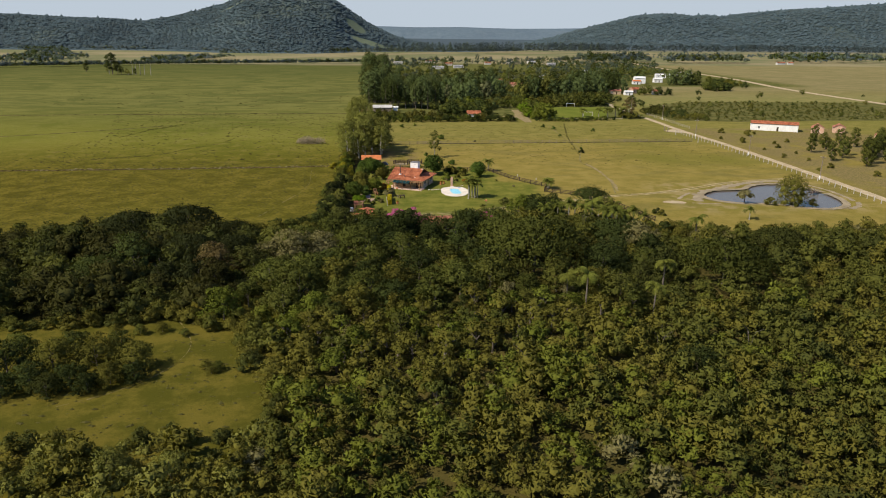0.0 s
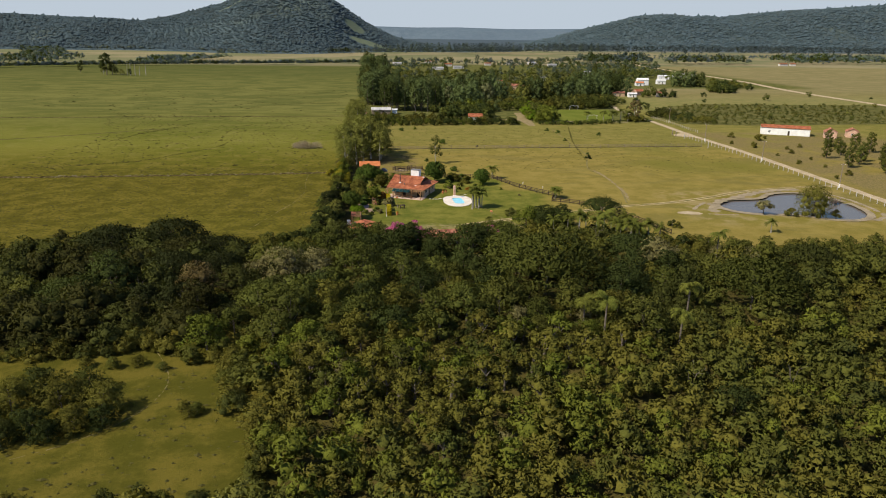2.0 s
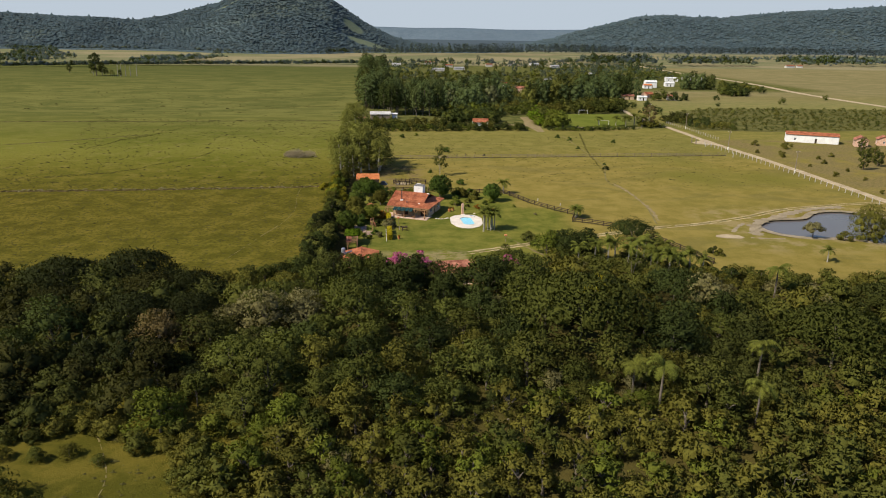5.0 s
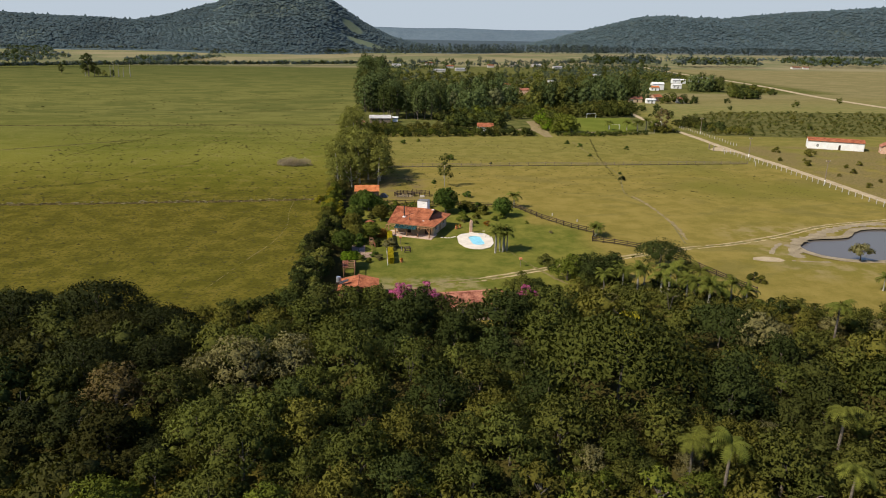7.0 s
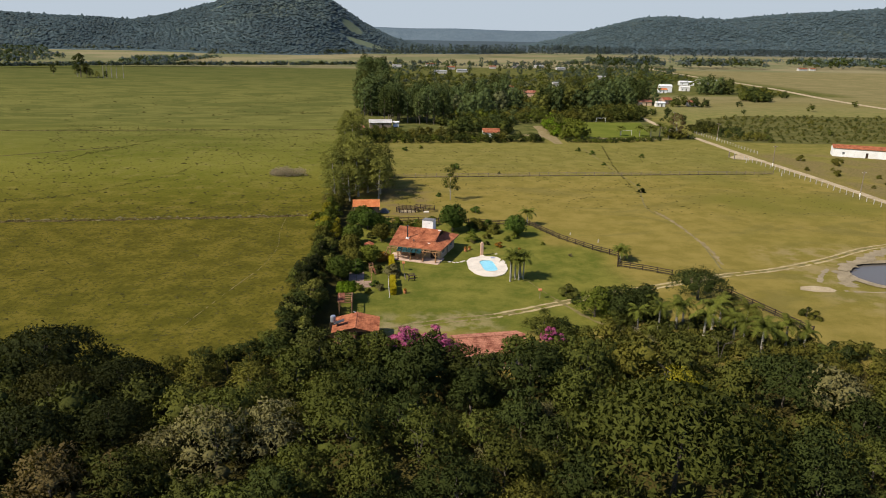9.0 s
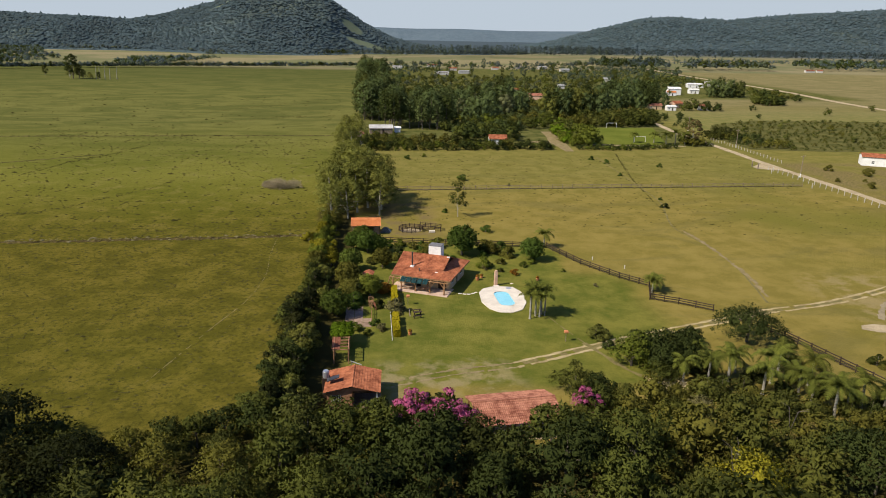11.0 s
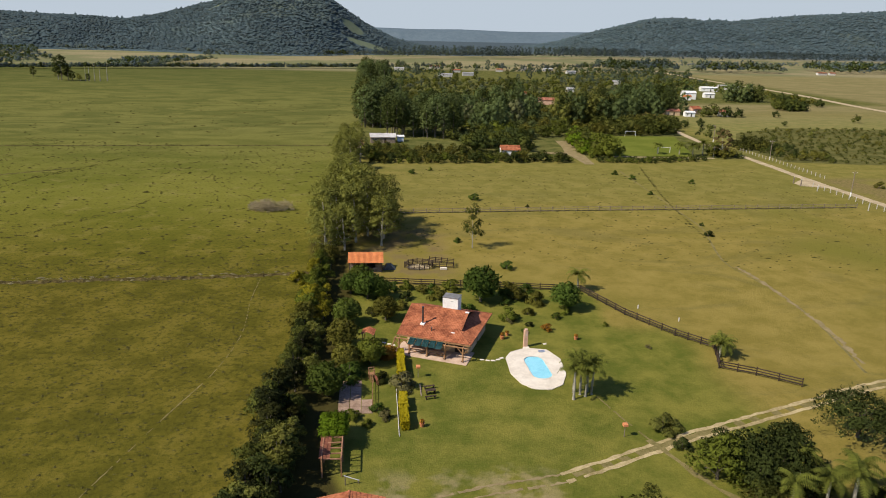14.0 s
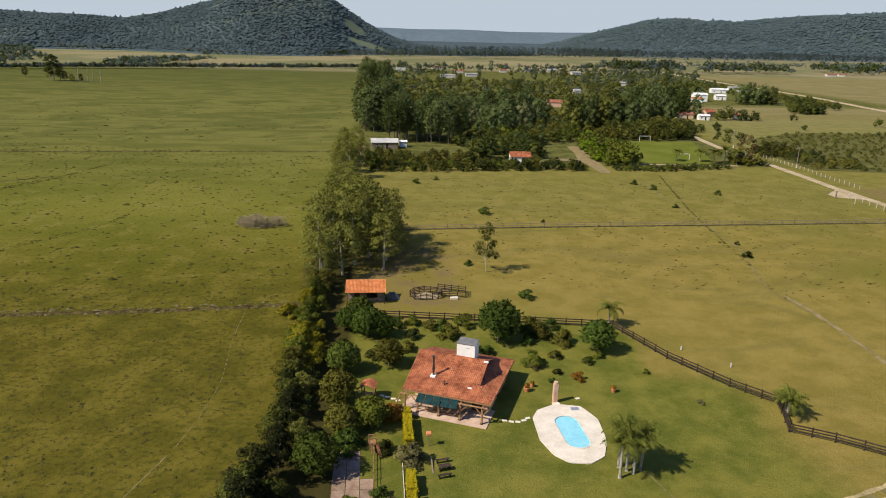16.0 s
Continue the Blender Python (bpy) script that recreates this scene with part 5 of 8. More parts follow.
def palm(seed, h, fronds, length, droop=1.7, label="", group="", thick=0.16, bark=PALE_BARK, tone="palm"):
    ob = root("palm_tree", None, label or "feather palm with a slender pale trunk and arching fronds", "palm", group)
    rng = np.random.default_rng(seed)
    lx, ly = rng.uniform(-0.05, 0.05, 2) * h
    under(part("trunk", tube(bmesh.new(), [(0, 0, -0.15), (0, 0, h * 0.1), (lx * 0.4, ly * 0.4, h * 0.5), (lx, ly, h)], [thick * 1.6, thick * 1.1, thick, thick * 0.75], 8), bark), ob)
    v, t = palm_mesh(seed, fronds, length, droop)
    under(new("crown", tri_mesh("crown", v + (lx, ly, h), t, [LEAF[tone]])), ob)
    return ob


def place(ob, x, y, turn=0.0, s=1.0, z=0.0):
    ob.matrix_basis = at(x, y, z, turn, s)
    return ob


pa = palm(1, 4.3, 15, 2.9, 1.25, group="palms by the pool", tone="royal")
pb = palm(2, 4.9, 15, 3.0, 1.35, group="palms by the pool", tone="royal")
place(pa, 26.4, 199.0)
place(pb, 27.6, 200.2)
for ob, x, y, a, s in ((pa, 28.8, 201.0, 2, 1.04), (pb, 26.9, 200.9, 3, 0.95), (pa, 28.2, 199.7, 4, 0.97), (pb, 29.2, 200.2, 1, 0.9)):
    scaled(ob, at(x, y, 0, a), s)
pc = place(palm(3, 3.4, 22, 3.1, 1.5, tone="royal", label="feather palm beside the garden fence corner"), 38.6, 239.4)
pd = place(palm(4, 2.4, 24, 2.8, 1.5, tone="royal", label="short feather palm beside the garden fence"), 52.4, 210.2)
pe = palm(5, 3.6, 18, 3.2, 1.5, label="low yellow-green palm with drooping fronds at the wood edge", group="wood edge palms", tone="royal")
place(pe, 46.6, 175.4)
for x, y, a, s in ((49.5, 175.2, 1, 1.15), (52.0, 178.0, 2, 0.95), (55.5, 174.6, 3, 1.2), (58.3, 177.6, 4, 1.0), (60.5, 173.6, 5, 1.15), (47.4, 180.5, 0.5, 0.85), (44.6, 184.6, 1.5, 0.75), (43.2, 175.8, 2.2, 0.9), (52.6, 171.6, 3.3, 1.1), (57.2, 170.8, 1.3, 1.0),
                   (97.1, 172.0, 1, 0.75), (58.9, 165.6, 0.4, 1.2), (63.8, 167.2, 1.1, 1.1), (57.6, 168.4, 2.0, 1.1), (61.2, 166.4, 2.9, 1.0), (66.0, 166.0, 4.1, 0.9)):
    scaled(pe, at(x, y, 0, a), s)
pf = palm(6, 6.5, 18, 3.1, 1.8, bark=BARK,  label="slender feather palm rising out of the wood", group="palms in the wood", tone="royal")
place(pf, 36.2, 115.2)
for x, y, a, s in ((52.0, 120.0, 2, 1.0), (46.6, 110.5, 1.2, 0.9), (-52.0, 94.0, 0.8, 0.8), (72, 150, 2.8, 1.0), (33.4, 117.4, 4.0, 0.85)):
    scaled(pf, at(x, y, 0, a), s)
for x, y, s in ((136.0, 392.5, 1.5), (131, 391, 1.3), (127, 395, 1.2), (139, 389, 1.4), (118, 396, 1.1)):
    scaled(pc, at(x, y, 0, x), s)
scaled(pd, at(53.3, 211.8, 0, 2.0), 0.85)

# ---- the wood ----
CLEARING = [(-36.5, 121), (-31, 113.5), (-22, 109), (-18, 99), (-15, 90.5), (-13, 85), (-15.5, 78.5), (-25, 77.5), (-40, 78), (-75, 79), (-75, 113), (-38, 114)]
WOOD = [(-140, 40), (165, 40), (172, 158), (140, 160), (110, 157), (86, 160), (74, 163), (66, 164), (58, 164), (50, 170), (42, 171), (36, 171), (32, 166), (25, 160), (22, 158), (9.5, 158), (6, 160.5), (2, 161), (-6.5, 162), (-10, 169), (-20, 167), (-28, 163), (-40, 166),
        (-56, 172), (-70, 168), (-86, 163), (-140, 160)]
SCRUB = [(-80, 50), (-80, 78), (-15, 78), (-11, 85), (-14, 97), (-20, 110), (-8, 113), (10, 117), (42, 113), (56, 116), (70, 113), (110, 119), (150, 112), (150, 50)]
rng = np.random.default_rng(11)
VARIANT = {}


def variant(tone, i, fine):
    """Crown shapes of the wood: broad trees (1 fine, 0 plain), old domes, and low scrub trees (2 fine, 3 plain)."""
    key = (tone, i, fine)
    if key not in VARIANT:
        if fine >= 2:
            h, w = (4.4, 3.8, 4.2, 3.6, 5.0)[i], (3.9, 4.8, 4.4, 5.4, 4.4)[i]
            VARIANT[key] = plant_data(50 + i, "bush", h, w, 330, 0.26, 10) if fine == 2 else plant_data(55 + i, "bush", h, w, 170, 0.34, 10)
        elif i == 5:
            VARIANT[key] = plant_data(46, "dome", 8.4, 16.0, 3300, 0.31, 130)
        else:
            h, w = (7.2, 8.0, 6.8, 8.4, 7.8)[i], (7.6, 9.6, 8.6, 10.6, 7.2)[i]
            VARIANT[key] = plant_data(40 + i + 10 * fine, "bush", h, w, 1450 if fine else 540, 0.285 if fine else 0.40, 27 if fine else 18)
    return VARIANT[key]


def tone_at(x, y, r):
    """Which leaf tone grows where in the wood: like stands with like."""
    r = min(0.999, max(0.0, 0.6 * r + 0.4 * (0.5 + 1.1 * noise.noise(V3((x / 11, y / 11, 2))))))
    if y < 79 and x < -14:
        return "gum" if r < 0.5 else "olive"
    if (x < -24 and y > 118) or x < -34:
        return "deep" if r < 0.45 else "dark" if r < 0.84 else "mid" if r < 0.92 else "olive"
    if y > 146 and x > 28:
        return "olive" if r < 0.46 else "grey" if r < 0.52 else "mid" if r < 0.90 else "dark"
    if y > 150:
        return "dark" if r < 0.45 else "mid" if r < 0.8 else "olive"
    if y > 116:
        return "dark" if r < 0.36 else "mid" if r < 0.72 else "grey" if r < 0.78 else "olive"
    if x > 40:
        return "olive" if r < 0.36 else "mid" if r < 0.72 else "dark" if r < 0.82 else "fresh"
    return "olive" if r < 0.54 else "fresh" if r < 0.72 else "mid" if r < 0.93 else "dark" if r < 0.98 else "grey"


SPECIAL = [(31.0, 133.5, 1.42, "mid", 5), (66, 124.5, 1.15, "mid", 5), (-43, 161.5, 0.98, "deep", 5), (-31.5, 156, 0.72, "deep", 5), (-54, 158, 0.95, "deep", 5), (-50, 147, 0.8, "deep", 5), (53, 150, 0.82, "dark", 5), (86, 140, 0.85, "dark", 5), (-51, 130, 0.8, "dark", 5),
           (-17, 140.5, 1.02, "grey", 3), (-11, 143.5, 0.92, "grey", 1), (-31, 134.0, 0.95, "bare", 3), (-26.5, 138.5, 0.7, "bare", 0), (-24, 134.5, 0.95, "dark", 1), (-2.6, 140.5, 1.1, "mid", 3), (6.2, 140.7, 0.95, "mid", 1), (5.5, 152.4, 1.2, "dark", 4), (20.0, 153.0, 1.22, "dark", 1), (27.5, 154.0, 1.1, "mid", 3), (-0.5, 151.0, 1.05, "dark", 1),
           (38.5, 149.2, 0.8, "sunny", 3), (44.5, 143.4, 0.66, "bare", 0), (17.0, 144.0, 0.95, "dark", 0), (13.6, 128.5, 0.85, "olive", 1), (-38, 143, 0.82, "deep", 5), (-30, 147, 0.66, "deep", 5), (-38.5, 153, 0.8, "deep", 5), (-15.8, 155.5, 0.8, "olive", 1), (-22.5, 158.6, 0.78, "olive", 2), (-27.2, 162.4, 0.62, "olive", 2), (-23.4, 163.2, 0.66, "dark", 0), (-20.4, 164.0, 0.62, "mid", 4), (-17.6, 165.6, 0.68, "dark", 2), (-15.2, 168.4, 0.66, "mid", 0), (-13.4, 164.6, 0.78, "dark", 4), (-12.8, 171.4, 0.62, "olive", 4), (-9.8, 166.0, 0.68, "grey", 0), (58, 141.5, 0.9, "dark", 2), (-47, 137.5, 1.1, "dark", 3),
           (-19.5, 126.5, 0.95, "mid", 1), (-1.5, 128.5, 0.9, "dark", 2), (45.2, 90.5, 0.72, "dark", 1), (8.0, 131.5, 0.9, "dark", 3), (-10, 132.5, 0.9, "dark", 0), (43, 128, 0.95, "dark", 3), (26, 125, 0.85, "mid", 1),
           (6.6, 157.8, 1.1, "dark", 4), (19.6, 158.2, 1.05, "mid", 4), (11.4, 157.0, 0.9, "dark", 1), (25.4, 160.4, 0.74, "mid", 2), (2.6, 157.6, 0.9, "dark", 2), (22.6, 158.4, 0.82, "mid", 1), (14.8, 155.6, 0.92, "dark", 0), (-7.6, 161.2, 1.0, "dark", 1), (-3.4, 161.0, 1.06, "mid", 2), (0.6, 160.4, 1.04, "mid", 4),
           (-34.6, 97.6, 0.66, "olive", 1), (-33.6, 94.4, 0.5, "dark", 2), (-38.6, 91.4, 0.5, "dark", 0), (-43.6, 90.8, 0.5, "dark", 1), (-49.5, 91.0, 0.6, "dark", 2), (-36.5, 93.6, 0.58, "olive", 0), (-41.5, 93.2, 0.62, "dark", 2), (-46.5, 92.8, 0.6, "dark", 1), (-40, 98.6, 0.72, "olive", 3), (-46, 98.6, 0.74, "olive", 1), (-51.5, 97, 0.75, "dark", 3), (-52, 102.6, 0.7, "mid", 2), (-44.5, 103, 0.66, "dark", 0), (-38, 102.6, 0.58, "mid", 1),
           (-36, 71.5, 0.5, "gum", 2), (-29, 72.0, 0.52, "gum", 3), (-22.5, 71.5, 0.5, "gum", 1), (-43, 72.5, 0.5, "olive", 1), (-24.6, 97.2, 0.24, "olive", 2), (-22.8, 96.4, 0.26, "mid", 2), (-23.6, 95.6, 0.2, "olive", 1), (-34.4, 110.5, 0.26, "olive", 1), (-37.6, 109.8, 0.3, "mid", 0), (-41.5, 110.4, 0.28, "olive", 2), (-30.5, 108.6, 0.2, "mid", 1)]
spots = list(SPECIAL)
taken = [(x, y) for x, y, *_ in SPECIAL] + [(36, 115), (52.3, 120.5), (47, 111)]
wide = [(x, y, 6.4 * s) for x, y, s, t, i in SPECIAL if i == 5] + [(x, y, 4.0 * s) for x, y, s, t, i in SPECIAL if i < 5 and s > 0.6]


def blocked(x, y, reach):
    """Open ground of the clearing within reach, or a crown that is already there."""
    if any((x - a) ** 2 + (y - b) ** 2 < r * r for a, b, r in wide):
        return True
    return any(inside(x + reach * math.cos(a), y + reach * math.sin(a), CLEARING) for a in (0, 1.05, 2.1, 3.15, 4.2, 5.25)) or inside(x, y, CLEARING)


for x, y in spread(rng, WOOD, 5.2, 60000, taken):
    if inside(x, y, SCRUB) or blocked(x, y, 3.0) or x < -0.62 * y - 24 or x > 0.70 * y + 24:
        continue
    edge = 0.62 if (x > 60 and y > 145) else 0.66 if y > 160 and x > 30 else 0.8 if y > 158 else 1.0
    spots.append((x, y, edge * rng.uniform(0.70, 1.08), tone_at(x, y, rng.random()), int(rng.integers(5))))
for x, y in spread(rng, WOOD, 3.0, 60000, [(x, y) for x, y, *_ in spots]):      # low growth that fills the gaps
    if inside(x, y, SCRUB) or blocked(x, y, 0.9) or x < -0.62 * y - 24 or x > 0.70 * y + 24:
        continue
    spots.append((x, y, rng.uniform(0.42, 0.62) * (0.8 if x > 60 and y > 145 else 1.0), tone_at(x, y, rng.random()), int(rng.integers(5))))
for x, y in spread(rng, SCRUB, 2.15, 90000, [(x, y) for x, y, *_ in spots]):
    if blocked(x, y, 0.7) or x > 0.70 * y + 24 or x < -0.62 * y - 24:
        continue
    spots.append((x, y, (0.55 + 0.8 * rng.random() ** 1.4) * (0.86 if y < 78 and x < -12 else 1.0), tone_at(x, y, rng.random()), int(rng.integers(5))))
for (xa, ya), (xb, yb) in zip(CLEARING, CLEARING[1:] + CLEARING[:1]):      # bushes along the clearing's edge
    for u in np.arange(0, 1, 2.0 / math.hypot(xb - xa, yb - ya)):
        x, y = xa + (xb - xa) * u + rng.uniform(-1.2, 1.2), ya + (yb - ya) * u + rng.uniform(-1.2, 1.2)
        if x > -60:
            spots.append((x, y, rng.uniform(0.24, 0.5), ("olive", "mid", "olive", "dark")[int(rng.integers(4))], int(rng.integers(5))))
near_spots = SPECIAL + sorted((s for s in spots if s not in SPECIAL), key=lambda s: abs(s[0] - 8) * 0.5 + abs(s[1] - 130) * 0.6 - 9 * s[2])[:230]
near_set = set(near_spots)
first = {}
for x, y, s, tone, i in near_spots:
    m = at(x, y, -1.3 * s if y < 112 and s < 0.8 else -0.4, rng.uniform(0, 6.28))
    low_growth = i < 5 and inside(x, y, SCRUB) and (x, y, s, tone, i) not in SPECIAL
    key = (tone, i, low_growth)
    if key not in first:
        first[key] = plant("native_tree", variant(tone, i, 2 if low_growth else 1), tone, BARK, 0.16,
                               {"dark": "dense dark green native tree in the wood", "deep": "very dark flat-crowned tree in the wood", "mid": "leafy green native tree in the wood", "olive": "yellowish olive-green tree in the wood",
                                "fresh": "bright fresh-green tree in the wood", "grey": "half-bare greyish tree in the wood",
                                "bare": "nearly leafless purplish-grey tree in the wood", "sunny": "golden yellow-green tree in the wood", "gum": "tawny olive brush at the clearing"}[tone], "tree", "trees of the wood")
        first[key].matrix_basis = m @ Matrix.Scale(s, 4)
    else:
        scaled(first[key], m, s)
tones = ["dark", "mid", "olive", "fresh", "grey", "bare", "sunny", "deep", "gum"]
rest = [(*variant(t, i, 3 if inside(x, y, SCRUB) else 0)[:2], tones.index(t), x, y, -0.4 if s > 0.6 else -1.6 * s, rng.uniform(0, 6.28), s) for x, y, s, t, i in spots if (x, y, s, t, i) not in near_set]
joined("woodland", rest, [LEAF[t] for t in tones], "dense native woodland of mixed green crowns", "woodland")
# bare dead twigs standing out of the canopy
stem = bmesh.new()
for k in range(9):
    x, y = rng.uniform(-45, 60), rng.uniform(75, 160)
    if inside(x, y, CLEARING):
        continue
    z = rng.uniform(3.6, 5.4)
    for j in range(4):
        a = rng.uniform(0, 6.28)
        tube(stem, [(x, y, z - 3), (x + 0.6 * math.cos(a), y + 0.6 * math.sin(a), z), (x + 1.6 * math.cos(a + 0.4), y + 1.6 * math.sin(a + 0.4), z + rng.uniform(0.3, 1.3))], [0.04, 0.028, 0.012], 4)
tagged(part("bare_branches", stem, BARK), "pale bare branches sticking out of the canopy", "branches", kind="stuff")

ground_strip("trail", ribbon([(-41.3, 87.9), (-36.9, 90.2), (-32.7, 93.7), (-29.6, 98.4), (-28.6, 104), (-31.5, 112.0), (-34.4, 117.1), (-37, 122)], 0.12, 0.03, 0.9, 0.5, 77, 0.35), TRODDEN, "narrow trodden trail through the clearing")

# ---- tree rows, garden trees ----
ROW = {}


def grow(kind_key, builder, x, y, turn, s, z=0.0):
    """Places a plant: the first of its key is built, the rest are copies."""
    m = at(x, y, z, turn)
    if kind_key not in ROW:
        ROW[kind_key] = builder()
        ROW[kind_key].matrix_basis = m @ Matrix.Scale(s, 4)
        return ROW[kind_key]
    return scaled(ROW[kind_key], m, s)


def hedge_tree(i, tone):
    return lambda: plant("hedgerow_tree", plant_data(70 + i, "bush", (5.6, 6.4, 6.0)[i % 3], (4.6, 5.2, 5.6)[i % 3], 1400, 0.21, 17), tone, BARK, 0.15,
                         {"dark": "dark dense tree of the boundary row", "deep": "very dark dense tree of the boundary row", "mid": "green tree of the boundary row", "fresh": "bright yellow-green tree of the boundary row", "olive": "olive-green tree of the boundary row", "sunny": "golden-green tree of the boundary row", "gum": "gum tree of the boundary row"}[tone], "tree", "boundary tree row")


rng = np.random.default_rng(21)
for y in np.arange(166, 262, 2.2):
    for x0, thin in ((-11.2, 1.0), (-9.0, 0.62)):
        x = x0 - (1.5 if y < 186 else 0.9 if y < 200 else 0.0) + rng.uniform(-0.6, 0.6)
        if y < 222:
            tone, s = ("dark", "dark", "mid", "gum", "deep", "mid")[int(rng.integers(6))], rng.uniform(0.72, 1.0) * (1.08 if y < 200 else 0.86)
        elif y < 250:
            tone, s = ("sunny", "fresh", "sunny", "fresh", "olive")[int(rng.integers(5))], rng.uniform(0.62, 0.98)
        else:
            tone, s = ("mid" if rng.random() < 0.5 else "olive"), rng.uniform(0.6, 0.9)
        if thin < 1 and y > 186 and rng.random() < 0.45:
            continue
        i = int(rng.integers(3))
        grow(("row", tone, i), hedge_tree(i, tone), x, y + rng.uniform(-0.8, 0.8), rng.uniform(0, 6.28), s * (1 if y < 186 else thin ** 0.5))


def gum(i):
    return lambda: plant("gum_tree", plant_data(90 + i, "lump", (13.5, 12.0, 14.5)[i], (9.0, 9.8, 8.6)[i], 2100, 0.27, 30), "gum", PALE_BARK, 0.24, "tall gum tree with open olive foliage", "tree", "gum tree row")


for k, (x, y, s) in enumerate([(-10.5, 262, 0.75), (-6.5, 266, 0.85), (-10.8, 270, 0.95), (-4.2, 272, 1.05), (-8.6, 276, 1.1), (-1.5, 277, 1.0), (-5.0, 281, 1.15), (-10.6, 283, 1.0), (-1.8, 286, 1.05), (-7.4, 289, 1.1), (-11, 294, 0.9), (-3.2, 294, 0.95), (1.6, 269, 0.85), (2.2, 275, 1.0), (2.6, 282, 0.95), (1.4, 289, 0.9),
                               (-7.6, 300, 0.95), (-11, 306, 0.8), (-6, 309, 0.85), (-10, 316, 0.75), (-7, 324, 0.7), (-10.6, 332, 0.7), (-7.5, 341, 0.75), (-11, 350, 0.7), (-8, 359, 0.85), (-11, 368, 0.9), (-5, 372, 0.8), (-9, 380, 0.9), (-12, 392, 0.7), (-7, 400, 0.8), (-12, 412, 0.7)]):
    grow(("gum", k % 3), gum(k % 3), x, y, k * 1.7, s)


def shrub(i, tone, label, h=2.7, w=3.2, leaves=900, size=0.15, lobes=12, name="shrub", cat="shrub"):
    return lambda: plant(name, plant_data(120 + i, "shrub", h, w, leaves, size, lobes), tone, BARK, 0.08, label, cat)


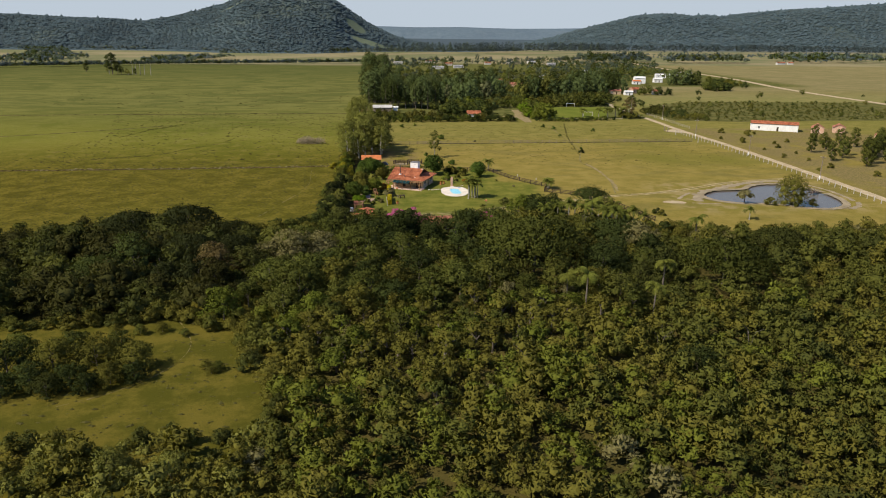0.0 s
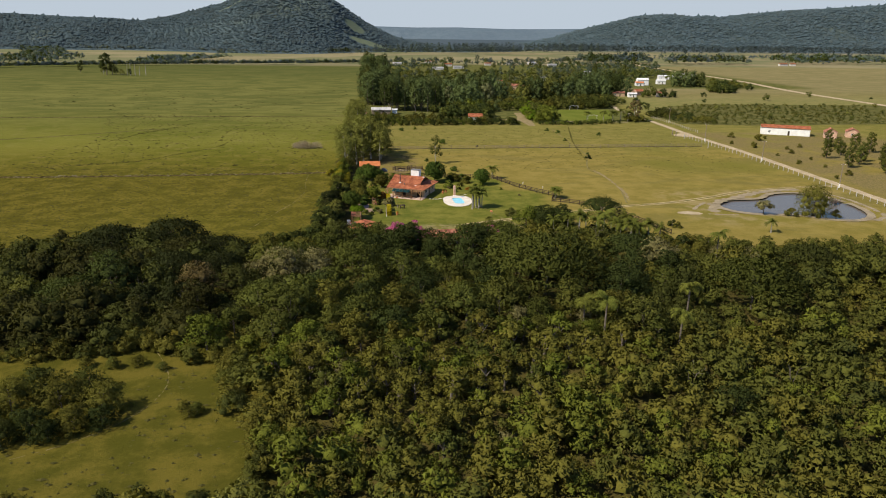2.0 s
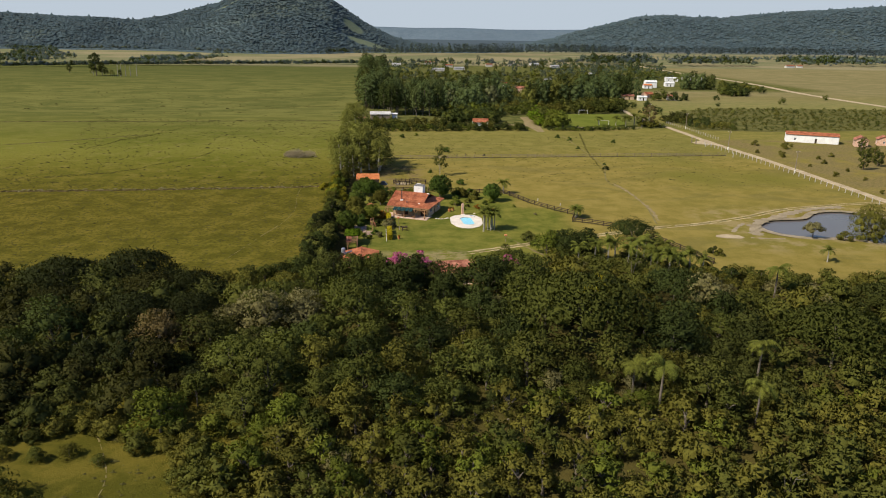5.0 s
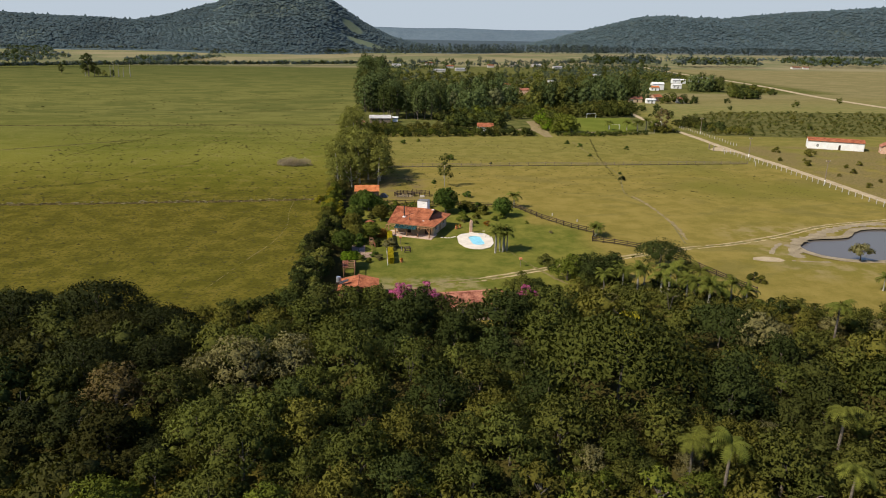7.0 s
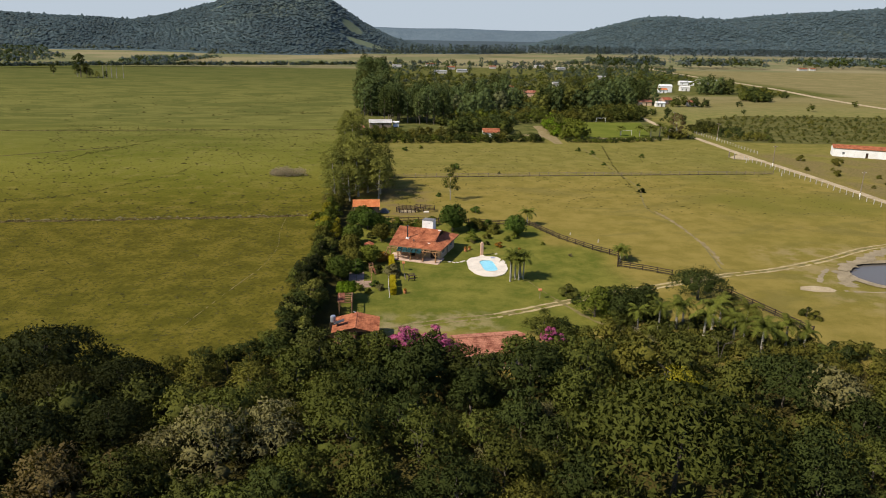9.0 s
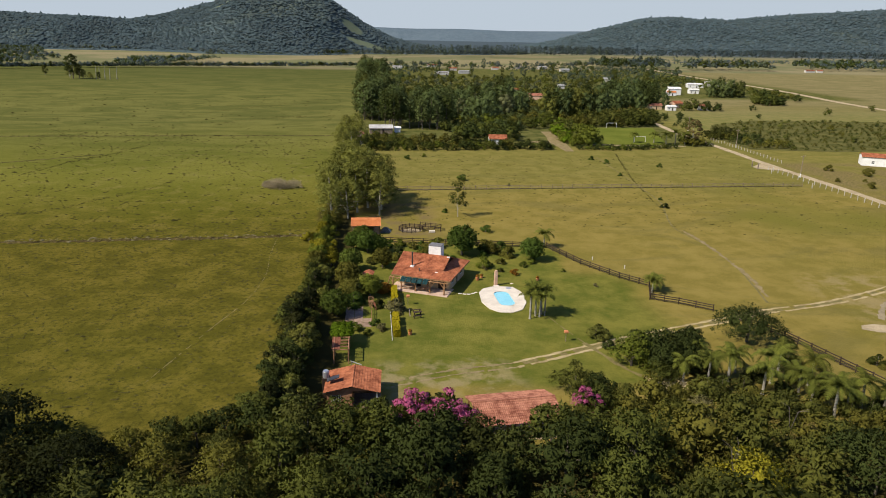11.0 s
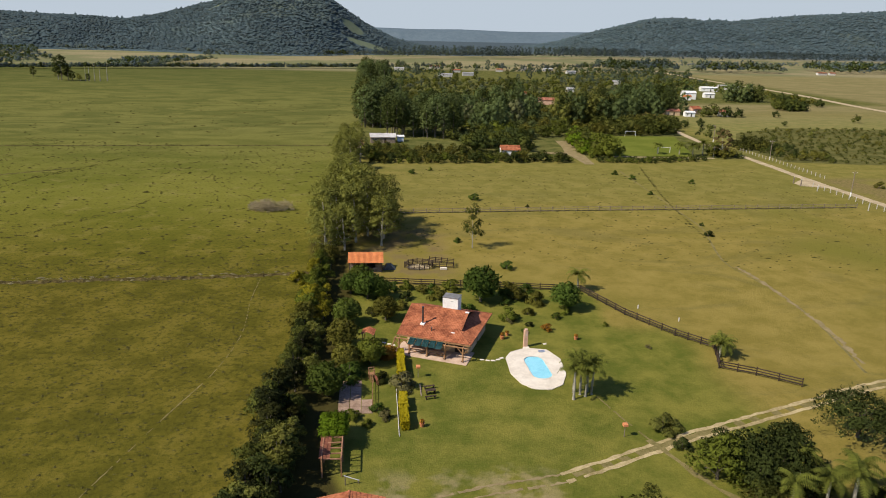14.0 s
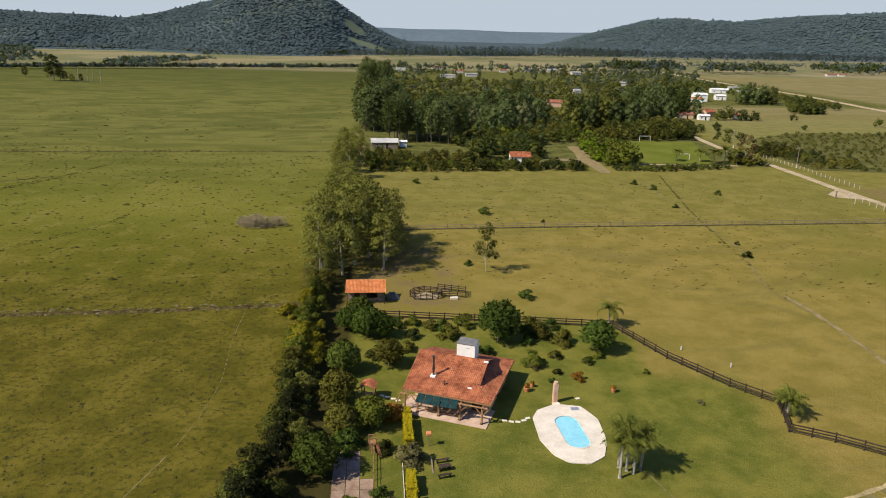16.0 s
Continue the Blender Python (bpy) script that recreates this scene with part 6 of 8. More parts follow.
GARDEN = [  # x, y, size, tone, form
    (19.1, 234.4, 2.5, "dark", 3), (-4.6, 224.9, 1.75, "dark", 0), (-4.9, 216.1, 1.8, "olive", 3), (-6.4, 201.7, 1.75, "dark", 1), (-0.7, 210.7, 1.5, "mid", 1), (-4.2, 209.3, 1.45, "olive", 2), (1.8, 226.7, 1.55, "olive", 2), (-1.3, 236.6, 1.9, "dark", 0), (-14.6, 246, 1.3, "sunny", 0), (22.7, 224.9, 0.6, "grey", 1), (26.0, 235.2, 1.3, "olive", 4), (19.2, 271.5, 0.6, "mid", 1),
    (0.8, 236.6, 1.5, "dark", 1), (-1.2, 213.2, 1.2, "olive", 4), (0.8, 205.6, 0.8, "dark", 1), (-3.6, 206.2, 1.3, "mid", 1), (-4.0, 208.5, 1.2, "olive", 2),
    (5.7, 236.2, 0.85, "dark", 4), (8.6, 239.3, 0.9, "olive", 2), (11.6, 236.0, 1.3, "olive", 0), (10.6, 239.6, 0.9, "mid", 1), (14.2, 240.0, 1.25, "fresh", 2), 
    (25.2, 239.0, 1.2, "olive", 2), (28.3, 239.0, 1.0, "mid", 3), (24.0, 236.0, 1.0, "mid", 4), (23.6, 233.2, 0.75, "dark", 0), (29.0, 233.2, 1.25, "olive", 1), (33.6, 229.8, 1.9, "dark", 2), (33.4, 228.0, 0.7, "fresh", 3), (31.0, 226.2, 0.6, "mid", 4), (28.1, 221.2, 0.7, "red", 0), (23.0, 225.8, 1.2, "mid", 1),
    (26.5, 228.2, 0.75, "olive", 2), (42.5, 213.8, 0.38, "grey", 3), (14.6, 228.0, 1.3, "dark", 4), (16.4, 229.6, 0.9, "mid", 0), (3.5, 203.0, 1.25, "grey", 1), (2.4, 212.6, 1.1, "red", 2), (0.2, 197.6, 0.7, "mid", 3), (1.2, 195.6, 0.6, "grey", 4), (-2.8, 195.8, 0.75, "fresh", 0), (-1.0, 194.2, 0.5, "fresh", 1),
    (27.2, 252.0, 1.0, "dark", 2), (5.0, 231.5, 0.9, "olive", 3), (-0.5, 229.4, 0.8, "dark", 4), (3.4, 240.6, 1.0, "dark", 0), (6.2, 241.2, 0.9, "mid", 1), (25.6, 223.2, 0.5, "dark", 2), (24.2, 220.4, 0.45, "dark", 3), (38.6, 222.6, 0.35, "mid", 4), (-5.2, 231.0, 1.3, "dark", 1), (-2.6, 242.4, 1.7, "mid", 0), (-4.4, 239.2, 1.5, "dark", 3),
    (82.0, 275.2, 0.85, "dark", 2), (84.6, 284.5, 0.5, "dark", 3), (85.2, 320.4, 0.6, "dark", 1), (105.9, 337, 0.75, "mid", 4), (28.9, 312.9, 1.15, "dark", 2), (88, 344, 0.9, "dark", 0), (84.5, 352, 0.8, "mid", 1), (13.0, 352, 0.9, "dark", 0), (20, 358, 0.7, "mid", 3), (43, 305, 0.4, "dark", 1),
    (-7.6, 165.6, 1.75, "mid", 0), (-5.4, 165.0, 1.75, "dark", 1), (-3.4, 165.2, 1.75, "mid", 2), (-1.4, 164.4, 1.75, "dark", 3), (0.8, 164.8, 1.75, "mid", 4), (10.4, 166.0, 1.35, "dark", 1), (11.2, 163.6, 1.5, "mid", 2), (12.8, 161.6, 1.5, "dark", 3), (14.8, 160.0, 1.3, "mid", 0), (24.4, 163.0, 1.4, "mid", 0), (22.6, 161.0, 1.2, "olive", 4), (9.0, 169.6, 0.9, "dark", 2),
    (35.2, 190.6, 1.15, "gum", 1), (36.9, 190.9, 0.95, "gum", 2), (36.2, 187.0, 0.8, "dark", 0), (45.0, 178.0, 1.0, "dark", 2), (48.2, 177.6, 1.1, "mid", 3), (50.8, 173.4, 1.2, "dark", 0), (53.6, 175.6, 1.1, "dark", 1), (56.6, 177.4, 1.0, "mid", 2), (59.2, 175.0, 1.1, "dark", 3), (47.0, 172.4, 1.2, "mid", 4), (55.2, 171.0, 1.2, "dark", 0), (61.5, 171.6, 1.1, "mid", 1), (44.0, 172.6, 1.1, "olive", 2), (40.8, 171.4, 1.1, "olive", 3), (49.0, 169.4, 1.3, "olive", 4), (37.2, 170.4, 1.2, "mid", 1), (34.6, 167.6, 1.2, "olive", 0), (57.6, 167.6, 1.3, "olive", 1), (52.6, 166.8, 1.3, "mid", 2), (63.6, 168.4, 1.2, "olive", 4),
    (75.6, 177.9, 0.8, "olive", 1), (111.6, 187.2, 1.25, "olive", 2), (68, 168.5, 0.9, "olive", 4), (66.5, 163.0, 1.5, "mid", 0), (69.5, 161.0, 1.4, "dark", 1), (72.5, 163.5, 1.1, "olive", 2), (63.0, 164.5, 1.5, "dark", 3), (75.0, 160.0, 1.3, "mid", 4), (60.0, 164.0, 1.5, "mid", 0), (70.5, 165.6, 0.9, "dark", 1), (74.7, 178.8, 0.95, "mid", 3), (8.7, 172.2, 0.8, "dark", 0), (6.8, 173.0, 0.6, "dark", 1), (123.5, 186.0, 1.0, "olive", 1)]
names = {"garden": "deep green rounded garden shrub on the lawn", "dark": "dark green rounded garden shrub on the lawn", "mid": "green garden shrub on grass", "olive": "loose olive-green shrub on the lawn", "fresh": "bright green young shrub on grass", "red": "small shrub with rusty red leaves", "grey": "sparse greyish shrub on the lawn", "sunny": "golden-green bush at the pasture edge", "gum": "wide pale olive shrub beside the track"}
for k, (x, y, s, tone, i) in enumerate(GARDEN):
    tone = {"dark": ("garden", "garden", "dark")[k % 3], "mid": ("garden", "fresh", "garden")[k % 3]}.get(tone, tone) if y > 190 else tone
    if s >= 1.4 and y > 190:
        grow(("round", tone, i % 3), (lambda i=i, tone=tone: plant("garden_tree", plant_data(130 + i % 3, "round", 2.7, (3.0, 3.3, 3.1)[i % 3], 1300, 0.15, 46), tone, BARK, 0.08, "round leafy garden tree with a close crown on the lawn", "tree", "garden trees")), x, y, k * 2.1, s)
    else:
        grow(("shrub", tone, i), shrub(i, tone, names[tone]), x, y, k * 2.1, s, -0.2 * s)

# grove where the track leaves the garden
for k, (x, y, s, tone, i) in enumerate([(37.6, 181.0, 1.15, "fresh", 0), (42.0, 181.2, 1.25, "dark", 1), (39.8, 183.2, 0.95, "dark", 2), (49.0, 187.0, 0.8, "dark", 0), (41.0, 178.4, 1.0, "dark", 0), (45.4, 181.6, 1.2, "dark", 2), (45.6, 178.6, 0.9, "dark", 0), (40.2, 176.0, 0.7, "mid", 2), (41.6, 183.8, 0.75, "mid", 0), (42.6, 178.8, 0.75, "dark", 1), (64.6, 186.0, 0.5, "mid", 1),
                                        (26.8, 173.5, 0.95, "mid", 2), (29.8, 171.6, 0.9, "dark", 0), (28.2, 169.0, 0.9, "mid", 1), (32.0, 169.6, 0.8, "mid", 0), (61.5, 180.5, 0.6, "mid", 2), (64.8, 178.5, 0.55, "olive", 0)]):
    grow(("grove", tone, i), (lambda i=i, tone=tone: plant("tree", plant_data(140 + i, "bush", 5.0, (6.0, 6.6, 7.2)[i], 1500, 0.21, 18), tone, BARK, 0.16, "spreading leafy tree at the garden edge", "tree")), x, y, k * 1.3, s, -0.7)

plant("tree", plant_data(147, "dome", 5.2, 11.6, 2600, 0.22, 90), "dark", BARK, 0.22, "wide flat-topped dark tree beside the track", "tree", m=at(59.2, 188.0))

# bougainvilleas
for x, y, s, k in ((4.4, 164.4, 1.35, 1), (8.6, 163.4, 1.4, 2), (26.6, 167.2, 0.95, 3)):
    b = plant("bougainvillea", plant_data(160 + k, "bush", 4.0, 5.2, 800, 0.24, 12), "mid", BARK, 0.1, "bougainvillea bush in magenta bloom", "shrub", m=at(x, y, 0, k, s))
    r2 = np.random.default_rng(k)
    ls = [(l[0], l[1], l[2] + 0.25, l[3] * 0.8) for l in clump_lobes(r2, 4.15, 5.0, 24, 0.3, 0.9) if r2.random() < 0.6]
    v, t = leaf_cloud(r2, ls, 2000, 0.14, 1, 0.85, 0.05)
    under(new("blossom", tri_mesh("blossom", v, t, [LEAF["pink"]])), b, "magenta blossom")

# lone gum in the paddock
plant("gum_tree", plant_data(171, "tall", 10.4, 5.0, 1000, 0.20, 12), "mid", PALE_BARK, 0.10, "slim open gum tree standing alone in the paddock", "tree", m=at(22.1, 266.9))

# willow and small trees by the pond
plant("willow", plant_data(181, "full", 8.6, 9.4, 2800, 0.25, 26), "olive", BARK, 0.25, "spreading willow with hanging olive foliage on the pond shore", "tree", m=at(118.0, 187.6, -0.7))
plant("tree", plant_data(182, "broad", 3.8, 5.0, 420, 0.3, 8), "grey", BARK, 0.12, "small flat-topped tree at the water's edge", "tree", m=at(105.4, 190.2))

# thicket of dead branches in the pasture
tw = bmesh.new()
heaps = [(-27.5 + rng.uniform(-4.6, 4.6), 302 + rng.uniform(-1.9, 1.9), rng.uniform(1.2, 2.1)) for k in range(12)]
for k in range(2200):
    hx, hy, hr = heaps[k % len(heaps)]
    d = unit(rng.normal(size=(1, 3)))[0] * (hr * rng.uniform(0.5, 1.05))
    x, y, z = hx + d[0] * 1.25, hy + d[1], 0.3 + abs(d[2]) * 1.5
    b, e = rng.uniform(0, 6.28), rng.uniform(0.3, 0.9)
    beam(tw, (x, y, max(z - 0.2, 0.02)), (x + math.cos(b) * e, y + math.sin(b) * e, max(z + rng.uniform(-0.25, 0.3), 0.05)), 0.08, 0.08, 3)
tagged(part("brush_thicket", tw, TWIGS), "low grey thicket of leafless branches in the pasture", "thicket", kind="stuff")

# ---- middle distance ----
rng = np.random.default_rng(31)
FARV = {}


def far_plant(kind, i):
    if (kind, i) not in FARV:
        FARV[kind, i] = {"bush": lambda: plant_data(200 + i, "bush", 5.0, 6.0, 170, 0.40, 10), "gum": lambda: plant_data(210 + i, "full", (15.0, 17.0, 13.0)[i], (10.0, 9.0, 11.0)[i], 300, 0.6, 14), "pine": lambda: plant_data(220 + i, "tall", 17.0, 6.5, 60, 1.0, 7),
                         "tiny": lambda: plant_data(230 + i, "broad", 5.5, 7.0, 16, 0.95, 4), "low": lambda: plant_data(235 + i, "broad", 2.6, 4.0, 26, 0.46, 4)}[kind]()[:2]
    return FARV[kind, i]


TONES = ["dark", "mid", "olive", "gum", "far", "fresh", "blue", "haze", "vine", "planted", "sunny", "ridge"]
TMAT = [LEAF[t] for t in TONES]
VILLAGE = ((26, 1004, 18), (76, 1064, 20), (96, 980, 15), (70, 887, 24), (101, 916, 20), (197, 1053, 12), (227, 1050, 20), (243, 994, 18), (165, 708, 9), (112, 657, 9), (241, 815, 12), (156, 1013, 13), (632, 1076, 20), (652, 1080, 12))   # x, y, length
VIEWS = [(76, 360, 85.5, 402), (200, 590, 262, 660), (168, 500, 222, 533), (120, 840, 190, 880), (262, 668, 325, 745), (111, 560, 124, 596)]  # trees left out here so that the camera sees the houses
VIEWS += [(x - w * 0.45 - 3, y - 55, x + w * 0.45, y + 5) for x, y, w in VILLAGE]


def stand(name, poly, gap, kind, tones, lo, hi, label, tries=6000, category="woodland", patch=None):
    items = []
    for x, y in spread(rng, poly, gap, tries):
        if any(a < x < c and b < y < d for a, b, c, d in VIEWS):
            continue
        if patch is not None and noise.noise(V3((x / 240, y / 75, 5))) < patch:
            continue
        items.append((*far_plant(kind, int(rng.integers(3))), TONES.index(tones[int(rng.integers(len(tones)))]), x, y, -1.0 * lo if kind == "bush" else -0.3, rng.uniform(0, 6.28), rng.uniform(lo, hi)))
    return joined(name, items, TMAT, label, category) if items else None


# hedge across the paddock's end, gardens and orchard behind it
stand("hedge", [(-2, 371), (40, 372.5), (80, 375.5), (77, 381), (60, 381), (45, 383), (14, 381), (-2, 379)], 2.5, "bush", ["dark", "mid", "mid", "fresh", "olive", "dark"], 0.42, 1.0, "tall mixed hedge of leafy green trees across the paddock", category="hedge")
stand("hedge", [(83.5, 375), (105, 374), (131, 379), (131, 383), (104, 379), (84, 381)], 2.0, "bush", ["dark", "mid", "fresh"], 0.36, 0.62, "low leafy hedge along the football pitch", category="hedge")
stand("grove", [(-4, 382), (14, 382), (13, 402), (4, 408), (-4, 400)], 3.6, "bush", ["dark", "mid", "mid", "olive"], 0.6, 1.05, "garden trees in front of the barn", category="grove")
stand("grove", [(16, 384), (44, 385), (45, 392), (30, 396), (16, 396)], 4.6, "bush", ["dark", "mid", "olive"], 0.6, 1.1, "leafy orchard trees behind the hedge", category="grove")
stand("grove", [(38, 398), (62, 398), (66, 412), (56, 420), (40, 412)], 5.0, "bush", ["dark", "dark", "mid"], 1.3, 1.9, "big dark garden trees behind the house", category="grove")
stand("grove", [(33, 426), (72, 426), (74, 440), (34, 440)], 4.4, "bush", ["dark", "mid", "planted"], 0.7, 1.3, "leafy garden trees before the plantation", category="grove")
stand("grove", [(86, 387), (95, 386), (98, 404), (98, 428), (91, 430), (86, 410)], 2.8, "bush", ["fresh", "fresh", "vine", "mid"], 1.0, 1.85, "bright green bamboo-like clump beside the pitch", category="grove")
# gum plantation: a tall clump, a row in front, mixed trees behind
proto = {}
for kind, poly, gap, lo, hi in (("tall", [(-6, 470), (6, 468), (9, 486), (-6, 492)], 3.8, 0.86, 1.08), ("front", [(6, 436), (36, 433), (40, 452), (8, 460)], 4.4, 0.6, 0.92), ("tall", [(-8, 680), (9, 676), (10, 715), (-9, 720)], 5.5, 0.85, 1.1)):
    for x, y in spread(rng, poly, gap, 2500):
        m, s, i = at(x, y, 0, rng.uniform(0, 6.28)), rng.uniform(lo, hi), int(rng.integers(3))
        i += 3 * (kind == "tall")
        if i not in proto:
            proto[i] = plant("gum_tree", plant_data(240 + i, "full" if kind == "tall" else "stem", 24.0, (10.0, 11.0, 12.0)[i % 3], 1000, 0.52, 26), ("planted", "dark", "planted")[i % 3], BARK, 0.3, "tall dark gum tree of the plantation", "tree", "plantation gums")
            proto[i].matrix_basis = m @ Matrix.Scale(s, 4)
        else:
            scaled(proto[i], m, s)
stand("plantation", [(42, 468), (62, 464), (94, 506), (88, 542), (50, 524)], 6.6, "gum", ["planted", "planted", "dark", "blue", "planted"], 0.6, 1.2, "mixed dark gum plantation", 3000)
stand("plantation", [(-6, 500), (40, 490), (46, 540), (110, 545), (116, 500), (118, 560), (-8, 575)], 15, "gum", ["planted", "mid", "blue"], 0.45, 0.8, "single gums standing over lower trees", 900)
stand("plantation", [(118, 540), (150, 560), (155, 640), (0, 670), (-10, 562), (60, 556)], 8.0, "bush", ["planted", "mid", "mid", "olive", "fresh"], 0.7, 1.5, "mixed trees of the village edge", 3000)
stand("plantation", [(12, 464), (50, 458), (100, 476), (116, 536), (0, 552), (0, 500)], 5.8, "bush", ["planted", "mid", "planted", "fresh", "olive"], 0.65, 1.4, "mixed lower trees of the plantation", 2500)
stand("plantation", [(44, 442), (100, 440), (110, 452), (112, 470), (60, 456)], 5.2, "bush", ["mid", "mid", "fresh", "dark", "olive"], 0.8, 1.6, "dense mixed orchard trees", 3000)
stand("plantation", [(110, 448), (148, 450), (166, 490), (150, 500), (112, 470)], 4.2, "bush", ["mid", "olive", "mid", "gum"], 1.0, 1.8, "dense round olive trees behind the pitch", 3000)
stand("plantation", [(100, 482), (134, 480), (140, 505), (104, 510)], 5.0, "gum", ["planted", "dark", "gum"], 0.85, 1.15, "tall full gums behind the pitch", 900)
stand("plantation", [(150, 520), (196, 545), (196, 590), (160, 590)], 6.0, "gum", ["planted", "dark", "planted"], 0.75, 1.1, "tall full gums beside the villa", 900)
stand("village_trees", [(0, 640), (150, 600), (200, 600), (330, 760), (340, 820), (0, 820)], 7.5, "tiny", ["mid", "planted", "mid", "fresh", "far"], 0.6, 1.3, "mixed village trees", 7000)
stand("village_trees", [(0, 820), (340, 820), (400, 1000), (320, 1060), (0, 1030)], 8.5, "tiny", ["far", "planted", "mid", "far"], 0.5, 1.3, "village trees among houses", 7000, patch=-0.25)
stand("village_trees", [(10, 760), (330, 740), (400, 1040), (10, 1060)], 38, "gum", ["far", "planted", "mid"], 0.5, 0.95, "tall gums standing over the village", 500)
ground_strip("scrub_floor", sheet([(164, 378), (200, 372), (262, 376), (420, 385), (430, 478), (300, 480), (225, 484), (186, 460), (164, 418)], 0.05), surface("scrub_grass", (0.050, 0.052, 0.014), (0.130, 0.120, 0.040), 0.12, 1.6, 0.95, spec=0.0), "rough olive grass under the scrub", "undergrowth")
stand("thicket", [(165, 380), (200, 374), (262, 378), (420, 388), (430, 476), (300, 478), (225, 482), (187, 458), (165, 416)], 3.6, "low", ["olive", "mid", "mid", "olive", "gum", "mid"], 0.3, 0.78, "low olive scrub thicket beside the road", 12000, "thicket", patch=-0.42)
stand("thicket", [(166, 382), (184, 377), (190, 396), (180, 412), (168, 412)], 4.4, "bush", ["dark", "mid", "olive"], 0.5, 0.95, "taller dark bushes in the scrub", 900, "thicket")
stand("thicket", [(176, 400), (262, 394), (380, 400), (390, 470), (230, 474), (190, 450)], 17, "bush", ["dark", "mid", "olive", "gum"], 0.35, 0.75, "taller dark bushes in the scrub", 900, "thicket")
stand("meadow_trees", [(215, 490), (300, 495), (420, 520), (400, 560), (260, 545), (230, 530)], 44, "bush", ["dark", "mid"], 0.5, 1.2, "single trees in the meadow", 300, "tree")
stand("thicket", [(278, 574), (296, 574), (300, 588), (282, 590)], 4.5, "bush", ["dark", "mid"], 1.3, 2.2, "clump of dark trees in a meadow", 900, "thicket")
stand("thicket", [(296, 590), (330, 600), (350, 690), (330, 690), (312, 640)], 7.0, "bush", ["dark", "mid", "olive"], 0.6, 1.5, "row of bushy meadow trees", 900, "thicket")
stand("road_trees", [(139, 386), (150, 384), (149, 398), (140, 397)], 2.6, "bush", ["dark", "mid", "olive"], 0.45, 1.0, "bushy trees at the road bend", 600, "thicket")
stand("road_trees", [(160, 404), (176, 408), (178, 424), (162, 420)], 3.6, "bush", ["dark", "mid"], 0.7, 1.2, "bushy trees at the road bend", 600, "thicket")
stand("road_trees", [(161, 440), (172, 444), (190, 500), (182, 512), (166, 480)], 7.0, "bush", ["dark", "mid"], 0.5, 1.0, "bushes along the lane", 300, "thicket")
# single tall gums over the village woods
for x, y, s in ((66, 498, 0.84), (84, 522, 0.9), (76, 508, 0.95), (58, 486, 0.8), (112, 486, 0.78), (124, 492, 0.85), (120, 640, 0.62), (20, 640, 0.62)):
    scaled(proto[3 + int(x) % 3], at(x, y, 0, x), s)
# grey-leaved tree at the bend
plant("tree", plant_data(250, "lump", 11.5, 7.0, 620, 0.42, 18), "bare", PALE_BARK, 0.25, "open greyish tree at the road bend", "tree", m=at(143.0, 390))
# young trees on the east side of the road
pine = {}
for x, y, s in ((178.8, 273.8, 0.95), (174.7, 254.6, 0.9), (183.4, 260.5, 1.0), (186.4, 248.3, 1.05), (193.0, 287.9, 0.9), (209.3, 272.9, 1.1), (190.2, 256.0, 1.0), (197.0, 262.0, 1.1), (203.5, 255.0, 1.0), (214.0, 262.0, 1.15), (181.0, 243.0, 0.9), (219.0, 283.0, 1.2), (226.0, 270.0, 1.1), (186.0, 232.0, 0.9), (198.0, 240.0, 1.0), (212.0, 247.0, 1.0), (198.6, 303.0, 0.9), (205.4, 294.7, 1.0), (206.8, 286.9, 1.0), (192.6, 259.7, 1.05), (197.5, 253.4, 1.0), (218.5, 286.6, 1.0), (189.1, 280.0, 0.8), (188.7, 266.3, 0.9), (212.0, 279.0, 1.0), (203.0, 268.0, 1.1)):
    m, i = at(x, y, 0, x), int(x) % 2
    if i not in pine:
        pine[i] = plant("sapling", plant_data(260 + i, "full", (8.6, 7.0)[i], (4.4, 4.8)[i], 560, 0.32, 15), "mid", BARK, 0.16, "young green plantation tree on rough ground beside the road", "tree", "young roadside trees")
        pine[i].matrix_basis = m @ Matrix.Scale(s, 4)
    else:
        scaled(pine[i], m, s)
for x, y, s in ((163, 300, 0.9), (168, 330, 1.0), (176, 320, 1.2), (171, 285, 0.7), (160, 262, 0.7), (165, 240, 0.8), (158, 310, 0.6), (182, 325, 0.6), (170, 270, 0.5), (162, 280, 0.45), (175, 295, 0.6), (168, 310, 0.5), (184, 300, 0.7), (157, 235, 0.5), (172, 225, 0.8), (180, 215, 0.7), (166, 255, 0.5)):
    scaled(ROW["shrub", "olive", 4], at(x, y, 0, x), s * 1.1)

# buildings in the distance
gable_house("hall", pose(189.2, 341.2, 0, 0, 0, -27), 21.5, 7.0, 3.4, 0.28, TILE, WHITE, "long white hall with a red tile roof", over=0.35, period=0.9)
gable_house("house", pose(217, 324, 0, 0, 0, 62), 6.0, 5.0, 3.0, 0.6, OLD_TILE, PINKISH, "small rose-coloured house with a steep red roof", period=0.9)
gable_house("house", pose(230, 327, 0, 0, 0, 60), 6.0, 5.0, 2.8, 0.5, OLD_TILE, PINKISH, "small rose-coloured house with a steep red roof", period=0.9)
gable_house("house", pose(232, 298, 0, 0, 0, 65), 6.5, 5.0, 2.8, 0.5, OLD_TILE, PINKISH, "small rose-coloured house with a steep red roof", period=0.9)
gable_house("barn", pose(-1.2, 419, 0, 0, 0, 2), 10.6, 7.0, 2.6, 0.32, surface("pale_sheet_roof", (0.40, 0.38, 0.35), (0.58, 0.56, 0.52), 0.5, 3, 0.8), OLD_WOOD, "long barn with a grey fibre-cement roof", period=0.9)
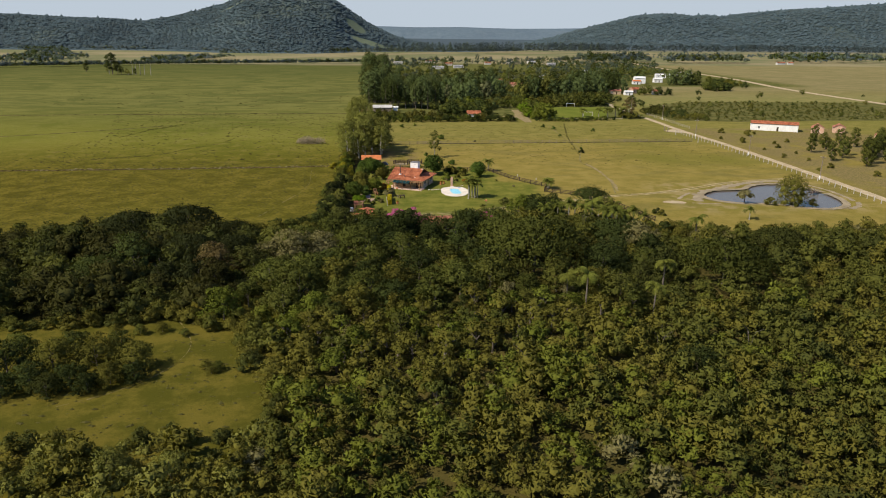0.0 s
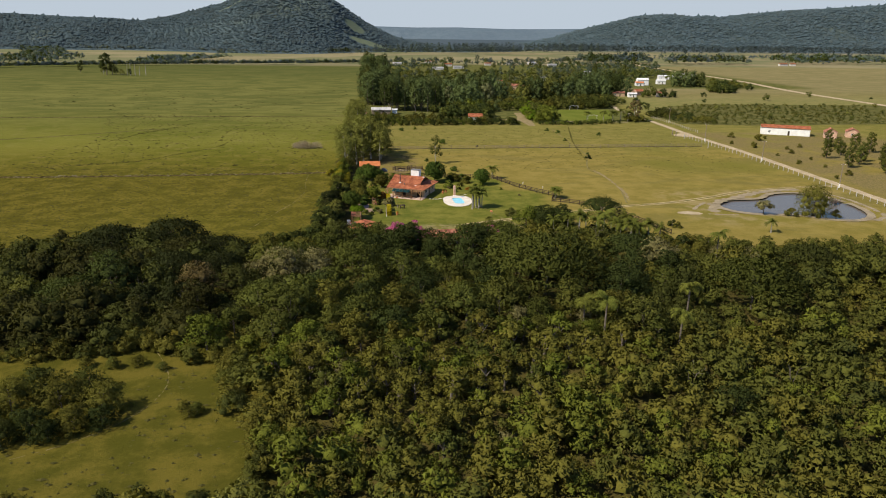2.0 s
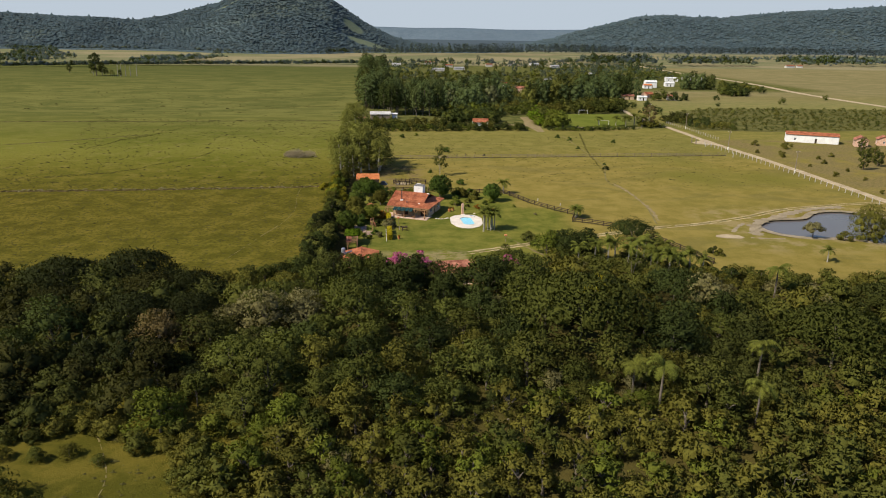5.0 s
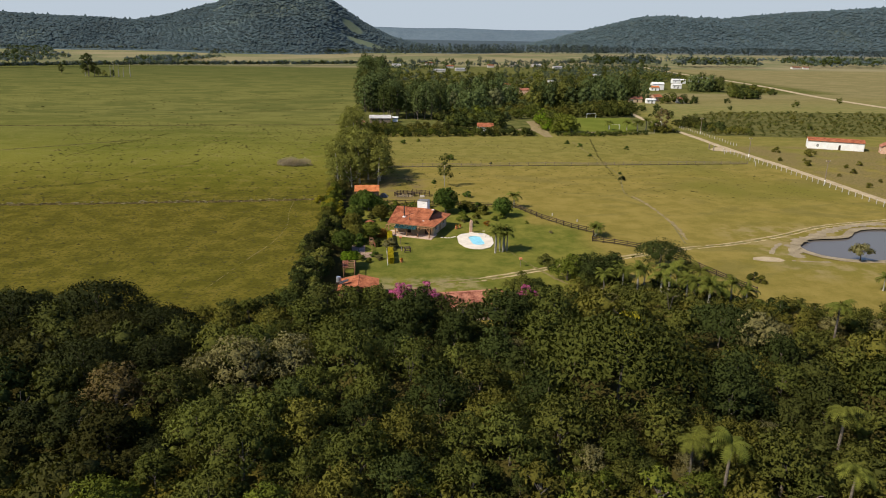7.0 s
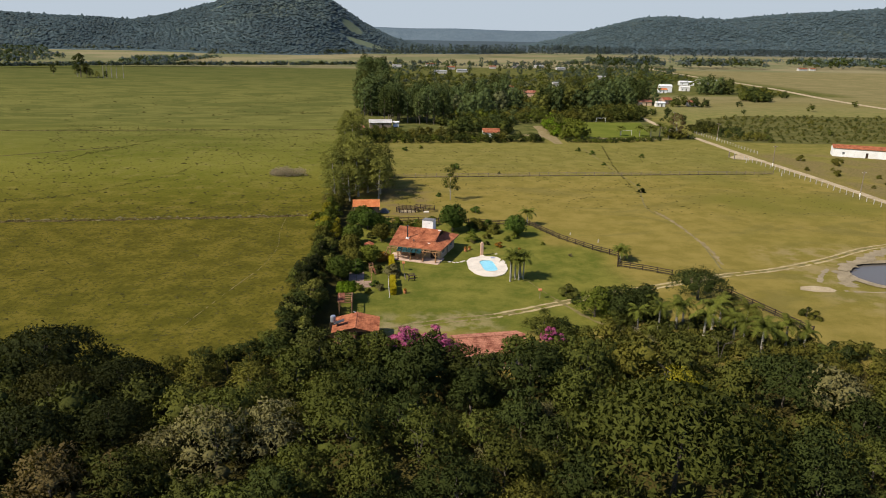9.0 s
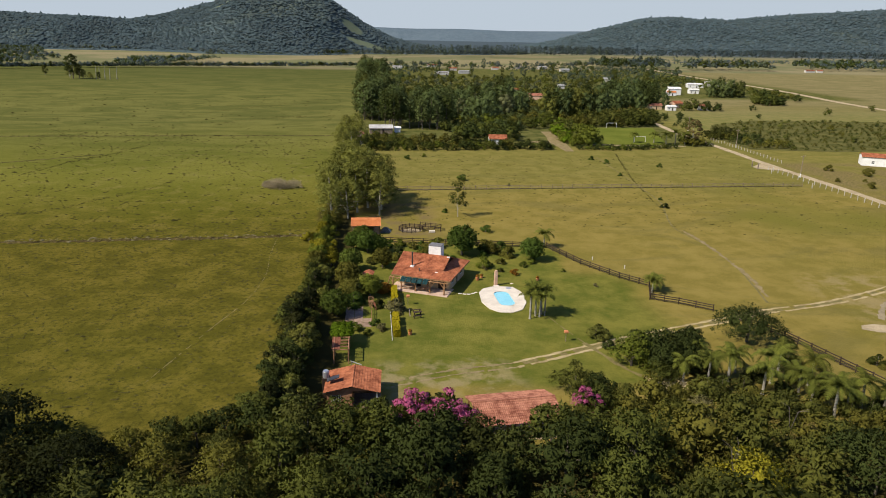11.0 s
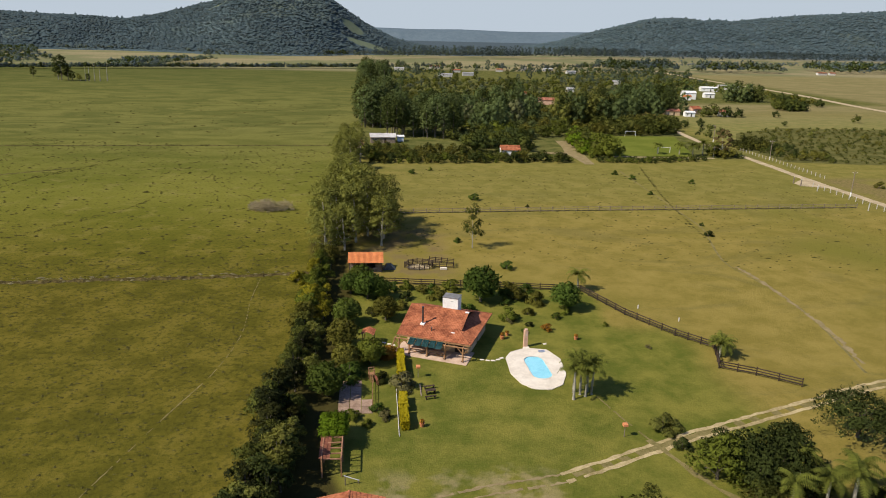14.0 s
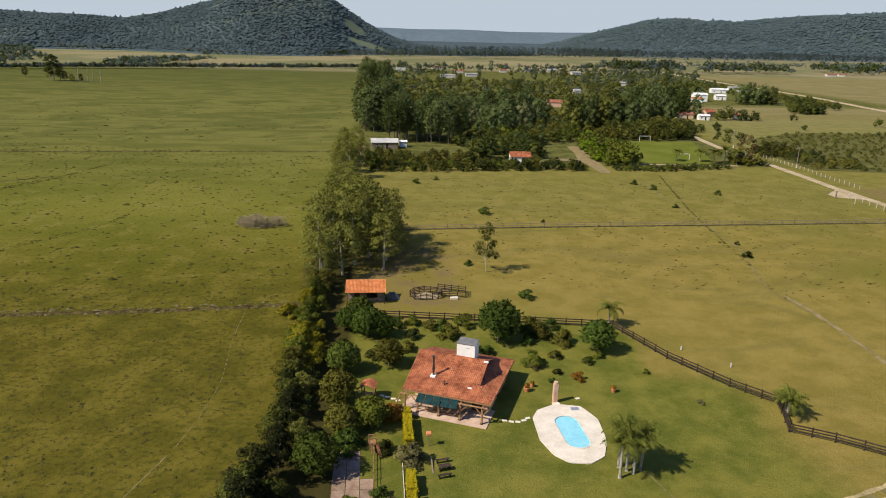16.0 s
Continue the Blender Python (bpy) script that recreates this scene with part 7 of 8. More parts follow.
gable_house("house", pose(50.6, 388.5, 0, 0, 0, -4), 7.2, 6.0, 2.5, 0.45, TILE, WHITE, "low house with a red tile roof behind the hedge", period=0.9)
gable_house("shed", pose(-4.0, 404, 0, 0, 0, 92), 6.0, 3.4, 2.2, 0.3, OLD_TILE, PINKISH, "small shed with an old red roof beside the barn", holes=False, period=0.9)
gable_house("shed", pose(10.6, 424, 0, 0, 0, 2), 2.6, 3.0, 2.2, 0.25, WHITE, WHITE, "little white outbuilding beside the barn", holes=False, period=0.9)
gable_house("house", pose(114, 598, 0, 0, 0, -10), 11, 7, 3.2, 0.4, OLD_TILE, PINKISH, "rose-coloured house among village trees", holes=False, period=1.5)
gable_house("house", pose(182, 541, 0, 0, 0, -5), 9, 6, 2.6, 0.35, OLD_TILE, PLASTER, "low tan house with a red roof", period=1.5)
gable_house("house", pose(205, 552, 0, 0, 0, 20), 7, 6, 3.0, 0.45, TILE, PINKISH, "rose-coloured house with a red roof", period=1.5)
gable_house("house", pose(216, 538, 0, 0, 0, -8), 6, 5, 2.8, 0.4, OLD_TILE, DULL_WHITE, "whitewashed cottage with an old red roof", period=1.5)
gable_house("shed", pose(328, 764, 0, 0, 0, -12), 20, 8, 3.4, 0.25, GREY_ROOF, DULL_WHITE, "long grey-roofed shed beside the villa", holes=False, period=1.5)
gable_house("villa", pose(245, 657, 0, 0, 0, -8), 10, 8, 5.0, 0.3, WHITE, WHITE, "two-storey white villa among trees", period=1.5)
gable_house("house", pose(270, 672, 0, 0, 0, -8), 8, 6, 3.2, 0.3, WHITE, WHITE, "white annex beside the villa", period=1.5)
gable_house("house", pose(240, 648, 0, 0, 0, -8), 7, 5, 2.8, 0.4, NEW_TILE, WHITE, "white wing with a red tile roof", period=1.5)
gable_house("house", pose(192, 534.5, 0, 0, 0, -5), 6, 4, 2.6, 0.3, WHITE, WHITE, "small white gatehouse beside the lane", period=1.5)
gable_house("house", pose(300, 742, 0, 0, 0, -8), 15, 7, 3.2, 0.25, WHITE, WHITE, "long white building beside the villa", period=1.5)
for x, y, w in VILLAGE:
    gable_house("house", pose(x, y, 0, 0, 0, (x * 7) % 30 - 15), w * 0.65, 6, 2.8, 0.3, TILE if int(x) % 4 == 0 else GREY_ROOF, DULL_WHITE, "white village house across the plain", holes=False, period=2.0)
for gx_, gy_, rz in ((125.0, 447.5, 0), (121.8, 398.5, 0)):
    g = root("football_goal", pose(gx_, gy_, 0, 0, 0, rz), "white football goal frame", "goal", "goals")
    for x in (-2.6, 2.6):
        part("upright", boxed(x - 0.07, x + 0.07, -0.07, 0.07, -0.05, 2.3), WHITE, g)
    part("crossbar", boxed(-2.67, 2.67, -0.07, 0.07, 2.3, 2.44), WHITE, g)

# ---- far land ----
def tree_line(name, pts, gap, lo, hi, tones, label, wide=8.0):
    items = []
    c = spline(pts, int(np.hypot(*np.diff(np.array(pts, float), axis=0).T).sum() / gap))
    for x, y in c:
        items.append((*far_plant("tiny", int(rng.integers(3))), TONES.index(tones[int(rng.integers(len(tones)))]), x + rng.uniform(-wide, wide), y + rng.uniform(-wide, wide), -0.2, rng.uniform(0, 6.28), rng.uniform(lo, hi)))
    return joined(name, items, TMAT, label, "tree line")


def hill_trees(name, grid, x0, x1, y0, y1, gap, size, tones, label, seed):
    """Crowns that cover a hillside, standing on its slope, with a few clearings left open."""
    xs, ys, zs = grid
    r = np.random.default_rng(seed)
    vs, ts, ix = [], [], []
    iv = np.array([(1, 0, 0), (-0.5, 0.87, 0), (-0.5, -0.87, 0), (0, 0, 1), (0, 0, -0.6), (-0.6, 0.1, 0.55), (0.5, -0.5, 0.5)], float)
    it = np.array([(0, 1, 3), (1, 5, 3), (5, 2, 3), (1, 2, 5), (2, 6, 3), (2, 0, 6), (0, 3, 6)])
    n = 0
    for x in np.arange(x0, x1, gap):
        for y in np.arange(y0, y1, gap):
            px, py = x + r.uniform(-0.6, 0.6) * gap, y + r.uniform(-0.6, 0.6) * gap
            i, j = (py - ys[0]) / (ys[1] - ys[0]), (px - xs[0]) / (xs[1] - xs[0])
            i0, j0 = int(i), int(j)
            if not (0 <= i0 < len(ys) - 1 and 0 <= j0 < len(xs) - 1):
                continue
            u, w = i - i0, j - j0
            z = (zs[i0, j0] * (1 - w) + zs[i0, j0 + 1] * w) * (1 - u) + (zs[i0 + 1, j0] * (1 - w) + zs[i0 + 1, j0 + 1] * w) * u
            if noise.fractal(V3((px / 210, py / 210, seed)), 1.0, 2.0, 3) > 0.42 + 0.3 * r.random():
                continue
            if z < 3.0 or any(((px - a) / p) ** 2 + ((py - b) / q) ** 2 < 1 for a, b, p, q in GLADES):
                continue
            s = size * (0.55 + 0.85 * r.random() ** 1.5)
            a = r.uniform(0, 6.28)
            turn = np.array([(math.cos(a), -math.sin(a), 0), (math.sin(a), math.cos(a), 0), (0, 0, 1)])
            v = (iv * (1 + r.uniform(-0.25, 0.25, (len(iv), 1)))) @ turn * (s, s, s * (r.uniform(0.30, 0.60) if r.random() > 0.06 else 1.15))
            vs.append(np.concatenate([v + (px, py, z + s * 0.22), unit(iv @ turn * 0.26 + (0, -0.1, 0.6))], 1))
            ts.append(it + len(iv) * n)
            ix.append(np.full(len(it), r.integers(len(tones))))
            n += 1
    ob = new(name, tri_mesh(name, np.concatenate(vs), np.concatenate(ts), [LEAF[t] for t in tones], np.concatenate(ix)))
    tagged(ob, label, "woodland", kind="stuff")


hill_trees("hill_forest", west_hill, -1000, 330, 1330, 1840, 5.2, 3.9, ["ridge", "ridge", "haze"], "close woods on the mountain side, tinted blue for haze", 3)
hill_trees("hill_forest", east_hill, 640, 2150, 2120, 2810, 8.2, 6.0, ["ridge", "haze", "ridge"], "close woods on the hill range, tinted blue for haze", 4)
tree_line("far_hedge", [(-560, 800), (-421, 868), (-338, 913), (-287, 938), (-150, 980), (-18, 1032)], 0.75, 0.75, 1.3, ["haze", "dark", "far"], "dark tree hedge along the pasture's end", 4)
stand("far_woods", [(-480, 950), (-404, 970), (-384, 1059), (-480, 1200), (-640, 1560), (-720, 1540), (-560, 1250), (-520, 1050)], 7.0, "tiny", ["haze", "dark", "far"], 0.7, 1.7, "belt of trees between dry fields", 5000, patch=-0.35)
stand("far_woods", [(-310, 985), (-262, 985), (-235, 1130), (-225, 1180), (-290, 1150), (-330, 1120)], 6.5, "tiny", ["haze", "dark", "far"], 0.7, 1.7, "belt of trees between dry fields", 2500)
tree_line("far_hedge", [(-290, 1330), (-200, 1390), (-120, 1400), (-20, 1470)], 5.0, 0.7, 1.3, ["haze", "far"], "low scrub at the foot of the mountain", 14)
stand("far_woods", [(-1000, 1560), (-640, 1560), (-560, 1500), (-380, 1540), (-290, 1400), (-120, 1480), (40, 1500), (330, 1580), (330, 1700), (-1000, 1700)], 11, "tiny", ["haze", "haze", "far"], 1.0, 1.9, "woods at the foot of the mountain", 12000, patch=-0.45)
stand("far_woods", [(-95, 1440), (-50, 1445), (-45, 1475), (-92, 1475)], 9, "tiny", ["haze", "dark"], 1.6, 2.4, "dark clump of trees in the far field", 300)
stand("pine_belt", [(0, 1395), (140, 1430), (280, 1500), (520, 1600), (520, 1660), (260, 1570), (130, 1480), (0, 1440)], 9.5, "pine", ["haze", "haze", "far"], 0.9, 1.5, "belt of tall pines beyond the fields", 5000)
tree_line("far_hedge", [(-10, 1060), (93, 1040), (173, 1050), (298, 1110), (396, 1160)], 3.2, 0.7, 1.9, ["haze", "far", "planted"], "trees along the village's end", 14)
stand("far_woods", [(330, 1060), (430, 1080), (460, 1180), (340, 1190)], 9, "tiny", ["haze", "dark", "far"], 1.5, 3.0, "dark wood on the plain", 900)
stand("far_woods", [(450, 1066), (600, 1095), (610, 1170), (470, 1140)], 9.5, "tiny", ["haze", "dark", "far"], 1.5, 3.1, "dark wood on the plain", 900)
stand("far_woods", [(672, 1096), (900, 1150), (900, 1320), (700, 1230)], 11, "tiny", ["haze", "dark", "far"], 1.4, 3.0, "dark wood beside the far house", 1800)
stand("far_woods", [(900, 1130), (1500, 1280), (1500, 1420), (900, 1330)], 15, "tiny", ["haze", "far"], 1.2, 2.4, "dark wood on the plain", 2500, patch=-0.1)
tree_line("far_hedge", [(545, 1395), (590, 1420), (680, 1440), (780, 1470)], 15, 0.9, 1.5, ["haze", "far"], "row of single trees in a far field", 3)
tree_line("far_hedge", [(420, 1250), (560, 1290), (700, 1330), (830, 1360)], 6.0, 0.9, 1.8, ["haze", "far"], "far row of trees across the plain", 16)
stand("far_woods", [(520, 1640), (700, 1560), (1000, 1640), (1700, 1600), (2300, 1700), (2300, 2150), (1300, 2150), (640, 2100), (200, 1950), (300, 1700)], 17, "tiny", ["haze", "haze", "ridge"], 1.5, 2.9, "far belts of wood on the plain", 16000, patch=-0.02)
stand("villa_trees", [(272, 636), (296, 632), (302, 650), (276, 654)], 6.0, "gum", ["dark", "planted"], 0.8, 1.05, "big round dark tree group beside the white villa", 300)
stand("villa_trees", [(204, 533), (232, 533), (234, 541), (206, 541)], 5.5, "bush", ["dark", "mid"], 1.0, 1.9, "dark garden trees beside the white house", 300)
stand("villa_trees", [(186, 560), (196, 560), (200, 640), (262, 668), (300, 660), (330, 740), (290, 780), (235, 700), (200, 690), (186, 600)], 8, "tiny", ["dark", "mid", "planted"], 0.9, 2.0, "garden trees round the white villa", 700)
# lone clump in the pasture
lc_ = plant("tree", plant_data(172, "lump", 21.0, 13.0, 1600, 0.6, 24), "dark", BARK, 0.4, "tall dark tree standing alone in the pasture", "tree", "pasture trees", m=at(-264, 752))
for x, y, s in ((-258, 750, 0.62), (-303, 788, 0.45), (-254, 749, 0.4), (-240, 746, 0.3)):
    scaled(lc_, at(x, y, 0, x), s)
for x, y, s, i in ((-268, 755, 0.8, 2), (-249, 749, 0.45, 0), (-247, 747, 0.4, 1)):
    scaled(ROW["gum", i], at(x, y, 0, x), s)
for x, s in ((-243, 1.0), (-240, 1.1), (-236, 1.05), (-232, 0.9), (-226, 1.15)):
    d = root("dead_tree", at(x, 748 + x % 3), "bare pale dead tree stem in the pasture", "tree", "dead trees")
    part("trunk", tube(bmesh.new(), [(0, 0, -0.1), (0.1, 0, 5 * s), (0.4, 0.1, 11 * s)], [0.35, 0.25, 0.1], 6), PALE_BARK, d)

DRY_TUFT = foliage("dry_tuft", (0.09, 0.078, 0.034), (0.27, 0.235, 0.12), warm=(0.2, 0.17, 0.1))


# tussocks: small tufts all over the pasture
def tufts(name, poly, count, lo, hi, seed, label, material):
    r = np.random.default_rng(seed)
    (x0, y0), (x1, y1) = np.min(poly, 0), np.max(poly, 0)
    vs, ts = [], []
    iv = np.array([(1, 0, 0), (-1, 0, 0), (0, 1, 0), (0, -1, 0), (0, 0, 1), (0, 0, -1)], float)
    it = np.array([(0, 2, 4), (2, 1, 4), (1, 3, 4), (3, 0, 4), (2, 0, 5), (1, 2, 5), (3, 1, 5), (0, 3, 5)])
    k = 0
    while k < count:
        x, y = r.uniform(x0, x1), r.uniform(y0, y1)
        if not inside(x, y, poly):
            continue
        s = lo + (hi - lo) * r.random() ** 2 * (1.0 if r.random() > 0.04 else 1.8)
        v = iv * (r.uniform(0.7, 1.3, (6, 1))) * (s * r.uniform(1, 2.0), s * r.uniform(0.8, 1.2), s * 0.55) + (x, y, s * 0.15)
        vs.append(v)
        ts.append(it + 6 * k)
        k += 1
    tagged(new(name, tri_mesh(name, np.concatenate(vs), np.concatenate(ts), [material])), label, "grass", kind="stuff")


tufts("tussocks", [(-15, 172), (-16, 262), (-115, 262), (-100, 172)], 6500, 0.06, 0.22, 41, "scattered dark grass tussocks in the pasture", TUSSOCK)
tufts("tussocks", [(-16, 250), (-16, 400), (-150, 430), (-120, 330), (-135, 250)], 3400, 0.08, 0.40, 45, "scattered dark grass tussocks in the pasture", TUSSOCK)
tufts("tussocks", [(-14, 249.6), (-14, 252.4), (-24, 251.8), (-48, 250.4), (-120, 247.8), (-120, 245), (-48, 247.2), (-24, 248.6)], 320, 0.12, 0.42, 46, "pale dry tufts along the ditch bank", DRY_TUFT)
def furrow(pts, w, count, seed):
    """An old furrow or cattle line in the pasture, grown with coarse grass."""
    c = [tuple(p) for p in spline(pts, 12)]
    tufts("tussocks", [(x, y - w) for x, y in c] + [(x, y + w) for x, y in c[::-1]], count, 0.10, 0.30, seed, "coarse grass along an old furrow", TUSSOCK)


furrow([(-120, 262), (-100, 268), (-82, 277), (-76, 288), (-67, 300), (-62, 312)], 2.0, 330, 51)
furrow([(-112, 322), (-109, 331), (-106, 344), (-97, 361), (-92, 380)], 3.0, 240, 52)
furrow([(-111, 438), (-96, 488), (-69, 534), (-32, 564)], 5.0, 330, 53)
furrow([(-75, 455), (-52, 477), (-21, 488)], 4.0, 210, 54)
furrow([(-192, 660), (-168, 720), (-120, 780)], 3.5, 200, 55)
furrow([(99, 366), (93, 340), (88, 318), (84.6, 300), (82.2, 284), (80, 270)], 1.4, 260, 56)
tufts("tussocks", [(-20, 430), (-20, 620), (-260, 620), (-200, 430)], 380, 0.2, 0.62, 42, "scattered dark grass tussocks in the far pasture", TUSSOCK)
tufts("tussocks", [(2, 262), (140, 240), (140, 360), (4, 360)], 2400, 0.08, 0.26, 43, "scattered grass tussocks in the paddock", TUSSOCK)
tufts("tussocks", [(-60, 70), (-16, 74), (-15, 95), (-30, 116), (-34, 92), (-60, 88)], 500, 0.08, 0.3, 44, "tussocks in the clearing", TUSSOCK)

# ---- garden details ----
def clipped_hedge(y0, y1, x, w, h, seed):
    r = np.random.default_rng(seed)
    ob = root("clipped_hedge", at(x, (y0 + y1) / 2), "golden clipped box hedge on the lawn", "hedge", "golden hedges")
    bm = bmesh.new()
    box(bm, -w / 2, w / 2, (y0 - y1) / 2, (y1 - y0) / 2, -0.05, h)
    bmesh.ops.subdivide_edges(bm, edges=bm.edges[:], cuts=3, use_grid_fill=True)
    for v in bm.verts:
        v.co += V3(r.uniform(-0.07, 0.07, 3))
    part("body", bm, LEAF["golden"], ob)
    n = int(260 * (y1 - y0) / 4)
    c = np.stack([r.uniform(-w / 2, w / 2, n), r.uniform((y0 - y1) / 2, (y1 - y0) / 2, n), np.full(n, h)], 1)
    face = r.integers(0, 4, n)
    c[face == 1, 0], c[face == 2, 0] = w / 2, -w / 2
    c[face == 3, 1] = (y0 - y1) / 2
    c[face > 0, 2] = r.uniform(0, h, (face > 0).sum())
    q = (c[:, None] + r.normal(size=(n, 4, 3)) * 0.10).reshape(-1, 3)
    k = 4 * np.arange(n)[:, None]
    under(new("leaves", tri_mesh("leaves", q, np.concatenate([k + [0, 1, 2], k + [0, 2, 3]]), [LEAF["golden"]])), ob)


clipped_hedge(192.8, 196.6, 3.6, 1.0, 1.3, 1)
clipped_hedge(197.0, 200.2, 3.6, 1.0, 1.3, 2)
clipped_hedge(205.8, 211.6, 3.7, 1.05, 1.35, 3)
clipped_hedge(212.0, 213.4, 3.8, 0.9, 1.2, 4)
tagged(part("edging_board", boxed(2.78, 2.86, 191.5, 203.0, -0.02, 0.15), DULL_WHITE), "long white edging board beside the golden hedge", "edging")
# wooden garden court: laid panels
court = root("garden_court", at(-2.2, 201), "paved garden court of grey-brown slabs", "court", kind="structure")
for i in range(3):
    for j in range(5):
        if i == 2 and j > 1:
            continue
        part("slab", boxed(-2.6 + i * 1.5, -2.6 + i * 1.5 + 1.42, -4.0 + j * 1.75, -4.0 + j * 1.75 + 1.7, -0.03, 0.05 + 0.01 * ((i + j) % 2), bevel=0.01), SLAB, court)
rail_fence([(-0.4, 198.4), (-0.4, 205.6)], 1.8, 1.0, (0.5, 0.9), 0.09, 0.06, WARM_WOOD, "low brown wooden railing beside the court", name="railing")
# play tower with a slide
pt = root("play_tower", pose(-0.5, 206.2, 0, 0, 0, 8) @ Matrix.Scale(0.75, 4), "wooden play tower with a slide and a ladder", "playground")
for x in (-0.5, 0.5):
    for y in (-0.5, 0.5):
        part("post", boxed(x - 0.06, x + 0.06, y - 0.06, y + 0.06, -0.05, 2.2), WARM_WOOD, pt)
part("deck", boxed(-0.6, 0.6, -0.6, 0.6, 1.1, 1.18), WARM_WOOD, pt)
for y in (-0.5, 0.5):
    part("top_rail", boxed(-0.55, 0.55, y - 0.05, y + 0.05, 2.05, 2.17), WARM_WOOD, pt)
part("slide", beamed((0.55, -0.3, 1.12), (0.85, -2.6, 0.1), 0.5, 0.06), RUST, pt)
ld = part("ladder", beamed((-0.35, -0.55, 1.1), (-0.35, -1.5, 0), 0.07), WARM_WOOD, pt)
part("stringer", beamed((0.15, -0.55, 1.1), (0.15, -1.5, 0), 0.07), WARM_WOOD, ld)
for k in range(4):
    z = 0.2 + 0.25 * k
    y = -1.5 + 0.95 * z / 1.1
    part("rung", beamed((-0.35, y, z), (0.15, y, z), 0.05), WARM_WOOD, ld)


def kiosk(x, y, rz, w, d, h, label):
    k = root("kiosk", pose(x, y, 0, 0, 0, rz), label, "shelter")
    for px in (-w / 2, w / 2):
        for py in (-d / 2, d / 2):
            part("post", boxed(px - 0.06, px + 0.06, py - 0.06, py + 0.06, -0.05, h), WARM_WOOD, k)
    part("roof", merge(tile_plane((-w / 2 - 0.25, -d / 2 - 0.25, h - 0.1), (1, 0, 0), (0, 1, 0.45), w + 0.5, (d / 2 + 0.25) * 1.1, seed=1), tile_plane((w / 2 + 0.25, d / 2 + 0.25, h - 0.1), (-1, 0, 0), (0, -1, 0.45), w + 0.5, (d / 2 + 0.25) * 1.1, seed=2)), TILE, k)
    part("base", boxed(-w / 2, w / 2, -d / 2, d / 2, -0.03, 0.5, bevel=0.03), BRICK, k)


kiosk(-1.0, 217.6, 80, 1.7, 1.5, 2.1, "small garden shelter with a red tile roof")
# vine pergola and rusty barbecue roof
pg = root("pergola", pose(-4.8, 188.3, 0), "timber pergola partly roofed with rusty sheets and overgrown with vine", "pergola")
for x in (-1.05, 1.05):
    for y in (-4.2, -1.4, 1.4, 4.2):
        part("post", boxed(x - 0.08, x + 0.08, y - 0.08, y + 0.08, -0.05, 2.2), WARM_WOOD, pg)
for y in np.arange(-4.2, 4.3, 1.05):
    part("crossbeam", boxed(-1.2, 1.2, y - 0.05, y + 0.05, 2.2, 2.32), BRICK, pg)
for x in (-1.05, 1.05):
    part("beam", boxed(x - 0.06, x + 0.06, -4.4, 4.4, 2.32, 2.44), BRICK, pg)
part("rusty_roof", tile_plane((-1.35, -4.3, 2.5), (0, 1, 0), (1, 0, -0.12), 5.4, 1.2, seed=9), RUST, pg, "rusty brown roofing sheets")
v, t = leaf_cloud(np.random.default_rng(5), [(x, y, 2.45, 0.75) for x in (-1.0, 0, 1.0) for y in (0.6, 1.6, 2.6, 3.6, 4.4)], 1200, 0.2, 1, 0.55, 0.8)
under(new("vine", tri_mesh("vine", v, t, [LEAF["vine"]])), pg, "bright green vine")
# bird houses on posts
for x, y in ((6.0, 206.3), (30.1, 189.8)):
    b = root("bird_table", at(x, y), "small terracotta bird house on a post", "bird house", "bird houses")
    part("post", beamed((0, 0, -0.05), (0, 0, 1.5), 0.08), OLD_WOOD, b)
    part("house", boxed(-0.3, 0.3, -0.28, 0.28, 1.5, 1.85, bevel=0.04), TERRA, b)
# picnic table, benches
tb = root("picnic_table", pose(7.4, 201.6, 0, 0, 0, 12) @ Matrix.Scale(0.8, 4), "rustic dark wooden picnic table", "table")
part("tabletop", boxed(-0.9, 0.9, -0.4, 0.4, 0.7, 0.77, bevel=0.01), DARK_WOOD, tb)
for x in (-0.7, 0.7):
    part("leg", boxed(x - 0.06, x + 0.06, -0.3, 0.3, -0.02, 0.7), DARK_WOOD, tb)
for y in (200.2, 203.0):
    bn = root("bench", pose(7.3, y, 0, 0, 0, 12), "rustic dark wooden bench", "bench", "benches")
    part("seat", boxed(-0.8, 0.8, -0.16, 0.16, 0.4, 0.46, bevel=0.01), DARK_WOOD, bn)
    for x in (-0.6, 0.6):
        part("leg", boxed(x - 0.05, x + 0.05, -0.14, 0.14, -0.02, 0.4), DARK_WOOD, bn)
sw = root("swing_post", pose(6.1, 202.6, 0), "leaning pale timber post on the lawn", "post")
part("shaft", beamed((0, -1.6, 0), (0, 1.2, 0.25), 0.14), OLD_WOOD, sw)
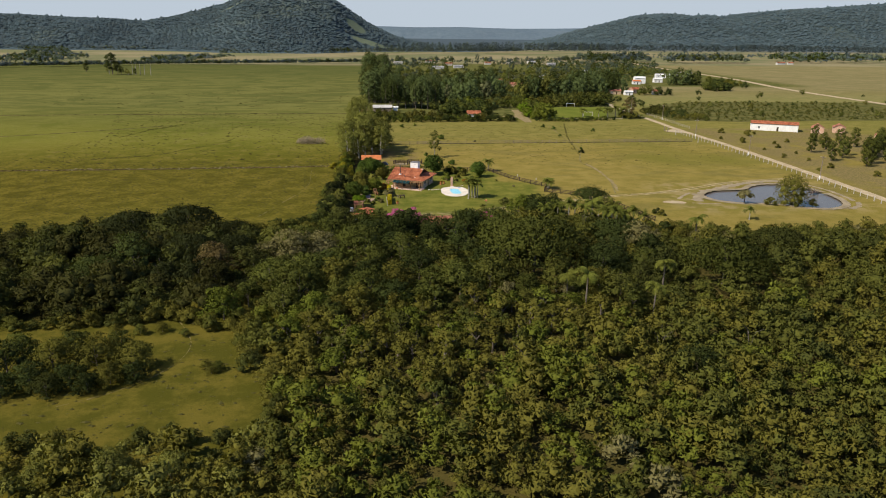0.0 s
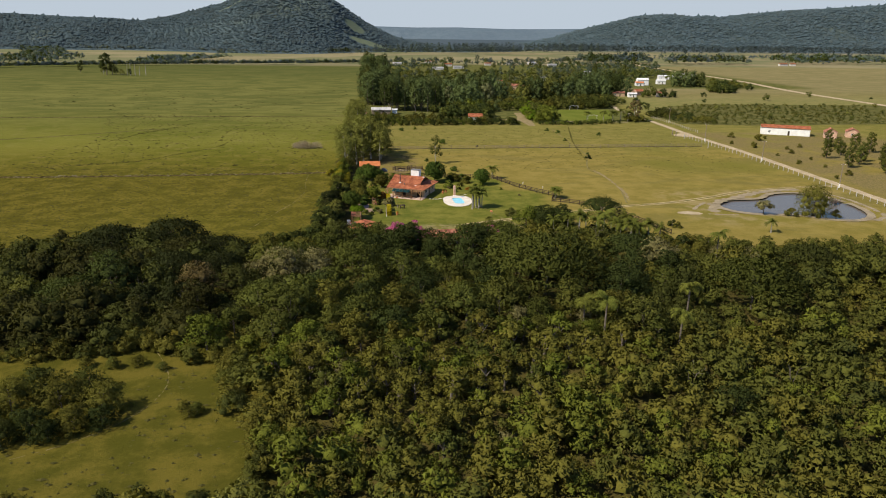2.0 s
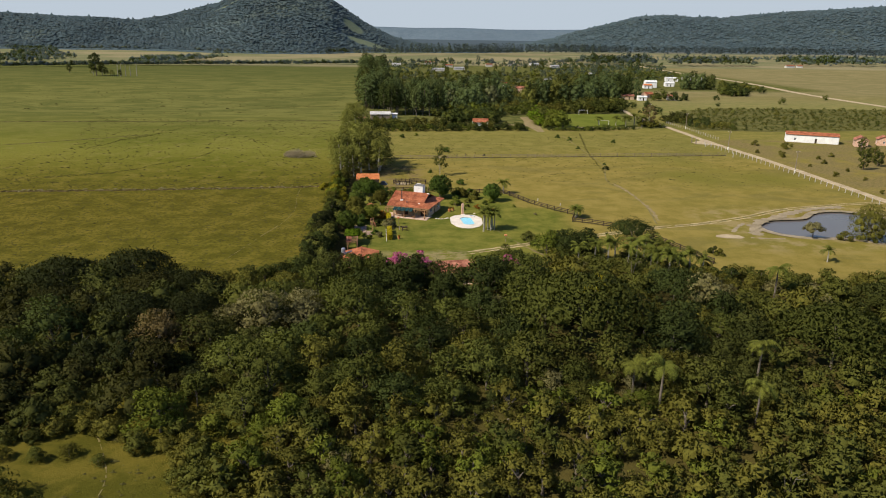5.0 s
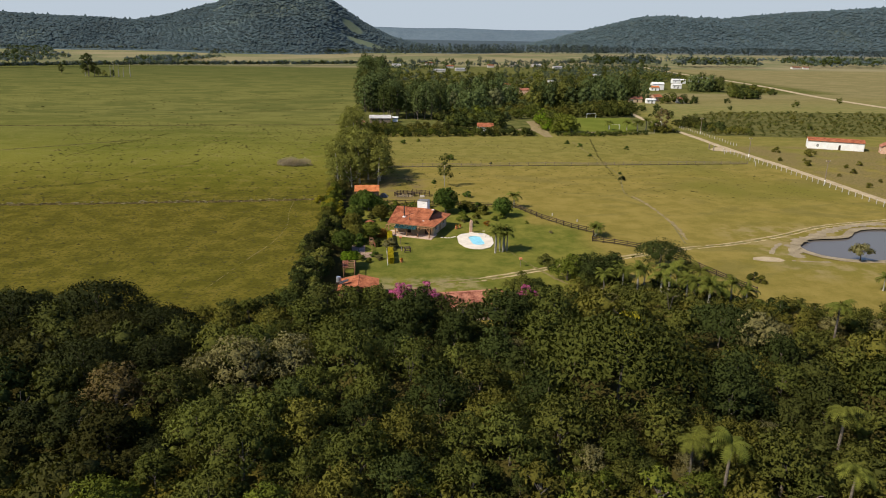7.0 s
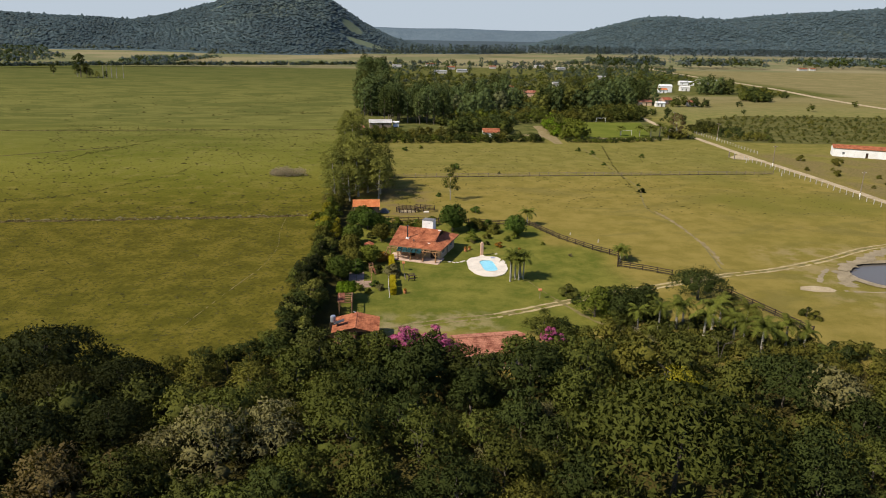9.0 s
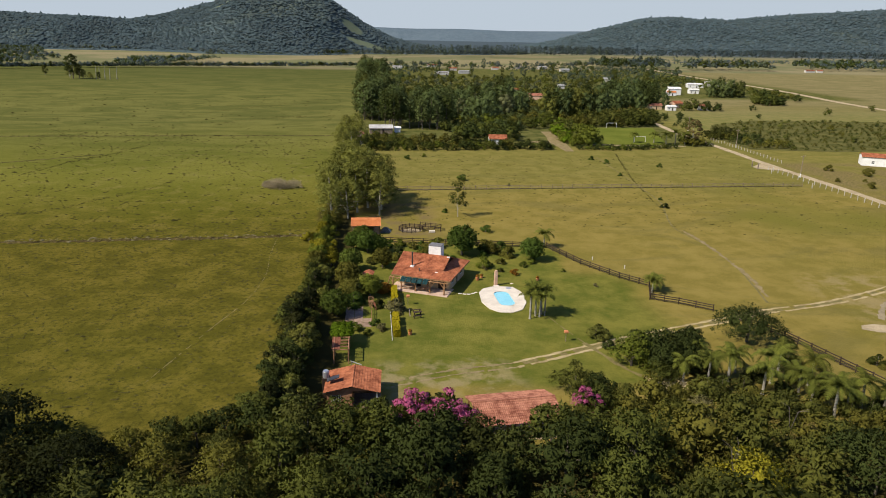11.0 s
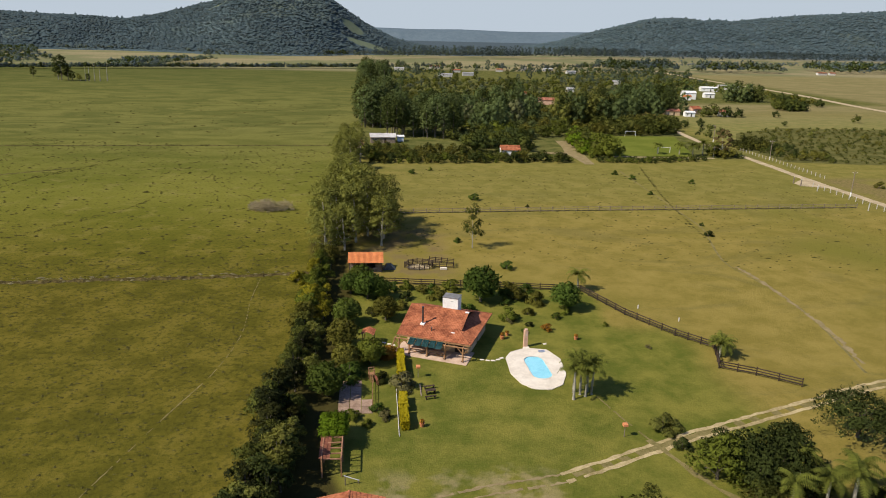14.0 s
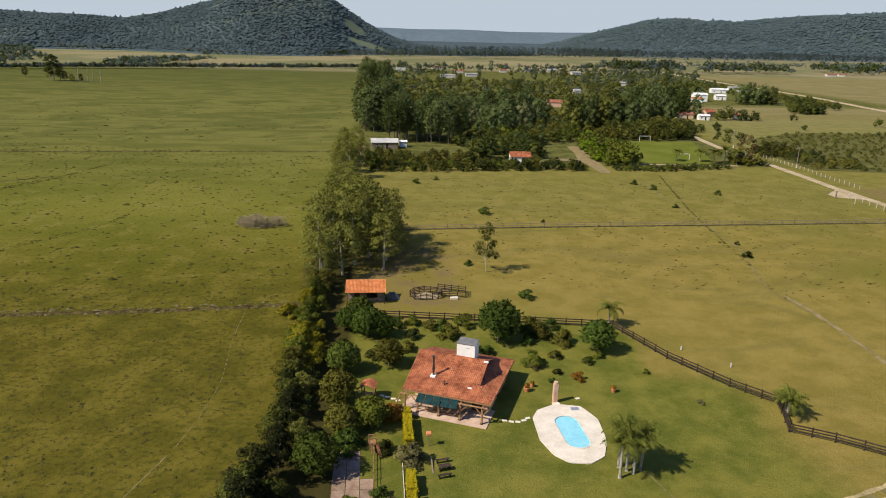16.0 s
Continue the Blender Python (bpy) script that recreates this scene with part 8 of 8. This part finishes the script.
# flower pots and planters
for x, y, s in ((20.2, 218.4, 1.2), (32.0, 217.6, 1.0), (5.7, 193.6, 1.0), (21.2, 219.6, 0.9)):
    p = root("flower_pot", at(x, y, 0, x, s), "terracotta pot with a small red-leaved plant", "pot", "flower pots")
    bm = bmesh.new()
    bmesh.ops.create_cone(bm, cap_ends=True, segments=12, radius1=0.22, radius2=0.34, depth=0.5, matrix=Matrix.Translation((0, 0, 0.25)))
    part("pot", bm, TERRA, p)
    v, t = leaf_cloud(np.random.default_rng(int(x)), [(0, 0, 0.65, 0.32)], 60, 0.14, 1, 0.9, 0.7)
    under(new("foliage", tri_mesh("foliage", v, t, [LEAF["red"]])), p)
# stepping stones
for k, (x, y) in enumerate([(15.9, 211.3), (16.7, 211.0), (17.5, 210.9), (18.3, 211.2), (18.9, 211.7), (2.2, 217.4), (1.4, 217.9), (0.7, 218.3), (2.8, 216.9), (26.6, 216.2)]):
    st = boxed(-0.32, 0.32, -0.2, 0.2, -0.04, 0.05, m=at(x, y, 0, 0.4 * math.sin(k * 5)), bevel=0.03)
    tagged(part("stepping_stone", st, STONE), "pale flat stepping stone in the lawn", "stone", "stepping stones")
for x, y in ((47.0, 230.0), (52.0, 224.0)):
    tagged(part("marker_stone", boxed(-0.08, 0.08, -0.08, 0.08, -0.05, 0.7, m=at(x, y), bevel=0.02), DULL_WHITE), "short white marker post in the grass", "post")
# white tube leaning on a low stand off the pergola's corner
cw = root("cottage_wall", pose(-2.6, 182.7, 0, 0, 0, 10), "pale tube lying across a low stand", "tube")
part("tube", beamed((-0.8, 0, 1.2), (0.8, 0, 0.35), 0.11, seg=6), WHITE, cw)
for x, h in ((-0.7, 1.1), (0.7, 0.36)):
    part("leg", boxed(x - 0.05, x + 0.05, -0.05, 0.05, -0.02, h), OLD_WOOD, cw)

# small jetty at the pond
jt = root("jetty", pose(133.6, 201.4, 0, 0, 0, 34), "small dark wooden jetty over the pond shore", "jetty")
for k in range(8):
    part("plank", boxed(-2.4 + 0.6 * k, -1.86 + 0.6 * k, -0.7, 0.7, 0.2, 0.26), DARK_WOOD, jt)
for x in (-2.2, 0.0, 2.2):
    for y in (-0.65, 0.65):
        part("post", boxed(x - 0.07, x + 0.07, y - 0.07, y + 0.07, -1.2, 1.1), OLD_WOOD, jt)
for y in (-0.65, 0.65):
    part("rail", boxed(-2.3, 2.3, y - 0.04, y + 0.04, 1.0, 1.08), OLD_WOOD, jt)
